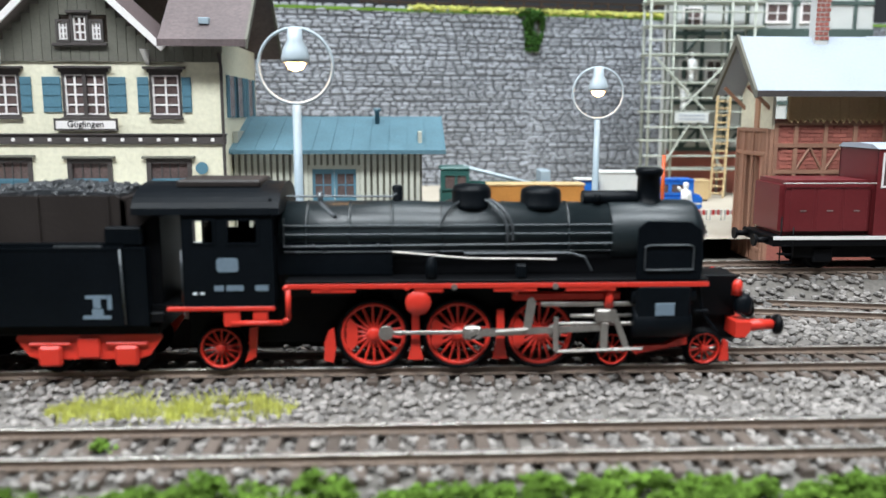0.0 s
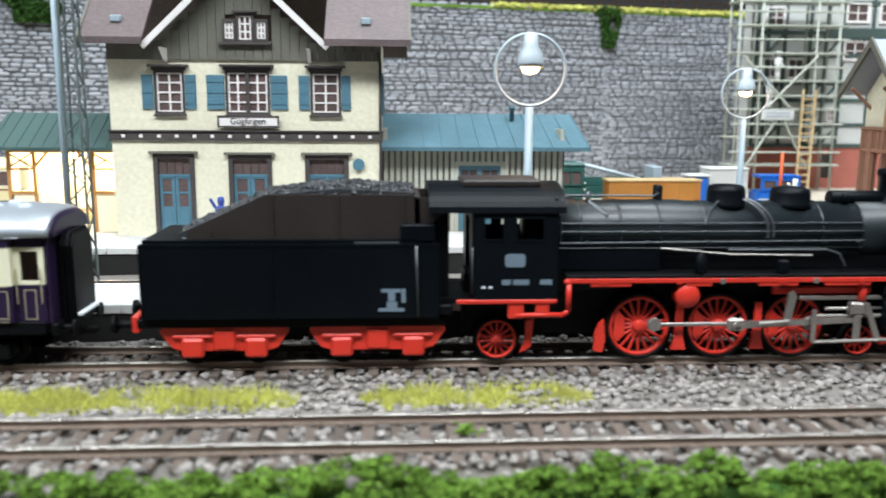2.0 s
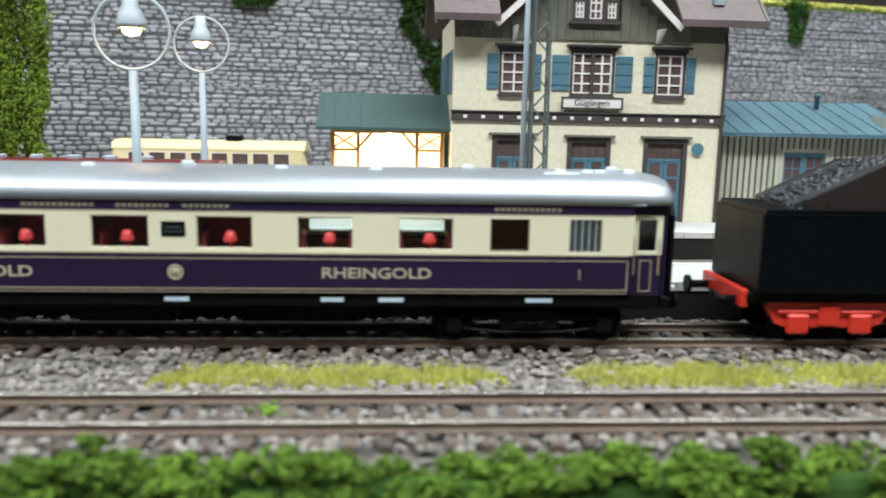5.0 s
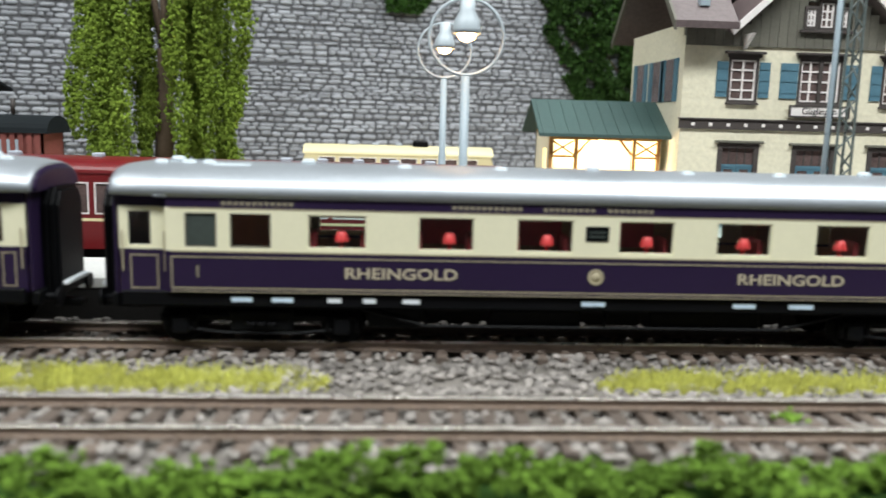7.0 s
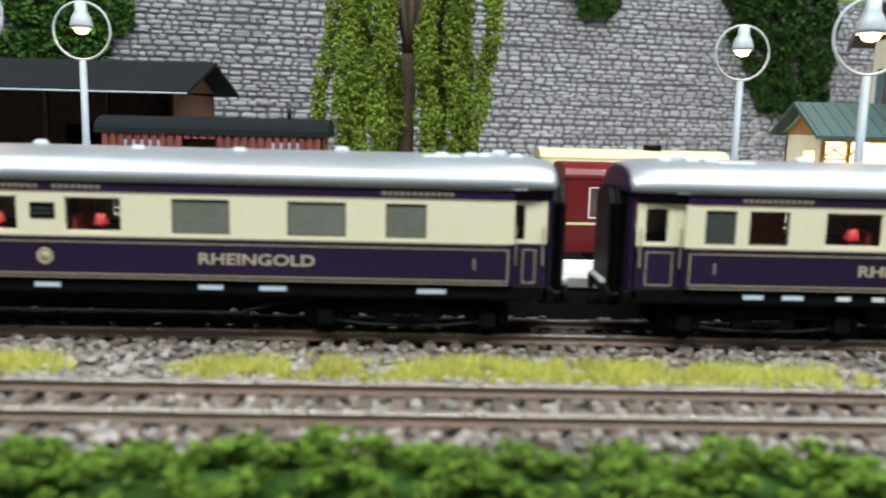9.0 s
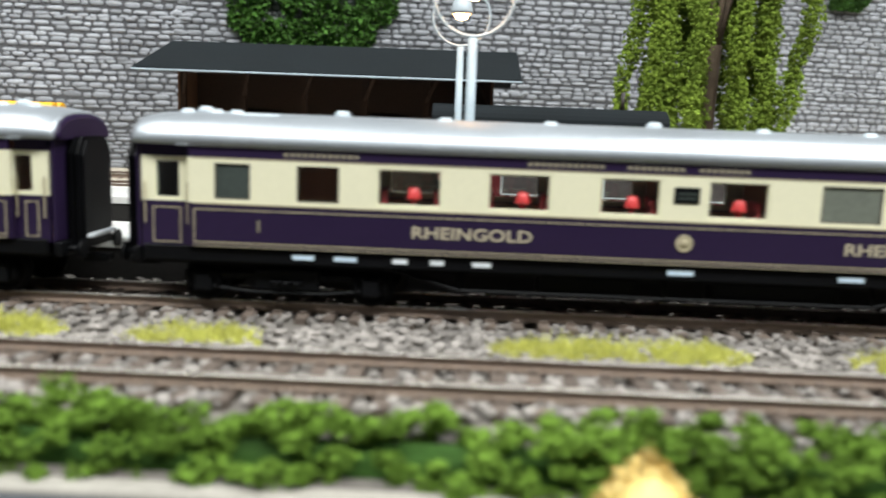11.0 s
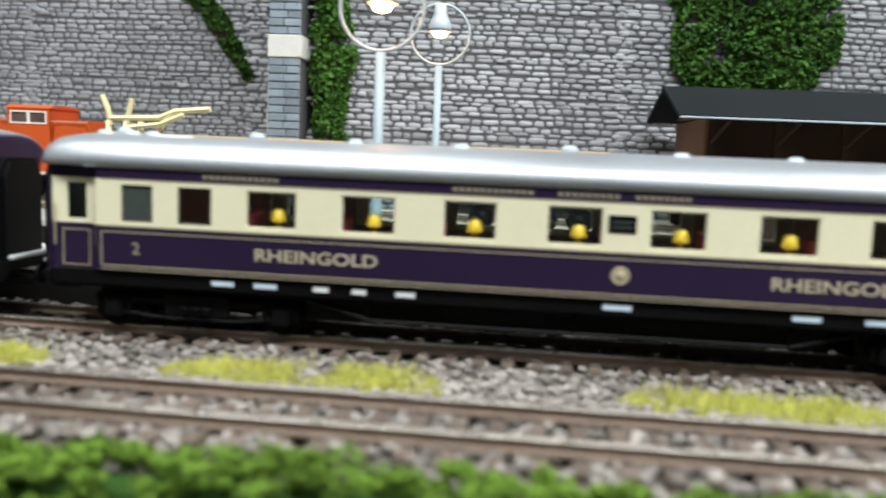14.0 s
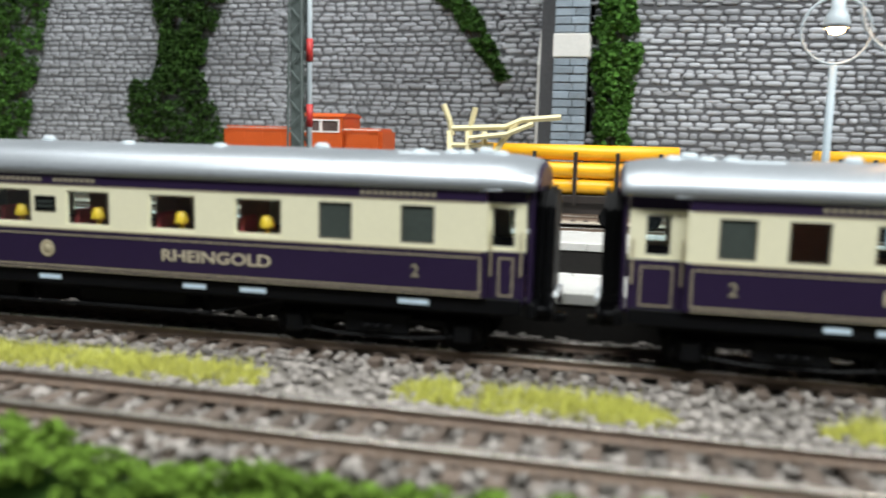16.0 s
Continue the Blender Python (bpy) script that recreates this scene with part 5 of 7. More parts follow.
def station():
    Y, x0, x1 = 242.0, -244.5, -111.0
    t = thing("station_building", (-178, 285, 5.5), "cream plastered country station with blue shutters and brown tiled roof", "station building")
    up = [(-222.6, -207.8, 67.2, 88.5), (-187.9, -166.2, 67.2, 88.8), (-146.2, -131, 67.2, 88.6)]
    dn = [(-224.5, -205, 6, 47), (-187.4, -166.6, 6, 46.5), (-149.2, -128, 6, 46.5)]
    part("wall", pierced(B(), x0, x1, 5.5, 98, Y, Y + 3, up + dn), M["plaster"], t, "rough cream plaster front wall")
    sid = [(255, 268, 67, 88), (276, 289, 67, 88), (305, 318, 67, 88)]
    for xa, xb in ((x0, x0 + 3), (x1 - 3, x1)):
        part("wall", pierced(B(), Y + 3, 330, 5.5, 104, xa, xb, sid, "y"), M["plaster"], t, "rough cream plaster side wall")
    part("wall", box(B(), x0 + 3, x1 - 3, 327, 330, 5.5, 98), M["plaster"], t)
    for xs, sgn in ((x1, 1), (x0, -1)):
        for a, b, c, d in sid:
            part("window", box(B(), min(xs - sgn * 1.5, xs + sgn * 0.4), max(xs - sgn * 1.5, xs + sgn * 0.4), a, b, c, d, 0.3), M["windowpane"], t)
            for q in (a - 6, b + 0.6):
                part("shutter", box(B(), min(xs, xs + sgn * 0.8), max(xs, xs + sgn * 0.8), q, q + 5.4, c, d, 0.12), M["shutter"], t, "faded blue wooden shutter")
    part("inner_floor", box(B(), x0 + 3, x1 - 3, Y + 12, 327, 54, 57), M["trim"], t)
    # string course with white studs
    sc = part("string_course", box(B(), x0 - 0.8, x1 + 0.8, Y - 1.2, Y, 54.2, 58.6, 0.2), M["trim"], t, "dark timber band with white studs")
    part("moulding", box(B(), x0 - 1.2, x1 + 1.2, Y - 1.9, Y, 58.6, 59.4, 0.1), M["trim"], sc)
    for i in range(15):
        x = x0 + 6 + i * 8.7
        part("stud", box(B(), x - 0.9, x + 0.9, Y - 1.5, Y - 1.2, 55.6, 57.2, 0.15), M["whitewood"], sc)
    for n, (a, b, c, d) in enumerate(up):
        casement(t, "window", a, b, c, d, Y, 4 if n == 1 else 2, 4, "dark-framed window with white bars", M["trim"])
        if n == 1:
            part("mullion", box(B(), -178, -176.2, Y - 0.5, Y + 1, c, d), M["trim"], t)
        h = part("hood", box(B(), a - 2.4, b + 2.4, Y - 2.6, Y, d + 1.6, d + 2.8, 0.2), M["trim"], t, "dark window hood")
        part("hood_board", box(B(), a - 0.9, b + 0.9, Y - 0.8, Y, d, d + 1.6), M["trim"], h)
        part("sill", box(B(), a - 0.6, b + 0.6, Y - 1.6, Y, c - 1.0, c, 0.15), M["trim"], t)
    for a, b in ((-228.4, -222.9), (-207.5, -202.2), (-197, -188.3), (-165.8, -157.4), (-151.9, -146.5), (-130.7, -126.2)):
        shutters(t, a, b, 69.6, 86.4, Y)
    for a, b, c, d in dn:
        fr = part("door_frame", pierced(B(), a - 0.4, b + 0.4, c, d + 0.8, Y - 0.7, Y + 1.6, [(a + 1.8, b - 1.8, c, d - 1.6)]), M["trim"], t, "dark timber door surround")
        part("cornice", box(B(), a - 2.2, b + 2.2, Y - 2.2, Y, d + 0.8, d + 2.0, 0.2), M["gable"], fr)
        m = (a + b) / 2
        for q0, q1 in ((a + 1.9, m - 0.15), (m + 0.15, b - 1.9)):
            dr = part("door", pierced(B(), q0, q1, c, 36, Y + 0.6, Y + 1.5, [(q0 + 1.6, q1 - 1.6, 21, 27.5), (q0 + 1.6, q1 - 1.6, 28.6, 35)]), M["shutter"], t, "blue panelled door leaf with panes")
            for z0_, z1_ in ((21, 27.5), (28.6, 35)):
                part("pane", box(B(), q0 + 1.6, q1 - 1.6, Y + 0.9, Y + 1.1, z0_, z1_), M["windowpane"], dr)
            part("panel", box(B(), q0 + 1.5, q1 - 1.5, Y + 0.4, Y + 0.6, 9, 18.5, 0.1), M["shutter"], dr)
        part("transom", box(B(), a + 1.8, b - 1.8, Y + 0.3, Y + 1.4, 36, 37.4), M["shutter"], fr)
        part("fanlight", box(B(), a + 1.8, b - 1.8, Y + 0.9, Y + 1.1, 37.4, d - 1.6), M["windowpane"], fr)
        for q in (-4, 0, 4):
            part("fan_bar", box(B(), m + q - 0.3, m + q + 0.3, Y + 0.5, Y + 0.9, 37.4, d - 1.6), M["trim"], fr)
    sg = part("name_board", box(B(), -191.6, -162.2, Y - 2.2, Y - 1.2, 61.2, 66.4, 0.15), M["whitewood"], t, "white station name board")
    part("board_frame", pierced(B(), -192, -161.8, 60.9, 66.7, Y - 2.5, Y - 1.4, [(-191.2, -162.6, 61.7, 65.9)]), M["trim"], sg)
    lettering("board_name", "G\u00fcglingen", 4.4, (-177, Y - 2.25, 62.5), M["blackmat"], t, "black station name", 0.03)
    part("sign", lathe(B(), [(3.0, 0), (3.0, 0.8)], (-122.6, Y - 1.4, 42.5), "y", 18), M["shutter"], t, "small blue round sign")
    part("downpipe", pipe(B(), [(x1 - 1.5, Y - 1, 98), (x1 - 0.4, Y - 1, 92), (x1 - 0.4, Y - 1, 6)], 0.8), M["trim"], t, "brown downpipe")
    # boarded top storey and cross gable
    n = 30
    for i in range(n):
        x = x0 + (x1 - x0) * i / n
        w = (x1 - x0) / n
        top = 102.5 + max(0, 36 - abs(x + w / 2 + 181)) * 0.92
        hole = -188.5 < x + w / 2 < -165.5
        part("board", box(B(), x + 0.12, x + w - 0.12, Y - 1.0, Y + 2.0, 93.6, 102.8 if hole else top), M["gable"], t, "weathered green-brown board")
        if hole:
            part("board", box(B(), x + 0.12, x + w - 0.12, Y - 1.0, Y + 2.0, 115.4, max(116, top)), M["gable"], t, "weathered green-brown board")
    for a, b, c, d in ((-188.2, -181.6, 102.6, 113.2), (-181.3, -172.9, 102.2, 116), (-172.6, -166, 102.6, 113.2)):
        casement(t, "window", a, b, c, d, Y - 1.6, 2, 3, "narrow dark-framed attic window", M["trim"])
    part("attic_sill", box(B(), -190, -164.4, Y - 3, Y - 1, 100.8, 102.2, 0.2), M["trim"], t)
    part("attic_hood", box(B(), -183, -171.2, Y - 3, Y - 1, 116, 117.2, 0.2), M["trim"], t)
    rg = 153.0
    roof = B()
    for xa, xb in ((-254, -224), (-138, -97)):
        prism(roof, [(Y - 12, 101), (Y - 12, 103), (286, rg + 2), (342, 103), (342, 101), (286, rg)], "x", xa, xb)
    prism(roof, [(286, rg), (286, rg + 2), (342, 103), (342, 101)], "x", -224, -138)
    rf = part("roof", roof, M["tile"], t, "dull brown tiled roof")
    cg = prism(B(), [(-181 - 43, 99.5), (-181 - 44.5, 101), (-181, 142.5), (-181 + 44.5, 101), (-181 + 43, 99.5), (-181, 139.5)], "y", Y - 7, 285)
    part("cross_roof", cg, M["tile"], rf, "brown tiled cross gable")
    bb = prism(B(), [(-181 - 43.4, 98.2), (-181 - 45.2, 100.4), (-181, 143.4), (-181 + 45.2, 100.4), (-181 + 43.4, 98.2), (-181, 139.0)], "y", Y - 8.4, Y - 7.1)
    part("barge_board", bb, M["whitewood"], rf, "pale barge board")
    part("eaves_board", box(B(), -254, -224, Y - 13, Y - 11.8, 100.2, 103.4), M["tile"], rf)
    part("eaves_board", box(B(), -138, -97, Y - 13, Y - 11.8, 100.2, 103.4), M["tile"], rf)
    for xe in (-254.6, -97.4):
        part("gable_board", prism(B(), [(Y - 12.5, 99), (Y - 12.5, 103.4), (286, rg + 2.6), (342.5, 103.4), (342.5, 99), (286, rg - 2)], "x", xe, xe + 1.2), M["gable"], rf)
    for x in (-238, -118):
        k = (112 - 103) / (rg + 2 - 103)
        y = Y - 12 + k * (286 - Y + 12)
        part("roof_light", box(B(), x - 2.4, x + 2.4, y - 2.4, y + 2.4, 111, 114.2, 0.3), M["grey"], rf, "small grey roof light")
    for x in (-216, -146):
        part("bracket", prism(B(), [(Y - 1, 92), (Y - 1, 99), (Y - 11, 99)], "x", x - 0.8, x + 0.8), M["whitewood"], t, "carved pale eaves bracket")
    return t


station()


def boarded(name, x0, x1, y0, y1, z0, z1, holes, m, t, pitch=3.2, back=None):
    b = pierced(B(), x0, x1, z0, z1, y0, y1, holes)
    w = part(name, b, back or m, t, "vertical timber boarding")
    x = x0 + pitch / 2
    while x < x1:
        spans = [(z0, z1)]
        for h in holes:
            if h[0] - 1 < x < h[1] + 1:
                spans = [s for a, b_ in spans for s in ((a, min(b_, h[2])), (max(a, h[3]), b_)) if s[1] - s[0] > 0.5]
        for a, b_ in spans:
            part("cover_strip", box(B(), x - pitch * 0.3, x + pitch * 0.3, y0 - 0.9, y0, a, b_), m, w)
        x += pitch
    return w


def blue_shed():
    t = thing("goods_shed", (-62, 275, 5.5), "small boarded shed with a blue sheet-metal roof", "shed")
    d = (-71.5, -47, 6, 42)
    boarded("front_wall", -110.5, -14, 257, 259, 5.5, 50, [d], M["boards"], t, 3.2, M["gable"])
    part("side_wall", box(B(), -16, -14, 259, 298, 5.5, 60), M["boards"], t)
    part("side_wall", box(B(), -110.5, -108, 259, 298, 5.5, 60), M["boards"], t)
    fr = part("door_frame", pierced(B(), d[0] - 1, d[1] + 1, 5.6, 43, 256.2, 258, [(d[0] + 1, d[1] - 1, 5.6, 41)]), M["boards"], t, "pale door frame")
    m = (d[0] + d[1]) / 2
    for a, b in ((d[0] + 1, m - 0.15), (m + 0.15, d[1] - 1)):
        dr = part("door", pierced(B(), a, b, 6, 41, 257.2, 258.2, [(a + 1.4, b - 1.4, 27, 38.5)]), M["shutter"], t, "blue double-door leaf")
        part("pane", box(B(), a + 1.4, b - 1.4, 257.6, 257.8, 27, 38.5), M["windowpane"], dr)
        g = box(B(), (a + b) / 2 - 0.3, (a + b) / 2 + 0.3, 257.3, 257.6, 27, 38.5)
        box(g, a + 1.4, b - 1.4, 257.3, 257.6, 32.4, 33)
        part("glazing_bar", g, M["shutter"], dr)
    rf = part("roof", prism(B(), [(249, 49.0), (249, 51), (302, 67.5), (302, 65)], "x", -120, -2), M["blueroof"], t, "faded blue metal roof")
    for x in np.arange(-118, -2, 9.6):
        part("seam", prism(B(), [(249.0, 51), (249.0, 51.5), (302, 68), (302, 67.5)], "x", x, x + 0.5), M["blueroof"], rf)
    part("vent", lathe(B(), [(1.3, 60), (1.3, 70), (2, 70.4), (2, 72)], (-38, 290, 0), "z", 10), M["blueroof"], rf)


blue_shed()


def lit_hut():
    t = thing("waiting_shelter", (-277, 280, 5.5), "timber waiting shelter with green roof, brightly lit inside", "shelter")
    x0, x1, y0, y1 = -304, -247, 260, 302
    # walls share the paled cream, brightened beyond what the bulb gives
    part("back_wall", box(B(), x0, x1, y1 - 2, y1, 5.5, 50), M["lit"], t, "back wall in pale cream with lamplight painted in")
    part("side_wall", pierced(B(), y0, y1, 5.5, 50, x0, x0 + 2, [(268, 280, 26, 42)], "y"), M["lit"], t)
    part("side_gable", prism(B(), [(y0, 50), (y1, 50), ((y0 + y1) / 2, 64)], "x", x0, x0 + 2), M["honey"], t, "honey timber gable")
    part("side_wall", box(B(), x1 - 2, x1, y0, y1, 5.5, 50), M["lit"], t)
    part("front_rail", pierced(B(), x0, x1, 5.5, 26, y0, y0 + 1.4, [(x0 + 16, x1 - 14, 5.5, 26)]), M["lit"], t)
    fr = B()
    for x in (x0 + 0.5, x0 + 13.5, x1 - 14, x1 - 1.5):
        box(fr, x - 0.8, x + 0.8, y0 - 0.8, y0 + 1, 5.5, 50)
    box(fr, x0, x1, y0 - 0.7, y0 + 1, 47, 50)
    for a, b in ((x0, x0 + 13), (x1 - 14, x1 - 1)):
        box(fr, a, b, y0 - 0.6, y0 + 0.9, 25.5, 27), box(fr, a, b, y0 - 0.6, y0 + 0.9, 38, 39)
        for z0_, z1_ in ((39, 47),):
            rod(fr, (a, y0, z0_), (b, y0, z1_), 0.45, 6), rod(fr, (a, y0, z1_), (b, y0, z0_), 0.45, 6)
    rod(fr, (x0 + 14, y0, 40), (x0 + 21, y0, 48), 0.6), rod(fr, (x1 - 15, y0, 40), (x1 - 22, y0, 48), 0.6)
    part("timber_frame", fr, M["honey"], t, "honey-brown timber frame")
    win = B()
    for x in np.arange(-285, -262, 3.2):
        box(win, x - 0.3, x + 0.3, y1 - 2.6, y1 - 2.1, 20, 42)
    for z in (20, 27, 34, 41.4):
        box(win, -285, -262, y1 - 2.6, y1 - 2.1, z, z + 0.6)
    part("window_lattice", win, M["whitewood"], t, "white lattice window")
    rf = part("roof", prism(B(), [(252, 48.4), (252, 50), (281, 67), (308, 51), (308, 49.4), (281, 65)], "x", -311, -244), M["greenroof"], t, "dark green roof")
    for x in np.arange(-309, -245, 6.4):
        part("seam", prism(B(), [(252, 50), (252, 50.4), (281, 67.4), (281, 67)], "x", x, x + 0.4), M["greenroof"], rf)
    part("bench", box(B(), -296, -256, 294, 298, 12, 13, 0.2), M["honey"], t)
    part("bulb", lathe(B(), [(0.4, 43), (1.6, 44), (1.6, 45.5), (0.5, 47)], (-275, 272, 0), "z", 12), M["bulb"], t, "glowing bulb")
    la = bpy.data.lights.new("shelter_bulb", "POINT")
    la.energy, la.color, la.shadow_soft_size = 0.18, (1, 0.80, 0.50), 0.004
    ob = new("shelter_bulb", la)
    ob.location = Vector((-275, 274, 41)) * K


lit_hut()


def dark_goods_shed():
    t = thing("goods_depot", (-716, 330, 5.5), "long dark timber goods depot with black roof", "goods depot")
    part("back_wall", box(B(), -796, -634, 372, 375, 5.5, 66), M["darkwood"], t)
    # ends carry the lit timber tone, the rest keeps the dark one
    for x0, x1 in ((-798, -795), (-637, -634)):
        boarded_side = box(B(), x0, x1, 290, 375, 5.5, 64)
        part("end_wall", boarded_side, M["endwood"], t, "brown timber end wall")
        part("gable", prism(B(), [(290, 64), (375, 66), (328, 80)], "x", x0, x1), M["endwood"], t, "brown timber gable")
    for x in np.linspace(-795, -637, 6):
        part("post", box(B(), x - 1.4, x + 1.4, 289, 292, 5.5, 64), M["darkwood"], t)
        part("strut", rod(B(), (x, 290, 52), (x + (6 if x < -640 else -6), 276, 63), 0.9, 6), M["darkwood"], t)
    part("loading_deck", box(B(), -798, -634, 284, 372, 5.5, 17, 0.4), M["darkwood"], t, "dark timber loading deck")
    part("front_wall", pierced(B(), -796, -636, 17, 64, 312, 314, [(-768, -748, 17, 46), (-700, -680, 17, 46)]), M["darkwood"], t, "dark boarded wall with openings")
    rf = part("roof", prism(B(), [(270, 62.6), (270, 64.2), (328, 82), (386, 66.2), (386, 64.6), (328, 80)], "x", -814, -621), M["slate"], t, "black felt roof")
    part("gutter", box(B(), -814, -621, 268.9, 270.4, 62.6, 63.6, 0.3), M["grey"], rf, "pale gutter edge")
    for i, (x, c) in enumerate(((-716, "honey"), (-700, "honey"), (-752, "wood"))):
        bx = box(B(), x - 4, x + 4, 286, 292, 17.05, 24, 0.3)
        for q in (-3, 0, 3):
            box(bx, x + q - 0.5, x + q + 0.5, 285.6, 286, 17.2, 24)
        lone("wooden_crate", bx, M[c], "small wooden crate on the loading deck", "crate", "crates on the deck")


dark_goods_shed()


def brick_house():
    t = thing("brick_station_house", (230, 270, -3), "brick and timber house with pale grey roof and deep eaves", "house")
    x0, x1, y0, y1 = 152, 330, 252, 290
    part("base_wall", pierced(B(), x0, x1, -6, 40, y0, y0 + 3, [(222, 240, 8, 34)]), M["brick"], t, "red brick wall")
    part("upper_wall", box(B(), x0 + 1, x1, y0 + 0.4, y0 + 3, 40, 67), M["brick"], t, "red brick upper wall in timber frame")
    fr = B()
    for x in (x0 + 1, 163, 178, 193, 208, 223, 240):
        box(fr, x - 1, x + 1, y0 - 0.6, y0 + 0.6, -6 if x < 150 else 30, 66)
    for z in (30, 41, 54, 65):
        box(fr, x0, 250, y0 - 0.75, y0 + 0.5, z - 1, z + 1)
    for x in (163, 178, 193, 208):
        rod(fr, (x + 1, y0, 42), (x + 7.5, y0, 53), 0.7, 5), rod(fr, (x + 14, y0, 42), (x + 7.5, y0, 53), 0.7, 5)
    part("timber_frame", fr, M["brownwood"], t, "brown timber framing")
    r_ = np.random.default_rng(4)
    for row in range(12):
        for col in range(14):
            x = x0 + 4 + col * 6.6 + (row % 2) * 3.3
            z = 42.6 + row * 1.95
            part("brick", box(B(), x, x + 6.0, y0 + 0.1, y0 + 0.45, z, z + 1.5), M["brick"], t)
    bd = part("apron_board", box(B(), x0 + 6, 250, y0 - 2, y0 + 0.4, 67, 81), M["buff"], t, "buff scalloped boarding")
    for i in range(30):
        x = x0 + 7.5 + i * 3.3
        part("scallop", prism(B(), [(x - 1.5, 67), (x + 1.5, 67), (x, 65)], "y", y0 - 1.9, y0 - 0.2), M["buff"], bd)
    part("gable_wall", pierced(B(), y0, y1, -6, 62, x0 - 2, x0, [(260, 267, 4, 48), (271, 278, 4, 48)], "y"), M["brownwood"], t, "brown boarded gable wall")
    part("gable_top", prism(B(), [(y0, 62), (y1, 62), (y1, 80), (268, 102), (y0, 80)], "x", x0 - 1.5, x0), M["plaster"], t, "cream gable panel")
    part("gable_post", box(B(), x0 - 2.4, x0 - 1.4, 266, 271, 62, 92), M["wood"], t)
    rf = part("roof", prism(B(), [(242, 79), (242, 80.6), (268, 108), (296, 81), (296, 79.4), (268, 106)], "x", 138, 215), M["greyroof"], t, "pale grey sheet roof")
    part("roof", prism(B(), [(234, 62), (234, 64), (268, 108.4), (296, 81), (296, 79), (268, 106)], "x", 203, 345), M["greyroof"], t, "pale grey lower roof")
    part("barge_board", prism(B(), [(241.6, 77), (241.6, 81), (268, 109), (296.4, 81.4), (296.4, 77), (268, 104)], "x", 136.6, 138), M["gable"], rf)
    # dark strip along the eaves, its colour painting their shadow line
    part("eaves_shadow_board", box(B(), 138, 203, 241.4, 242.2, 77.6, 80.4), M["trim"], rf)
    for y in (256, 286):
        part("eaves_bracket", rod(B(), (x0 - 1, y, 72), (139, y, 83), 1.0, 6), M["brownwood"], t)
    for i in range(9):
        y = y0 + 0.6 + i * 4.15
        if 259 < y + 1.8 < 279:
            part("board", box(B(), x0 - 2.6, x0 - 2, y, y + 3.6, 48.4, 61.5), M["brownwood"], t)
        else:
            part("board", box(B(), x0 - 2.6, x0 - 2, y, y + 3.6, -5, 61.5), M["brownwood"], t)
    for z in (0, 30, 48.6, 60.5):
        part("rail", box(B(), x0 - 3.4, x0 - 2.6, y0, 259.4 if z == 0 or z == 30 else y1, z, z + 1.8, 0.1), M["brownwood"], t)
    for y in (252.2, 268, 279, 288):
        part("post", box(B(), x0 - 3.5, x0 - 2.6, y, y + 1.8, -5, 62), M["brownwood"], t)
    for i in range(20):
        x = x0 + 7 + i * 4.9
        part("cover_strip", box(B(), x - 0.3, x + 0.3, y0 - 2.3, y0 - 2, 67.2, 79), M["buff"], bd)
    ch = part("chimney", box(B(), 175, 182, 264, 271, 95, 127, 0.3), M["kerb"], t, "brick chimney with pale joints")
    part("chimney_cap", box(B(), 174.4, 182.6, 263.4, 271.6, 127, 129, 0.2), M["slate"], ch)
    for row in range(9):
        for q in range(3):
            x = 174.9 + q * 2.5 - (row % 2) * 0.6
            part("brick", box(B(), max(x, 174.9), min(x + 2.1, 182.1), 263.7, 264, 106 + row * 2.3, 107.7 + row * 2.3), M["brick"], ch)
    t.location += Vector((8, -18, 0)) * K


brick_house()


def timber_house():
    t = thing("timber_house", (250, 520, 5.5), "dark green half-timbered house with white panels, under repair", "house")
    x0, x1, y0 = 189, 350, 492
    hl = [(195, 210, 95, 112), (216, 231, 95, 112), (196, 212, 135, 152), (262, 282, 110, 126), (262, 282, 140, 156), (290, 310, 140, 156), (252, 260, 60, 72)]
    part("wall", pierced(B(), x0, x1, 40, 172, y0, y0 + 3, hl), M["whitewash"], t, "white plaster panels")
    part("ground_floor", pierced(B(), x0, x1, 5.5, 40, y0, y0 + 4, [(252, 262, 14, 34)]), M["brick"], t, "dull red ground-floor wall")
    part("side_wall", box(B(), x0, x0 + 3, y0 + 4, 514, 5.5, 172), M["whitewash"], t)
    part("back_wall", box(B(), x0, x1, 514, 517, 5.5, 172), M["whitewash"], t)
    fr = B()
    for x in (190, 199, 213, 234, 248, 262, 286, 312, 335):
        box(fr, x - 1.4, x + 1.4, y0 - 1, y0 + 0.4, 40, 172)
    for z in (41, 58, 78, 92, 114, 132, 156, 170):
        box(fr, x0, x1, y0 - 1.1, y0 + 0.4, z - 1.6, z + 1.6)
    for x in (200, 236, 250):
        for z in (43, 80, 117):
            rod(fr, (x, y0 - 0.4, z), (x + 11, y0 - 0.4, z + 13), 1.1, 5)
    part("timber_frame", fr, M["timberwall"], t, "dark green timber frame")
    part("panel", box(B(), 248, 350, y0 - 2.2, y0 - 1.2, 128, 136, 0.2), M["timberwall"], t)
    for i in range(24):
        x = 250 + i * 4.1
        part("scallop", prism(B(), [(x - 2, 128), (x + 2, 128), (x, 125.4)], "y", y0 - 2.2, y0 - 1.2), M["timberwall"], t)
    for a, b, c, d in hl:
        casement(t, "window", a, b, c, d, y0 - 1.3, 2, 2, "white barred window", M["whitewood"])


timber_house()


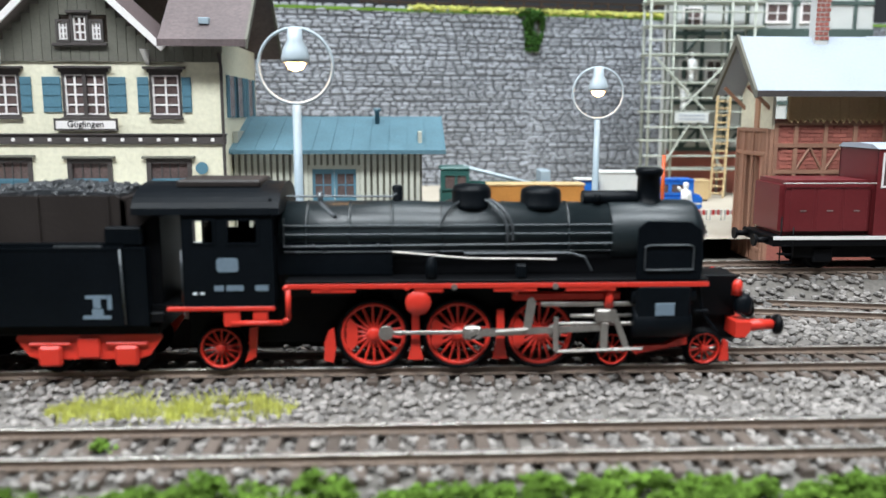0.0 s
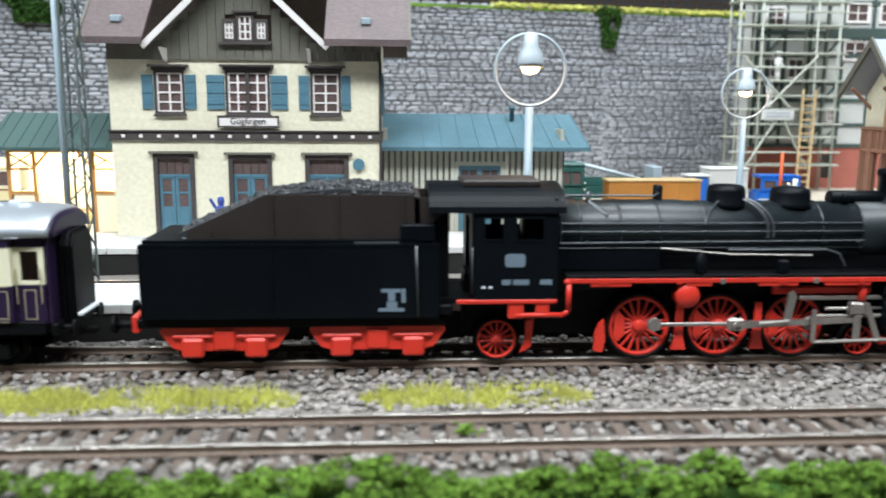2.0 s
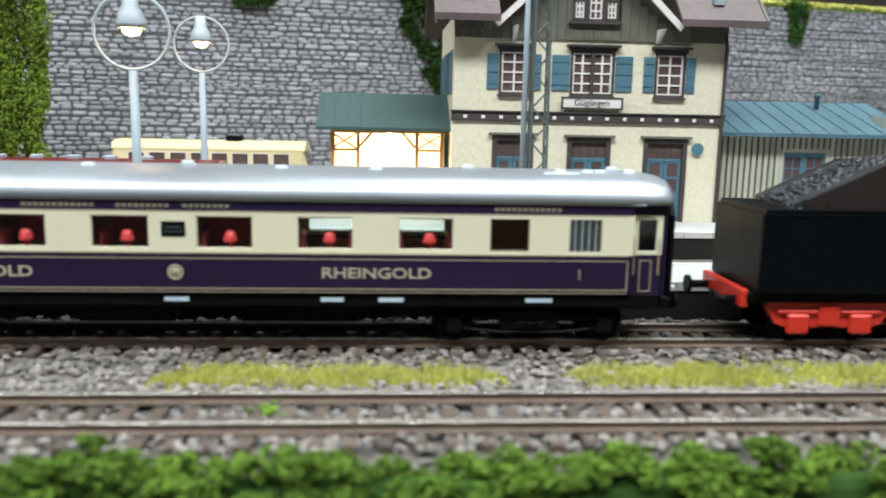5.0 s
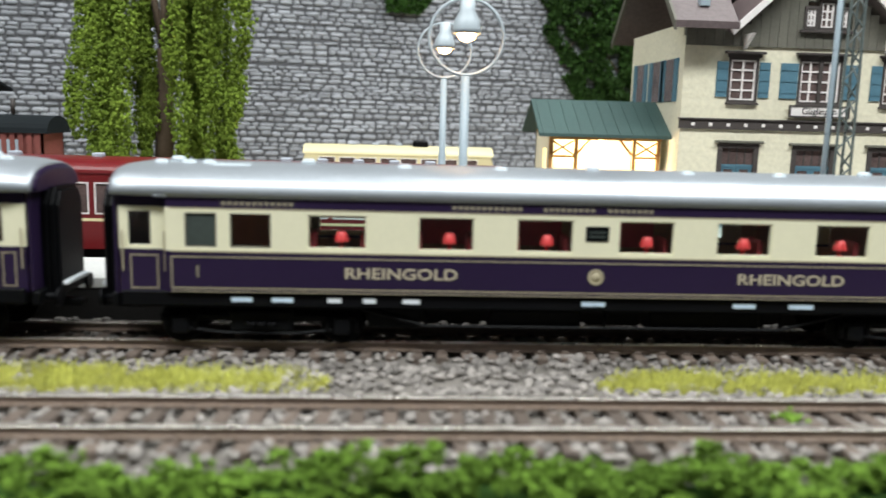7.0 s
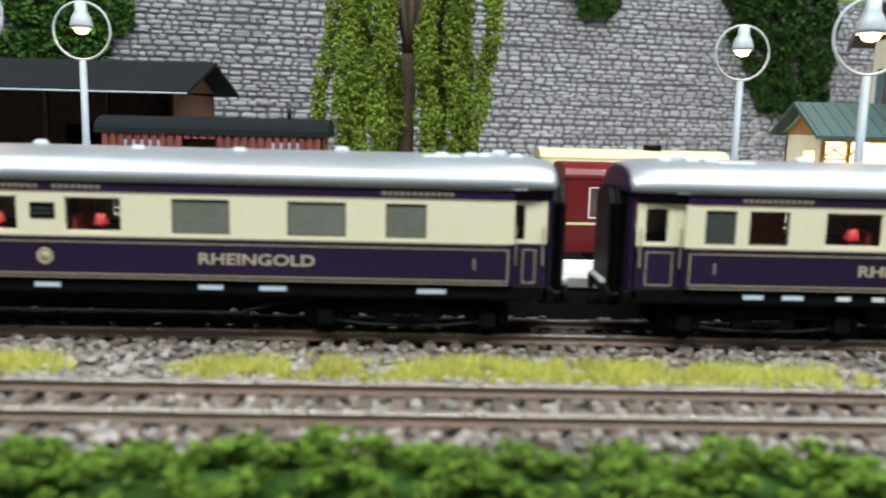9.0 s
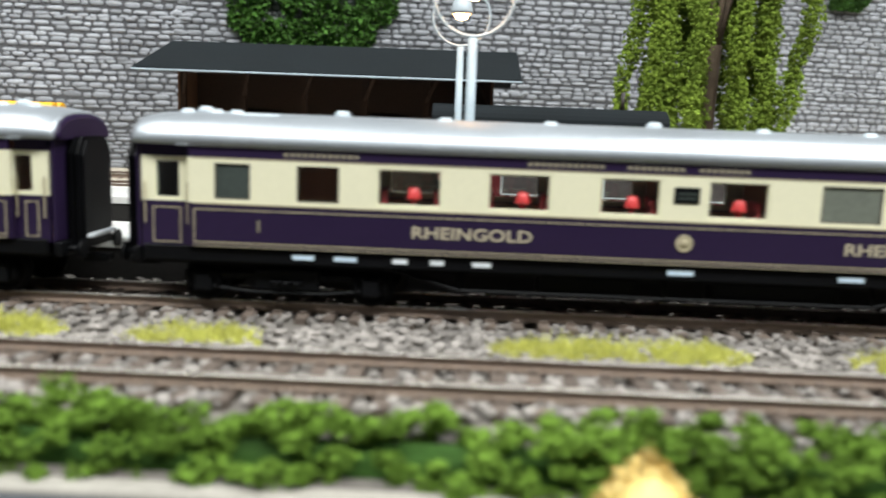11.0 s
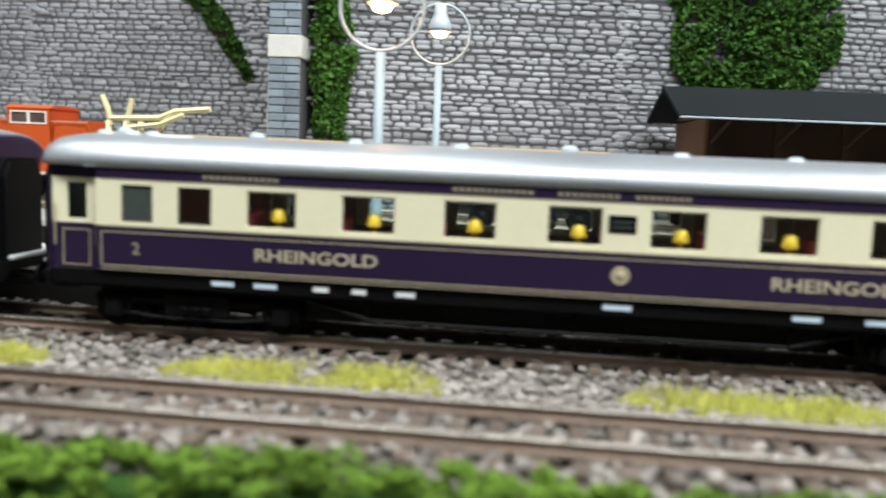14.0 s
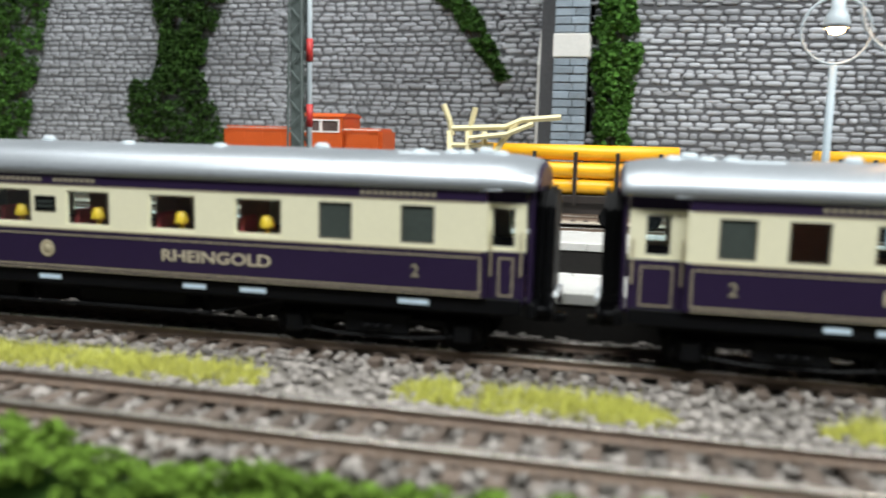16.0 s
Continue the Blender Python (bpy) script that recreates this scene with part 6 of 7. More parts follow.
def scaffold():
    t = thing("scaffold", (196, 470, 5.5), "grey builders' scaffold with plank decks before a house", "scaffold")
    for x in (164, 182, 226, 244):
        for y in (462, 480):
            part("upright", rod(B(), (x, y, 5.5), (x - 2, y, 176), 1.0, 8), M["scaffold"], t)
    for z in (26, 48, 70, 92, 113, 134, 152):
        dk = box(B(), 160, 250, 461, 481, z, z + 1.4, 0.2)
        part("deck", dk, M["scaffold"], t, "grey plank deck")
        part("guard_rail", rod(B(), (160, 461, z + 11), (250, 461, z + 11), 0.8, 6), M["scaffold"], t)
    for a, b in (((166, 112), (206, 72)), ((226, 112), (188, 72)), ((170, 20), (198, 66)), ((200, 66), (222, 26))):
        part("brace", rod(B(), (a[0], 460.5, a[1]), (b[0], 460.5, b[1]), 0.9, 6), M["scaffold"], t)
    sg = part("sign_board", box(B(), 183, 209, 458.6, 459.6, 62.4, 70, 0.2), M["whitewash"], t, "white notice board")
    for z in (67.4, 64.6):
        part("writing_bar", box(B(), 186, 206, 458.3, 458.6, z, z + 1.1), M["greyroof"], sg)
    lad = thing("ladder", (215, 455, 6), "pale wooden ladder leaning on the scaffold", "ladder")
    for x in (209, 219):
        part("stile", rod(B(), (x, 447, 5.6), (x + 7, 460, 86), 0.8, 6), M["buff"], lad)
    for i in range(14):
        k = (i + 0.7) / 15
        part("rung", rod(B(), (209 + 7 * k, 447 + 13 * k, 5.6 + 80 * k), (219 + 7 * k, 447 + 13 * k, 5.6 + 80 * k), 0.6, 6), M["buff"], lad)


scaffold()


def figurine(x, y, z, m, label, lean=0.0):
    b = lathe(B(), [(1.6, z), (2.2, z + 5), (2.0, z + 10), (2.9, z + 12), (3.0, z + 16.5), (1.2, z + 17.6), (1.5, z + 18.4), (1.8, z + 20), (1.4, z + 21.6), (0.2, z + 22)], (x, y, 0), "z", 12)
    rod(b, (x - 2.6, y, z + 16.4), (x - 5, y - 1, z + 19 + lean), 0.8, 6)
    rod(b, (x + 2.6, y, z + 16.4), (x + 3.4, y - 0.6, z + 10), 0.8, 6)
    return lone("figurine", b, m, label, "figurine")


figurine(196, 465, 93.4, M["figure"], "plain white painter figurine on the scaffold")
figurine(191, 465, 71.4, M["figure"], "plain white painter figurine on the scaffold")
figurine(150, 330, 5.8, M["figure"], "plain white worker figurine in the yard")
figurine(-189, 226, 5.9, M["figblue"], "plain dark blue figurine on the station platform", 2)

# ================= lamps and masts =================


def platform_lamp(x, y, zring, first=None):
    t = thing("platform_lamp", (x, y, 5.9), "pale blue-grey ring lamp with a glowing bell head on the platform", "street lamp", "platform ring lamps")
    R = 12.1
    part("post", lathe(B(), [(2.4, 5.9), (2.3, 8), (1.75, 8.6), (1.7, 40), (1.5, 40.4), (1.45, zring - 0.4)], (x, y, 0), "z", 14), M["grey"], t)
    part("ring", torus(B(), (x, y, zring + R), R, 0.55, "y", 48, 8), M["lampwhite"], t, "slim white ring")
    hz = zring + 2 * R
    hd = part("lamp_head", lathe(B(), [(0.8, hz + 0.3), (2.4, hz - 0.4), (2.6, hz - 4), (4.0, hz - 6.6), (4.7, hz - 9.6), (4.6, hz - 11.2), (4.2, hz - 11.0), (3.4, hz - 8)], (x, y, 0), "z", 20), M["lampwhite"], t, "white bell-shaped lamp head")
    part("bulb", lathe(B(), [(0.4, hz - 7.8), (2.4, hz - 9), (3.1, hz - 11.4), (2.3, hz - 13.0), (0.3, hz - 13.7)], (x, y, 0), "z", 16), M["bulb"], hd, "warm glowing bulb")
    return t


for lx, ly, lz in ((-58, 107, 72.6), (-359, 121, 70.4), (-646, 115, 69), (-925, 107, 70.2), (70, 228, 67), (-360, 228, 74), (-651, 218, 75), (-921, 212, 77.6)):
    platform_lamp(lx, ly, lz)


def lattice_mast(x, y, z0, z1, label, arm):
    t = thing("signal_mast", (x, y, z0), label, "signal mast")
    w0, w1 = 3.3, 2.2
    for sx in (-1, 1):
        for sy in (-1, 1):
            part("leg", rod(B(), (x + sx * w0, y + sy * w0, z0), (x + sx * w1, y + sy * w1, z1), 0.5, 6), M["mastgrey"], t)
    n = int((z1 - z0) / 6)
    for i in range(n):
        a, b = i / n, (i + 1) / n
        wa, wb = w0 + (w1 - w0) * a, w0 + (w1 - w0) * b
        s = 1 if i % 2 else -1
        br = rod(B(), (x - s * wa, y - wa, z0 + (z1 - z0) * a), (x + s * wb, y - wb, z0 + (z1 - z0) * b), 0.35, 5)
        rod(br, (x + wa, y - s * wa, z0 + (z1 - z0) * a), (x + wb, y + s * wb, z0 + (z1 - z0) * b), 0.35, 5)
        part("lattice_bar", br, M["mastgrey"], t)
    if arm > 0:
        part("column", box(B(), x - 2.6, x + 2.6, y - 1.6, y + 1.6, z0, z1, 0.4), M["mastgrey"], t, "dark grey mast column")
    pl = part("white_pole", rod(B(), (x - 5.4 if arm < 0 else x + 5.4, y, z0), (x - 5.0 if arm < 0 else x + 5.0, y, z1), 1.0, 8), M["grey"] if arm < 0 else M["lampwhite"], t, "slim pale pole")
    xx = x - 5.2 if arm < 0 else x + 5.2
    for z in np.arange(z0 + 30, z1 - 10, 26) if arm > 0 else ():
        part("red_band", lathe(B(), [(1.32, z), (1.32, z + 9)], (xx, y, 0), "z", 10), M["signalred"], pl)
    part("signal_head", box(B(), x - 4, x + 4, y - 4.4, y - 2.4, z1 - 14, z1 - 2, 0.5), M["blackmat"], t)
    part("base", box(B(), x - 6.5, x + 6.5, y - 4, y + 4, z0 - 1, z0 + 2, 0.3), M["kerb"], t)


M["mastgrey"] = mat("mast_grey", (0.10, 0.125, 0.12), 0.6, vary=0.3, bump=0.2)
M["signalred"] = mat("mast_red", (0.5, 0.03, 0.03), 0.5, vary=0.2, bump=0.05)
lattice_mast(-222, 136, -6.0, 152, "grey lattice signal mast with a white pole, between the tracks", -1)
lattice_mast(-1126, 192, -6.0, 165, "dark lattice mast with a red and white pole by the tracks", 1)

# ================= other vehicles =================


def diesel(xl, xr, yc, z, m, label, cab, hood, top, ladder=True):
    """A hooded diesel locomotive: low hoods and a cab between cab[0] and cab[1]."""
    t = thing("diesel_locomotive", ((xl + xr) / 2, yc, z), label, "locomotive")
    w = 14.5
    part("underframe", box(B(), xl, xr, yc - 15.5, yc + 15.5, z + 10, z + 14, 0.4), M["blackmat"], t, "black underframe")
    part("side_rail", box(B(), xl, xr, yc - 16, yc - 15.4, z + 12.8, z + 14.2), M["whitewood"], t, "pale edge line")
    for a, b in ((xl + 3, cab[0]), (cab[1], xr - 3)):
        h = part("hood", box(B(), a, b, yc - w + 1, yc + w - 1, z + 14, hood, 1.8, 2), m, t, "painted engine hood")
        for x in np.arange(a + 4, b - 8, 11):
            part("hood_door", box(B(), x, x + 9.6, yc - w + 0.75, yc - w + 1.05, z + 16, hood - 3, 0.1), m, h)
            part("handle", box(B(), x + 4, x + 6.5, yc - w + 0.5, yc - w + 0.8, z + 24, z + 24.5), M["steel"], h)
        rl = B()
        pipe(rl, [(a, yc - w - 0.4, hood - 1), (b, yc - w - 0.4, hood - 1)], 0.3)
        part("handrail", rl, M["steel"], t)
    ch = [(cab[0] + 2.5, (cab[0] + cab[1]) / 2 - 0.8, hood - 2, top - 4.5), ((cab[0] + cab[1]) / 2 + 0.8, cab[1] - 2.5, hood - 2, top - 4.5)]
    cb = pierced(B(), cab[0], cab[1], z + 14, top - 2, yc - w - 0.5, yc - w + 0.5, ch)
    pierced(cb, cab[0], cab[1], z + 14, top - 2, yc + w - 0.5, yc + w + 0.5, ch)
    box(cb, cab[0], cab[0] + 0.8, yc - w, yc + w, z + 14, top - 2), box(cb, cab[1] - 0.8, cab[1], yc - w, yc + w, z + 14, top - 2)
    c = part("cab", cb, m, t, "painted cab")
    for a in ch:
        part("window_frame", pierced(B(), a[0] - 0.8, a[1] + 0.8, a[2] - 0.8, a[3] + 0.8, yc - w - 0.8, yc - w - 0.4, [a]), M["whitewood"], c, "white window frame")
        part("pane", box(B(), *a[:2], yc - w - 0.1, yc - w + 0.1, *a[2:]), M["windowpane"], c)
    part("cab_roof", prism(B(), [(yc - w - 1, top - 2.2), (yc - w + 3, top - 0.4), (yc, top), (yc + w - 3, top - 0.4), (yc + w + 1, top - 2.2)], "x", cab[0] - 1, cab[1] + 1), m if m is M["orange"] else M["greyroof"], t)
    for x in np.arange(xl + 22, xr - 18, (xr - xl - 40) / 3.001):
        for yy in (yc - 10.2, yc + 7.8):
            disc_wheel(t, x, yy, z + 6, 6, M["blackmat"])
        part("axle_box", box(B(), x - 4, x + 4, yc - 13.4, yc - 11.5, z + 3, z + 9, 0.5), M["blackmat"], t)
    part("frame_side", box(B(), xl + 10, xr - 10, yc - 12.6, yc - 11.6, z + 5, z + 10), M["blackmat"], t)
    st = B()
    for x in (xl + 3, xr - 7):
        for zz in (3, 6.5, 10):
            box(st, x, x + 5, yc - 15.8, yc - 13, z + zz, z + zz + 0.6)
        rod(st, (x, yc - 15.6, z + 3), (x, yc - 15.6, z + 22), 0.3), rod(st, (x + 5, yc - 15.6, z + 3), (x + 5, yc - 15.6, z + 18), 0.3)
    part("step", st, M["blackmat"], t, "black steps and grab rails")
    for xe, s in ((xl, -1), (xr, 1)):
        for yy in (yc - 10, yc + 10):
            bf = rod(B(), (xe, yy, z + 12), (xe + s * 5, yy, z + 12), 1.2, 10)
            rod(bf, (xe + s * 5, yy, z + 12), (xe + s * 6, yy, z + 12), 2.5, 14)
            part("buffer", bf, M["blackmat"], t)


diesel(125, 278, 166, 6.8, M["maroon"], "dark maroon diesel shunter on the banked track", (166, 204), 43.2, 58)
diesel(-1222, -1122, 318, 7.8, M["orange"], "orange-red diesel shunter standing on the siding", (-1172, -1147), 51, 59)


def railcar(name, xl, xr, yc, z, top, m, roof_m, label, wins, line):
    t = thing(name, ((xl + xr) / 2, yc, z), label, "railcar")
    w = 15.5
    zw0, zw1 = z + (top - z) * 0.52, z + (top - z) * 0.78
    n = wins
    step = (xr - xl - 20) / n
    hol = [(xl + 10 + i * step + 1.5, xl + 10 + (i + 1) * step - 1.5, zw0, zw1) for i in range(n)]
    for ya, yb in ((yc - w, yc - w + 1), (yc + w - 1, yc + w)):
        part("side", pierced(B(), xl + 3, xr - 3, z + 8, top - 5, ya, yb, hol), m, t, "painted body side")
    for h in hol:
        part("pane", box(B(), *h[:2], yc - w + 0.4, yc - w + 0.6, *h[2:]), M["windowpane"], t)
        part("window_frame", pierced(B(), h[0] - 0.5, h[1] + 0.5, h[2] - 0.5, h[3] + 0.5, yc - w - 0.15, yc - w + 0.02, [h]), M["whitewood"], t)
    part("line", box(B(), xl + 3, xr - 3, yc - w - 0.1, yc - w + 0.02, zw0 - 3, zw0 - 2), line, t, "pale waist line")
    for xe, s in ((xl, 1), (xr, -1)):
        fr = prism(B(), [(xe + s * 3.2, z + 8), (xe, z + 10), (xe, zw0 - 1), (xe + s * 3.2, top - 5)], "y", yc - w, yc + w)
        e = part("end", fr, m, t, "rounded painted end")
        part("windscreen", prism(B(), [(xe + s * 0.1 - s * 0.3, zw0), (xe + s * 2.6 - s * 0.3, zw1 + 1), (xe + s * 2.6, zw1 + 1), (xe + s * 0.1, zw0)], "y", yc - 11, yc + 11), M["windowpane"], e)
        for yy in (yc - 10, yc + 10):
            bf = rod(B(), (xe, yy, z + 11), (xe - s * 5, yy, z + 11), 1.2, 10)
            rod(bf, (xe - s * 5, yy, z + 11), (xe - s * 6, yy, z + 11), 2.4, 14)
            part("buffer", bf, M["blackmat"], t)
    prof = [(yc + (w + 0.4) * math.copysign(abs(math.cos(a)) ** 0.7, math.cos(a)), top - 5.2 + 5.2 * math.sin(a)) for a in np.linspace(0, math.pi, 15)]
    rf = part("roof", prism(B(), prof, "x", xl + 2, xr - 2), roof_m, t, "rounded roof")
    for x in np.linspace(xl + 30, xr - 30, 5):
        part("roof_vent", box(B(), x - 2, x + 2, yc - 3, yc + 1, top - 0.4, top + 1.4, 0.4), M["greyroof"], rf)
    part("floor", box(B(), xl + 3, xr - 3, yc - w + 1, yc + w - 1, z + 8, z + 9), M["blackmat"], t)
    part("underframe", box(B(), xl + 14, xr - 14, yc - 12, yc + 12, z + 3, z + 8, 0.5), M["blackmat"], t)
    for x in (xl + 24, xl + 48, xr - 48, xr - 24):
        for yy in (yc - 10.2, yc + 7.8):
            disc_wheel(t, x, yy, z + 5.4, 5.4, M["blackmat"])


railcar("railcar", -645, -463, 166, ZR, 38.4, M["brightred"], M["brightred"], "bright red railcar on the platform track", 9, M["ivory"])
railcar("railcar", -453, -338, 166, ZR, 38.2, M["brightred"], M["brightred"], "bright red trailer car coupled to the railcar", 5, M["ivory"])
railcar("railcar", -437, -322, 346, 5.8, 38.6, M["ivory"], M["ivory"], "cream railcar with large windows, behind the shelter", 8, M["brightred"])
lone("roof_box", box(B(), -371, -362, 338, 346, 38.2, 41.5, 0.4), M["blackmat"], "small black roof box on the cream railcar", "roof box")


def goods_wagon():
    t = thing("covered_wagon", (-607, 274, 7.8), "old red-brown covered goods wagon with grey roof", "goods wagon")
    boarded("side", -661, -553, 261, 262.5, 15, 44, [(-622, -605, 18, 41)], M["wagonred"], t, 4.0)
    part("side", box(B(), -661, -553, 285.5, 287, 15, 44), M["wagonred"], t)
    for x in (-661, -554.5):
        part("end", prism(B(), [(261, 15), (287, 15), (287, 44), (274, 51), (261, 44)], "x", x, x + 1.5), M["wagonred"], t)
    prof = [(274 + 14.6 * math.cos(a), 43.2 + 8.6 * math.sin(a) ** 0.9) for a in np.linspace(0, math.pi, 13)]
    part("roof", prism(B(), prof, "x", -664, -550), M["slate"], t, "weathered grey roof")
    part("stove_pipe", rod(B(), (-571, 272, 50), (-571, 272, 60), 1.1, 8), M["rust"], t)
    part("panel", box(B(), -650, -632, 260.4, 260.9, 22, 40, 0.2), M["grey"], t, "grey shutter panel")
    part("panel", box(B(), -580, -562, 260.4, 260.9, 22, 40, 0.2), M["grey"], t, "grey shutter panel")
    part("underframe", box(B(), -661, -553, 262, 286, 12, 15.2), M["blackmat"], t)
    for x in (-640, -574):
        for yy in (263.6, 281.6):
            disc_wheel(t, x, yy - 0.0, 13.3, 5.4, M["blackmat"])


goods_wagon()


def pipe_wagon(xl, xr):
    t = thing("pipe_wagon", ((xl + xr) / 2, 263, 7.8), "brown flat wagon loaded with yellow pipes", "goods wagon", "wagons with yellow pipes")
    part("deck", box(B(), xl - 4, xr + 4, 250, 276, 19, 22.5, 0.3), M["rust"], t, "brown wagon deck")
    for zz, ys in ((26.3, (254, 261.5, 269)), (33.6, (254, 261.5, 269)), (41.6, (256, 264))):
        for y in ys:
            part("pipe", rod(B(), (xl, y, zz), (xr, y, zz), 3.55, 16), M["yellow"], t, "yellow pipe")
    for x in np.linspace(xl + 8, xr - 8, 5):
        for y in (249.4, 276):
            part("stake", box(B(), x - 0.9, x + 0.9, y - 0.7, y + 0.7, 18, 42, 0.2), M["rust"], t)
        part("dunnage", box(B(), x - 1.2, x + 1.2, 250, 275, 29.6, 30.4), M["whitewood"], t)
    part("frame", box(B(), xl, xr, 252, 274, 14, 19), M["rust"], t)
    for x in (xl + 12, xl + 28, xr - 28, xr - 12):
        for y in (249.0 + 1.8, 266.8):
            disc_wheel(t, x, y, 13.2, 5.4, M["blackmat"])


pipe_wagon(-1062, -972)
pipe_wagon(-915, -846)


def digger():
    t = thing("loading_crane", (-1045, 222, 5.9), "cream model loading crane with jointed arms", "crane")
    part("mount", box(B(), -1072, -1050, 216, 230, 5.9, 12, 0.6), M["ivory"], t)
    for x in (-1068, -1060, -1053):
        part("post", rod(B(), (x, 222, 11), (x - 1, 222, 50), 1.3, 8), M["ivory"], t)
    for path, r in (([(-1072, 222, 61), (-1069, 222, 54), (-1068, 222, 48)], 1.3), ([(-1058, 222, 60), (-1060, 222, 52), (-1061, 222, 40)], 1.2),
                    ([(-1068, 222, 51), (-1045, 222, 52), (-1038, 222, 55), (-1022, 222, 56.5)], 1.4), ([(-1040, 222, 54), (-1046, 222, 46), (-1050, 222, 40)], 1.3),
                    ([(-1068, 222, 44), (-1050, 222, 44)], 1.2), ([(-1060, 219, 47), (-1044, 219, 49), (-1033, 219, 53.5)], 1.2)):
        part("jib_arm", pipe(B(), path, r), M["ivory"], t, "cream jointed arm")


digger()


def lorry():
    t = thing("lorry", (32, 350, 5.8), "dark green flatbed lorry parked in the yard", "lorry")
    part("cab", pierced(box(B(), -1, 17, 343, 362, 10, 22, 0.8), -1, 17, 22, 34, 341.8, 343, [(2, 8, 23, 31), (9.5, 15, 23, 31)]), M["lorry"], t, "green cab")
    part("cab_roof", box(B(), -1.5, 17.5, 341.6, 363, 34, 36.4, 0.9), M["lorry"], t)
    part("cab_back", box(B(), 15.5, 17, 343, 362, 22, 34), M["lorry"], t)
    part("pane", box(B(), 2, 15, 342.6, 342.8, 23, 31), M["windowpane"], t)
    part("bed", box(B(), 18, 70, 341, 364, 14, 17, 0.3), M["lorry"], t)
    for y in (341, 363):
        for z in (18, 22.5):
            part("side_board", box(B(), 18, 70, y, y + 0.8, z, z + 3.6, 0.1), M["lorry"], t)
    part("load_pole", rod(B(), (14, 352, 36), (62, 352, 24), 1.2, 8), M["lampwhite"], t, "white pole on the bed")
    part("tailboard", box(B(), 62, 68, 343, 362, 24, 34, 0.3), M["grey"], t)
    for x in (6, 50, 62):
        for y in (342.4, 360):
            part("wheel", lathe(B(), [(0.8, y - 0.4), (3.4, y - 0.3), (5.2, y), (5.4, y + 0.8), (5.4, y + 2.4), (0.8, y + 2.6)], (x, 0, 11.2), "y", 20), M["rust"], t)


lorry()


def boxy(name, label, cat, x0, x1, y0, y1, z0, z1, m, bev=0.8, trim=None):
    t = thing(name, ((x0 + x1) / 2, (y0 + y1) / 2, z0), label, cat)
    part("body", box(B(), x0, x1, y0, y1, z0 + 1, z1, bev, 2), m, t)
    part("lid", box(B(), x0 - 0.5, x1 + 0.5, y0 - 0.5, y1 + 0.5, z1, z1 + 1.2, 0.3), trim or m, t)
    part("foot", box(B(), x0 + 1, x1 - 1, y0 + 1, y1 - 1, z0, z0 + 1.2), M["blackmat"], t)
    for q in np.linspace(x0 + 3, x1 - 3, max(2, int((x1 - x0) / 9))):
        part("rib", box(B(), q - 0.3, q + 0.3, y0 - 0.35, y0, z0 + 2, z1 - 0.5), m, t)
    return t


boxy("site_container", "tan-brown long box wagon body with pale top edge", "container", 26, 84, 316, 330, 5.8, 27, M["tan"], 0.6, M["buff"])
boxy("water_tank", "white-lidded blue water tank in the yard", "tank", 84, 98, 340, 352, 5.8, 28, M["blue"], 1.2, M["whitewash"])
boxy("site_cabin", "pale grey site cabin in the yard", "cabin", 100, 126, 345, 362, 5.8, 32, M["whitewash"], 0.5)
boxy("timber_stack", "stack of pale and brown boards under the scaffold", "timber", 178, 200, 425, 440, 5.8, 20, M["buff"], 0.3)


def van():
    t = thing("blue_van", (146, 345, 5.8), "bright blue van parked beside the scaffold", "van")
    part("body", box(B(), 130, 164, 338, 354, 9, 19, 1.4, 2), M["blue"], t)
    part("cabin", pierced(B(), 132, 158, 19, 27, 338.6, 339.6, [(134, 142, 20.5, 25.5), (144, 155, 20.5, 25.5)]), M["blue"], t)
    part("roof", box(B(), 131, 159, 338.2, 353.8, 27, 29, 0.9, 2), M["blue"], t)
    part("pane", box(B(), 133, 157, 339.2, 339.4, 20, 26), M["windowpane"], t)
    part("line", box(B(), 130.5, 163.5, 337.8, 338.1, 13, 14), M["whitewash"], t)
    for x in (137, 157):
        for y in (337.6, 351):
            part("wheel", lathe(B(), [(0.8, y), (3.2, y), (3.6, y + 0.5), (3.6, y + 2.4), (0.8, y + 2.6)], (x, 0, 9.4), "y", 18), M["blackmat"], t)


van()
for i in range(5):
    xx = 138 + i * 9.0
    bar = thing("barrier", (xx, 318, 5.8), "small red and white road barrier", "barrier", "road barriers")
    part("board", box(B(), xx - 4, xx + 4, 317.6, 318.4, 9, 12, 0.1), M["whitewash"], bar)
    for q in (-2.6, 0.6):
        part("stripe", box(B(), xx + q, xx + q + 1.6, 317.3, 317.6, 9, 12), M["signalred"], bar)
    for q in (-3.4, 3.4):
        part("leg", rod(B(), (xx + q, 318, 5.6), (xx + q, 318, 9), 0.4, 6), M["whitewash"], bar)
lone("orange_post", rod(B(), (126, 300, 5), (126, 300, 46), 1.1, 8), M["orange"], "slim orange-brown post in the yard", "post")

# ---- pillar with arch at the end of the wall ----


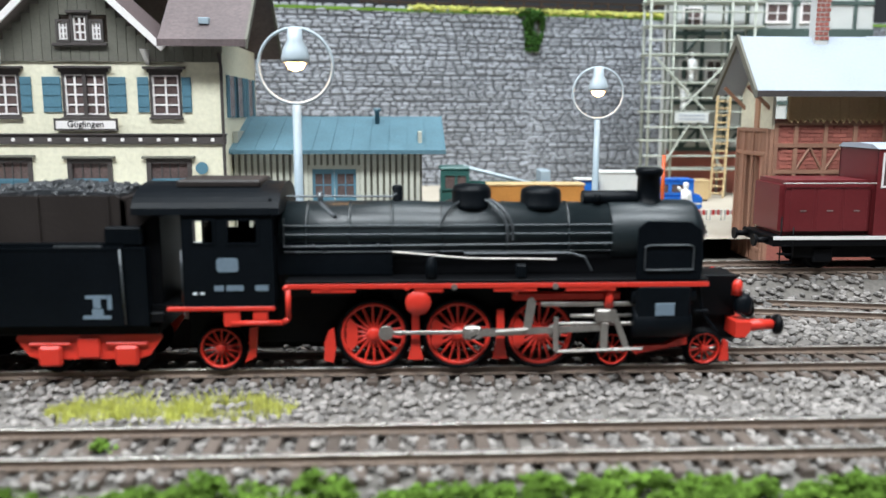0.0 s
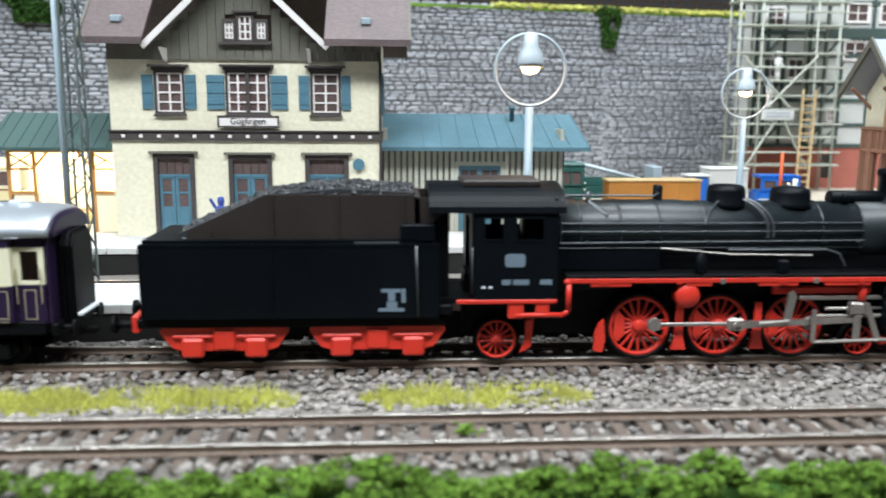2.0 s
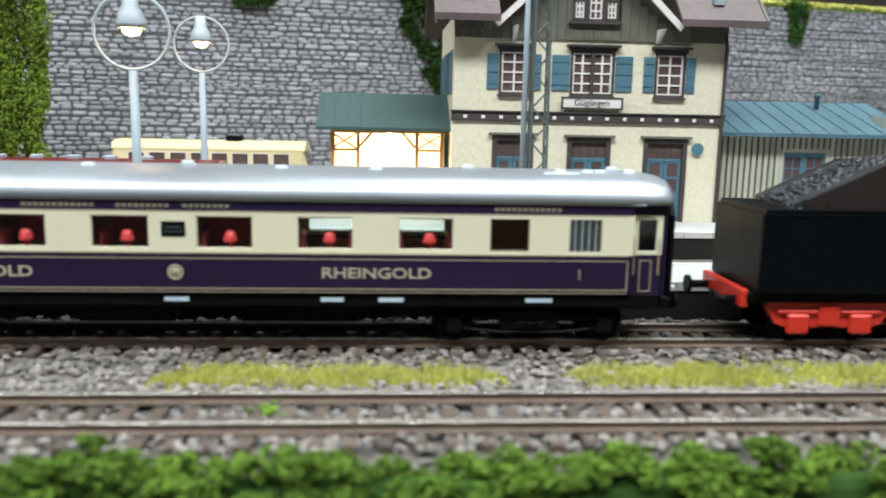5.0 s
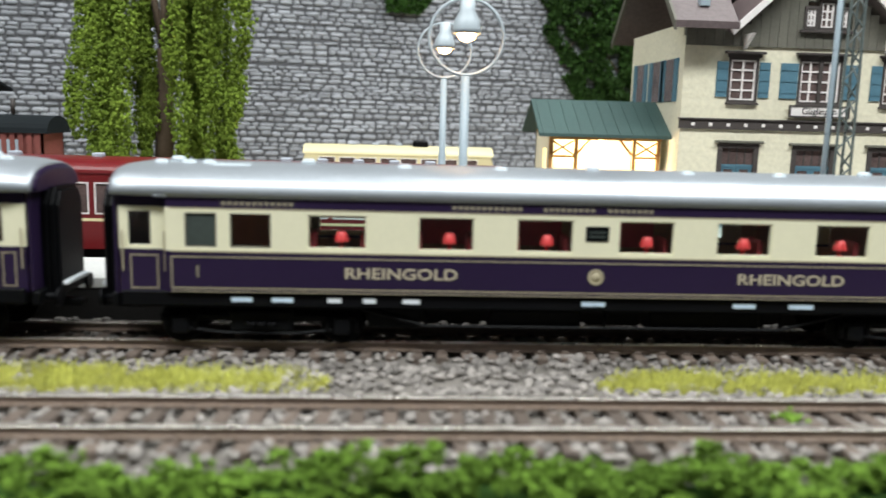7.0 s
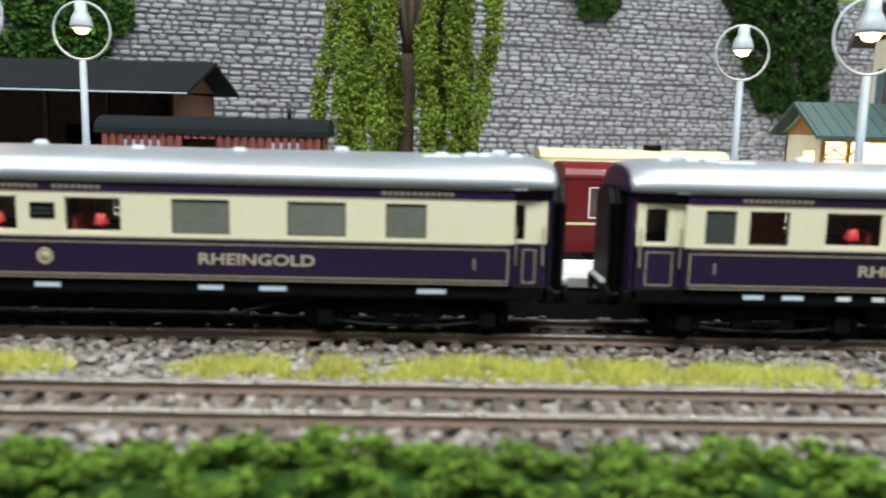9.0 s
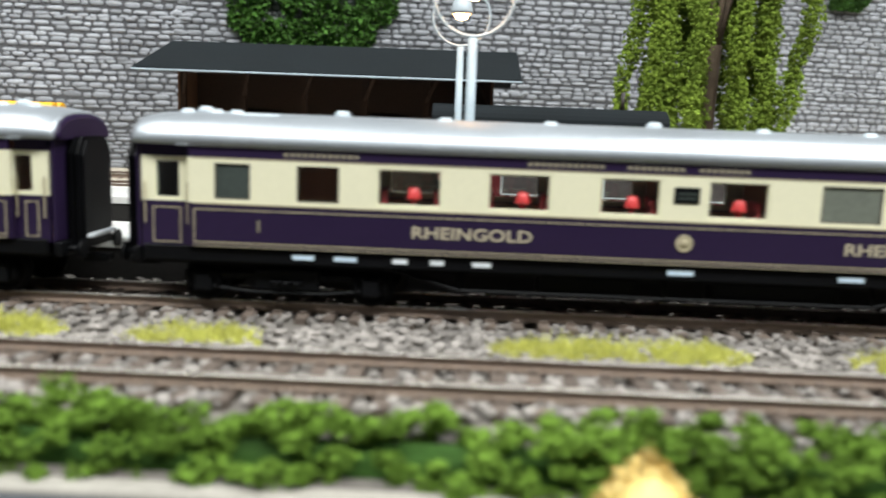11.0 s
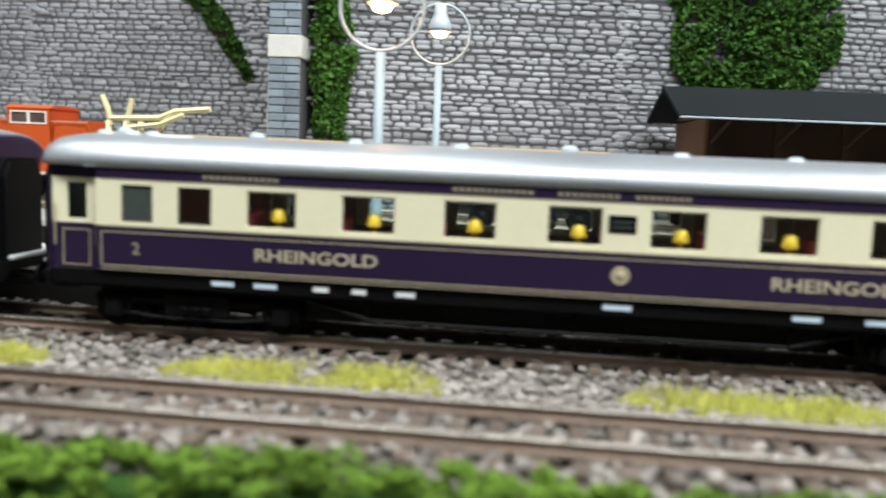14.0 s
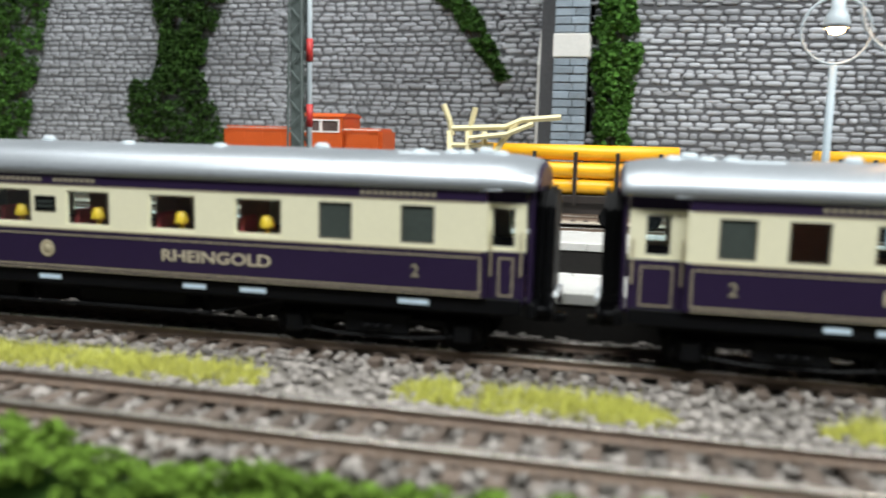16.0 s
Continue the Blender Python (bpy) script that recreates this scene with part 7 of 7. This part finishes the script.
def portal():
    t = thing("stone_pillar", (-1028, 362, 5), "blue-grey squared stone pillar beside a pointed arch", "pillar")
    part("core", box(B(), -1037.6, -1020.6, 351, 384, 4, 170), M["mortar"], t)
    z, k = 6.0, 0
    while z < 150:
        if 92 < z < 97:
            part("cap_block", box(B(), -1039.4, -1019, 349.4, 384, z, z + 13, 0.5), M["kerb"], t, "pale dressed block")
            z += 13.4
            continue
        for i in range(2):
            w0 = -1038.6 + i * 9.2 + (2 if k % 2 else 0) * (i == 1)
            w1 = -1029.7 + (2 if k % 2 else 0) if i == 0 else -1019.8
            part("stone", box(B(), w0, w1, 350 - 0.4 * (k % 3), 352, z, z + 4.0, 0.35), M["bluestone"], t)
        part("stone", box(B(), -1039.0, -1037, 352.2, 383, z, z + 4.0, 0.35), M["bluestone"], t)
        z += 4.6
        k += 1
    part("cap", box(B(), -1041, -1018, 347.6, 386, 170, 174, 0.6), M["kerb"], t)
    a = thing("arch_wall", (-1045, 412, 5), "stone wall with a pointed arch opening", "wall", kind="structure")
    ar = pierced(B(), 384, 446, 4, 178, -1050, -1040, [(392, 428, 4, 92), (397, 423, 92, 106), (403, 417, 106, 116)], "y")
    part("masonry", ar, M["mortar"], a, "grey masonry")
    # black sheet added behind the arch to paint the passage's shade
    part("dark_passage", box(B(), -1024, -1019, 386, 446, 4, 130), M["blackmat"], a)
    part("moulding", pipe(B(), [(-1051, 390, 4), (-1051, 391, 92), (-1051, 399, 108), (-1051, 410, 120), (-1051, 421, 108), (-1051, 429, 92), (-1051, 430, 4)], 1.6), M["kerb"], a, "pale arch moulding")
    lone("wall_corner", box(B(), -1079, -1040, 438, 452, 4, 178), M["mortar"], "grey stone wall return", "wall", kind="structure")


portal()

# ---- terrace above the wall ----
tb = B()
for (xa, ya), (xb, yb) in zip(WALL, WALL[1:]):
    prism(tb, [(xa, ya - 1), (xb, yb - 1), (xb, 900), (xa, 900)], "z", WTOP - 2, WTOP + 0.6)
lone("terrace_ground", tb, M["hedge"], "grassy terrace above the retaining wall", "ground", kind="structure")
fence = thing("terrace_fence", (90, 600, WTOP), "low brown wooden fence on the terrace", "fence")
for x in range(-60, 330, 16):
    y = 592 + (x - 90) * 0.209
    part("post", box(B(), x - 0.8, x + 0.8, y, y + 1.6, WTOP, WTOP + 13), M["darkwood"], fence)
for z in (6, 11):
    part("rail", prism(B(), [(-62, 560.0), (330, 642.4), (330, 643.6), (-62, 561.2)], "z", WTOP + z, WTOP + z + 1.4), M["darkwood"], fence)

# ================= planting =================


def wall_y(x):
    pts = WALL if x > -1040 else WALL_LEFT
    return float(np.interp(x, [p[0] for p in pts], [p[1] for p in pts]))


def climber(name, n, edge, z0, z1, label, thick=7.0, size=1.9):
    """Leaves on a wall; edge(z) gives the left and right limits at a height."""
    p = []
    while len(p) < n:
        z = rng.uniform(z0, z1)
        a, b = edge(z)
        wob = 7 * noise.noise(Vector((z * 0.06, a * 0.01, 1)))
        x = rng.uniform(a + wob, b + wob * 0.7)
        if noise.noise(Vector((x * 0.09, z * 0.09, 5))) < -0.35:
            continue
        mid = 1 - abs((x - a) / max(b - a, 1) - 0.5) * 1.4
        p.append((x, wall_y(x) - 1.5 - rng.uniform(0.2, 1) * thick * max(mid, 0.2) * (1 + 0.5 * noise.noise(Vector((x * 0.12, z * 0.12, 2)))), z))
    v, f = bits(np.array(p), size, kind="leaf")
    v2, f2 = bits(np.array(p[::3]) + np.array([0, 1.5, 0]), size * 0.8)
    t = thing(name, ((edge(z0)[0] + edge(z0)[1]) / 2, wall_y(edge(z0)[0]), z0), label, "climbing plant")
    for q in (0.3, 0.65):
        pts = []
        for z in np.linspace(z0 + 3, z1 - 3, 7):
            a, b = edge(z)
            x = a + (b - a) * (q + 0.15 * math.sin(z * 0.1))
            pts.append((x, wall_y(x) - 1.4, z))
        part("stem", pipe(B(), pts, 0.6, 6), M["bark"], t, "thin brown ivy stem")
    cloud("leaves", np.concatenate([v, v2]), np.concatenate([f, f2 + len(v)]), M["ivy"], t, "small dark green leaves")
    return t


climber("ivy", 9000, lambda z: (-262 + max(0, 118 - z) * 0.55 - max(0, z - 118) * 0.3, -172), 66, 158, "dense dark green ivy on the stone wall beside the station", 10)
climber("ivy", 6500, lambda z: (-802 + max(0, 100 - z), -696 - max(0, 110 - z) * 0.8), 86, 160, "dense green ivy hanging over the wall above the depot", 11)
climber("ivy", 1400, lambda z: (78 + (157 - z) * 0.25, 102 - (157 - z) * 0.12), 124, 160, "small ivy tuft hanging from the wall's top", 6, 1.5)
climber("ivy", 1500, lambda z: (-402 + (157 - z) * 0.5, -350 - (157 - z) * 0.6), 132, 160, "small ivy tuft hanging from the wall's top", 6, 1.5)
climber("ivy", 4200, lambda z: (-1016, -993 + 4 * math.sin(z * 0.08)), 8, 165, "narrow column of dark ivy beside the pillar", 9)
climber("ivy", 2000, lambda z: (-1134 + (150 - z) * 0.78, -1112 + (150 - z) * 0.62), 86, 168, "slanting trail of dark ivy on the wall", 6)
climber("ivy", 7000, lambda z: (-1350 - (18 if z < 85 else 0) + 6 * math.sin(z * 0.07), -1298 + 10 * math.sin(z * 0.05)), 10, 172, "broad column of dark ivy on the wall", 12)
climber("ivy", 4000, lambda z: (-1500, -1452 + (z - 100) * 0.25), 10, 172, "broad column of dark ivy on the far wall", 12)


def willow():
    t = thing("weeping_tree", (-517, 312, 5.5), "weeping tree with long hanging green strands", "tree")
    tb_ = rod(B(), (-517, 312, 5), (-514, 312, 90), 5.5, 10, 4.4)
    for dx, dy, dz in ((-26, -6, 150), (-12, 8, 162), (6, -8, 165), (24, 4, 155), (34, -4, 140), (-34, 2, 136)):
        rod(tb_, (-514, 312, 84), (-514 + dx * 0.25, 312 + dy, 130), 2.4, 7, 1.8)
        rod(tb_, (-514 + dx * 0.25, 312 + dy, 130), (-514 + dx, 312 + dy, dz), 1.8, 7, 0.8)
    part("trunk", tb_, M["bark"], t, "brown trunk and limbs")
    p, q = [], []
    r_ = np.random.default_rng(21)
    curtains = [(-560, 304, 152, 44), (-553, 298, 160, 22), (-545, 306, 128, 26), (-540, 297, 168, 22), (-533, 294, 164, 20), (-528, 303, 172, 24), (-548, 316, 172, 40),
                (-503, 297, 168, 26), (-496, 305, 172, 20), (-489, 296, 162, 34), (-482, 304, 168, 24), (-477, 298, 150, 20), (-486, 316, 165, 22), (-532, 318, 174, 30), (-500, 318, 174, 30), (-521, 321, 172, 24), (-509, 321, 174, 22), (-515, 324, 170, 40)]
    for sx, sy, top, low in curtains:
        z, x, y = top, sx, sy
        while z > low:
            rad = r_.uniform(4.4, 7.4) * (0.6 + 0.45 * min(1, (z - low) / 30))
            m = int(60 + rad * 16)
            g = r_.normal(0, 1, (m, 3))
            g *= (r_.uniform(0.55, 1.0, m) / np.linalg.norm(g, axis=1))[:, None] * np.array([rad, rad * 0.9, rad * 1.7])
            g += np.array([x, y, z])
            p.extend(g[: m // 2].tolist())
            q.extend(g[m // 2:].tolist())
            z -= r_.uniform(4, 8.5)
            x += r_.normal(0, 1.7) + 0.12 * (sx - x)
            y += r_.normal(0, 1.2)
    for _ in range(2600):
        a, k = r_.uniform(0, 6.283), r_.uniform(0.2, 1) ** 0.5
        q.append((-516 + 44 * k * math.cos(a), 308 + 18 * k * math.sin(a), 163 + 14 * (1 - k * k) + r_.normal(0, 2)))
    v, f = bits(np.array(p), 0.85, 1.25)
    v2, f2 = bits(np.array(q), 1.0, kind="leaf")
    cloud("crown", np.concatenate([v, v2]), np.concatenate([f, f2 + len(v)]), M["tree"], t, "crumbly olive-green hanging foliage")
    t.location += Vector((2, 20, 0)) * K


willow()


def hedge():
    p, q = [], []
    x = -1260.0
    while x < 330:
        h = 5.6 + 4.4 * noise.noise(Vector((x * 0.030, 0, 0))) + 3.0 * noise.noise(Vector((x * 0.09, 3, 0)))
        if noise.noise(Vector((x * 0.02, 0, 7))) < -0.42:
            h *= 0.45
        h = max(h, 0.6)
        w = 5.4 + 2.4 * noise.noise(Vector((x * 0.06, 9, 0)))
        for _ in range(4):
            a = rng.uniform(0.0, 3.95)
            k = rng.uniform(0.55, 1.0)
            c = np.array([x + rng.uniform(-1.5, 1.5), -22.5 + w * k * math.cos(a), -8.6 + (h + 4.6) * 0.84 * k * math.sin(a)])
            rad = rng.uniform(1.1, 2.7)
            g = rng.normal(0, 1, (56, 3))
            g *= (rng.uniform(0.5, 1.0, 56) * rad / np.linalg.norm(g, axis=1))[:, None]
            g = g * np.array([1.35, 1.0, 0.8]) + c
            p.extend(g[:16].tolist())
            q.extend(g[16:].tolist())
        x += 1.9
    t = thing("hedge", (-465, -22.5, -9), "low bright green foam hedge along the layout's edge", "hedge")
    v, f = bits(np.array(p), 0.62, 0.9)
    v2, f2 = bits(np.array(q), 0.85, kind="leaf")
    cloud("foliage", np.concatenate([v, v2]), np.concatenate([f, f2 + len(v)]), M["hedge"], t, "crumbly bright green foliage")
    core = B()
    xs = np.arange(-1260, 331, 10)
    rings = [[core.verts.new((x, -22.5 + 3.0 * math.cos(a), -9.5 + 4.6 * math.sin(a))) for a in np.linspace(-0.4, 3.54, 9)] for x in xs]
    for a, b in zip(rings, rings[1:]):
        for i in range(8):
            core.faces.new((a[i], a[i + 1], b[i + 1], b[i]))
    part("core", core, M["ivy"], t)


hedge()


TUFTS = [(-212, -131), (-114, -51), (-332, -247), (-231, -178), (-505, -396), (-640, -583), (-561, -426), (-860, -807), (-790, -734), (-722, -690), (-1000, -981), (-955, -894), (-1146, -1066), (-1038, -985)]


def tufts():
    vs, fs, n = [], [], 0
    r_ = np.random.default_rng(33)
    for x0, x1 in TUFTS:
        for _ in range(int((x1 - x0) * 58)):
            x = r_.uniform(x0, x1)
            edge_ = min(1, (x - x0) / 8, (x1 - x) / 8)
            y = 33.5 + r_.normal(0, 4.0) * (0.4 + 0.6 * edge_) + 2.5 * noise.noise(Vector((x * 0.05, 0, 0)))
            if noise.noise(Vector((x * 0.11, y * 0.1, 2))) < -0.3:
                continue
            z = bed(x, y) + 0.2
            h, a, l = r_.uniform(1.6, 4.2) * (0.5 + 0.5 * edge_), r_.uniform(0, 6.283), r_.uniform(0.2, 1.8)
            c, s = math.cos(a), math.sin(a)
            w = 0.22
            vs += [(x - w * s, y + w * c, z), (x + w * s, y - w * c, z), (x + l * 0.5 * c, y + l * 0.5 * s, z + h * 0.7), (x + l * c, y + l * s, z + h)]
            fs += [(n, n + 1, n + 2), (n + 1, n + 3, n + 2)]
            n += 4
    cloud("dry_grass", vs, fs, M["grass"], None, "yellow-green static grass tufts between the tracks", "grass")


tufts()
gp = [(rng.uniform(-20, 330), 0, 0) for _ in range(2600)]
gp = [(x, wall_y(x) + rng.uniform(-2, 10), WTOP + rng.uniform(0, 3.2)) for x, _, _ in gp]
v_, f_ = bits(np.array(gp), 1.9, 0.8)
cloud("terrace_turf", v_, f_, M["grass"], None, "yellow-green turf on the wall's top edge", "turf")
wd = [(-300 + rng.normal(0, 1.5), 3 + rng.normal(0, 1.2), -2.4 + abs(rng.normal(0, 0.8))) for _ in range(16)] + [(-88 + rng.normal(0, 1.6), 1 + rng.normal(0, 1.2), -2.4 + abs(rng.normal(0, 0.9))) for _ in range(24)]
v_, f_ = bits(np.array(wd), 0.7, 0.9)
cloud("weeds", v_, f_, M["hedge"], None, "small green weeds between the sleepers", "weed")
st = thing("straw_heap", (-619, -31.5, -10.6), "small heap of pale yellow straw by the hedge", "straw")
sp = [(-619 + 7.5 * k * math.cos(a), -31 + 4 * k * math.sin(a), -10.4 + 10 * (1 - k) * h) for a, k, h in zip(rng.uniform(0, 6.283, 900), rng.uniform(0, 1, 900) ** 0.6, rng.uniform(0.5, 1, 900))]
v_, f_ = bits(np.array(sp * 3) + rng.normal(0, 0.5, (2700, 3)), 1.0, kind="leaf")
cloud("straw", v_, f_, M["straw"], st)
part("mound", lathe(B(), [(7, -10.6), (5, -7.4), (2.8, -4.6), (0.8, -3), (0.2, -2.8)], (-619, -31, 0), "z", 14), M["straw"], st)


def motions():
    """Nothing but the camera moves: the train stands at the platform."""


motions()
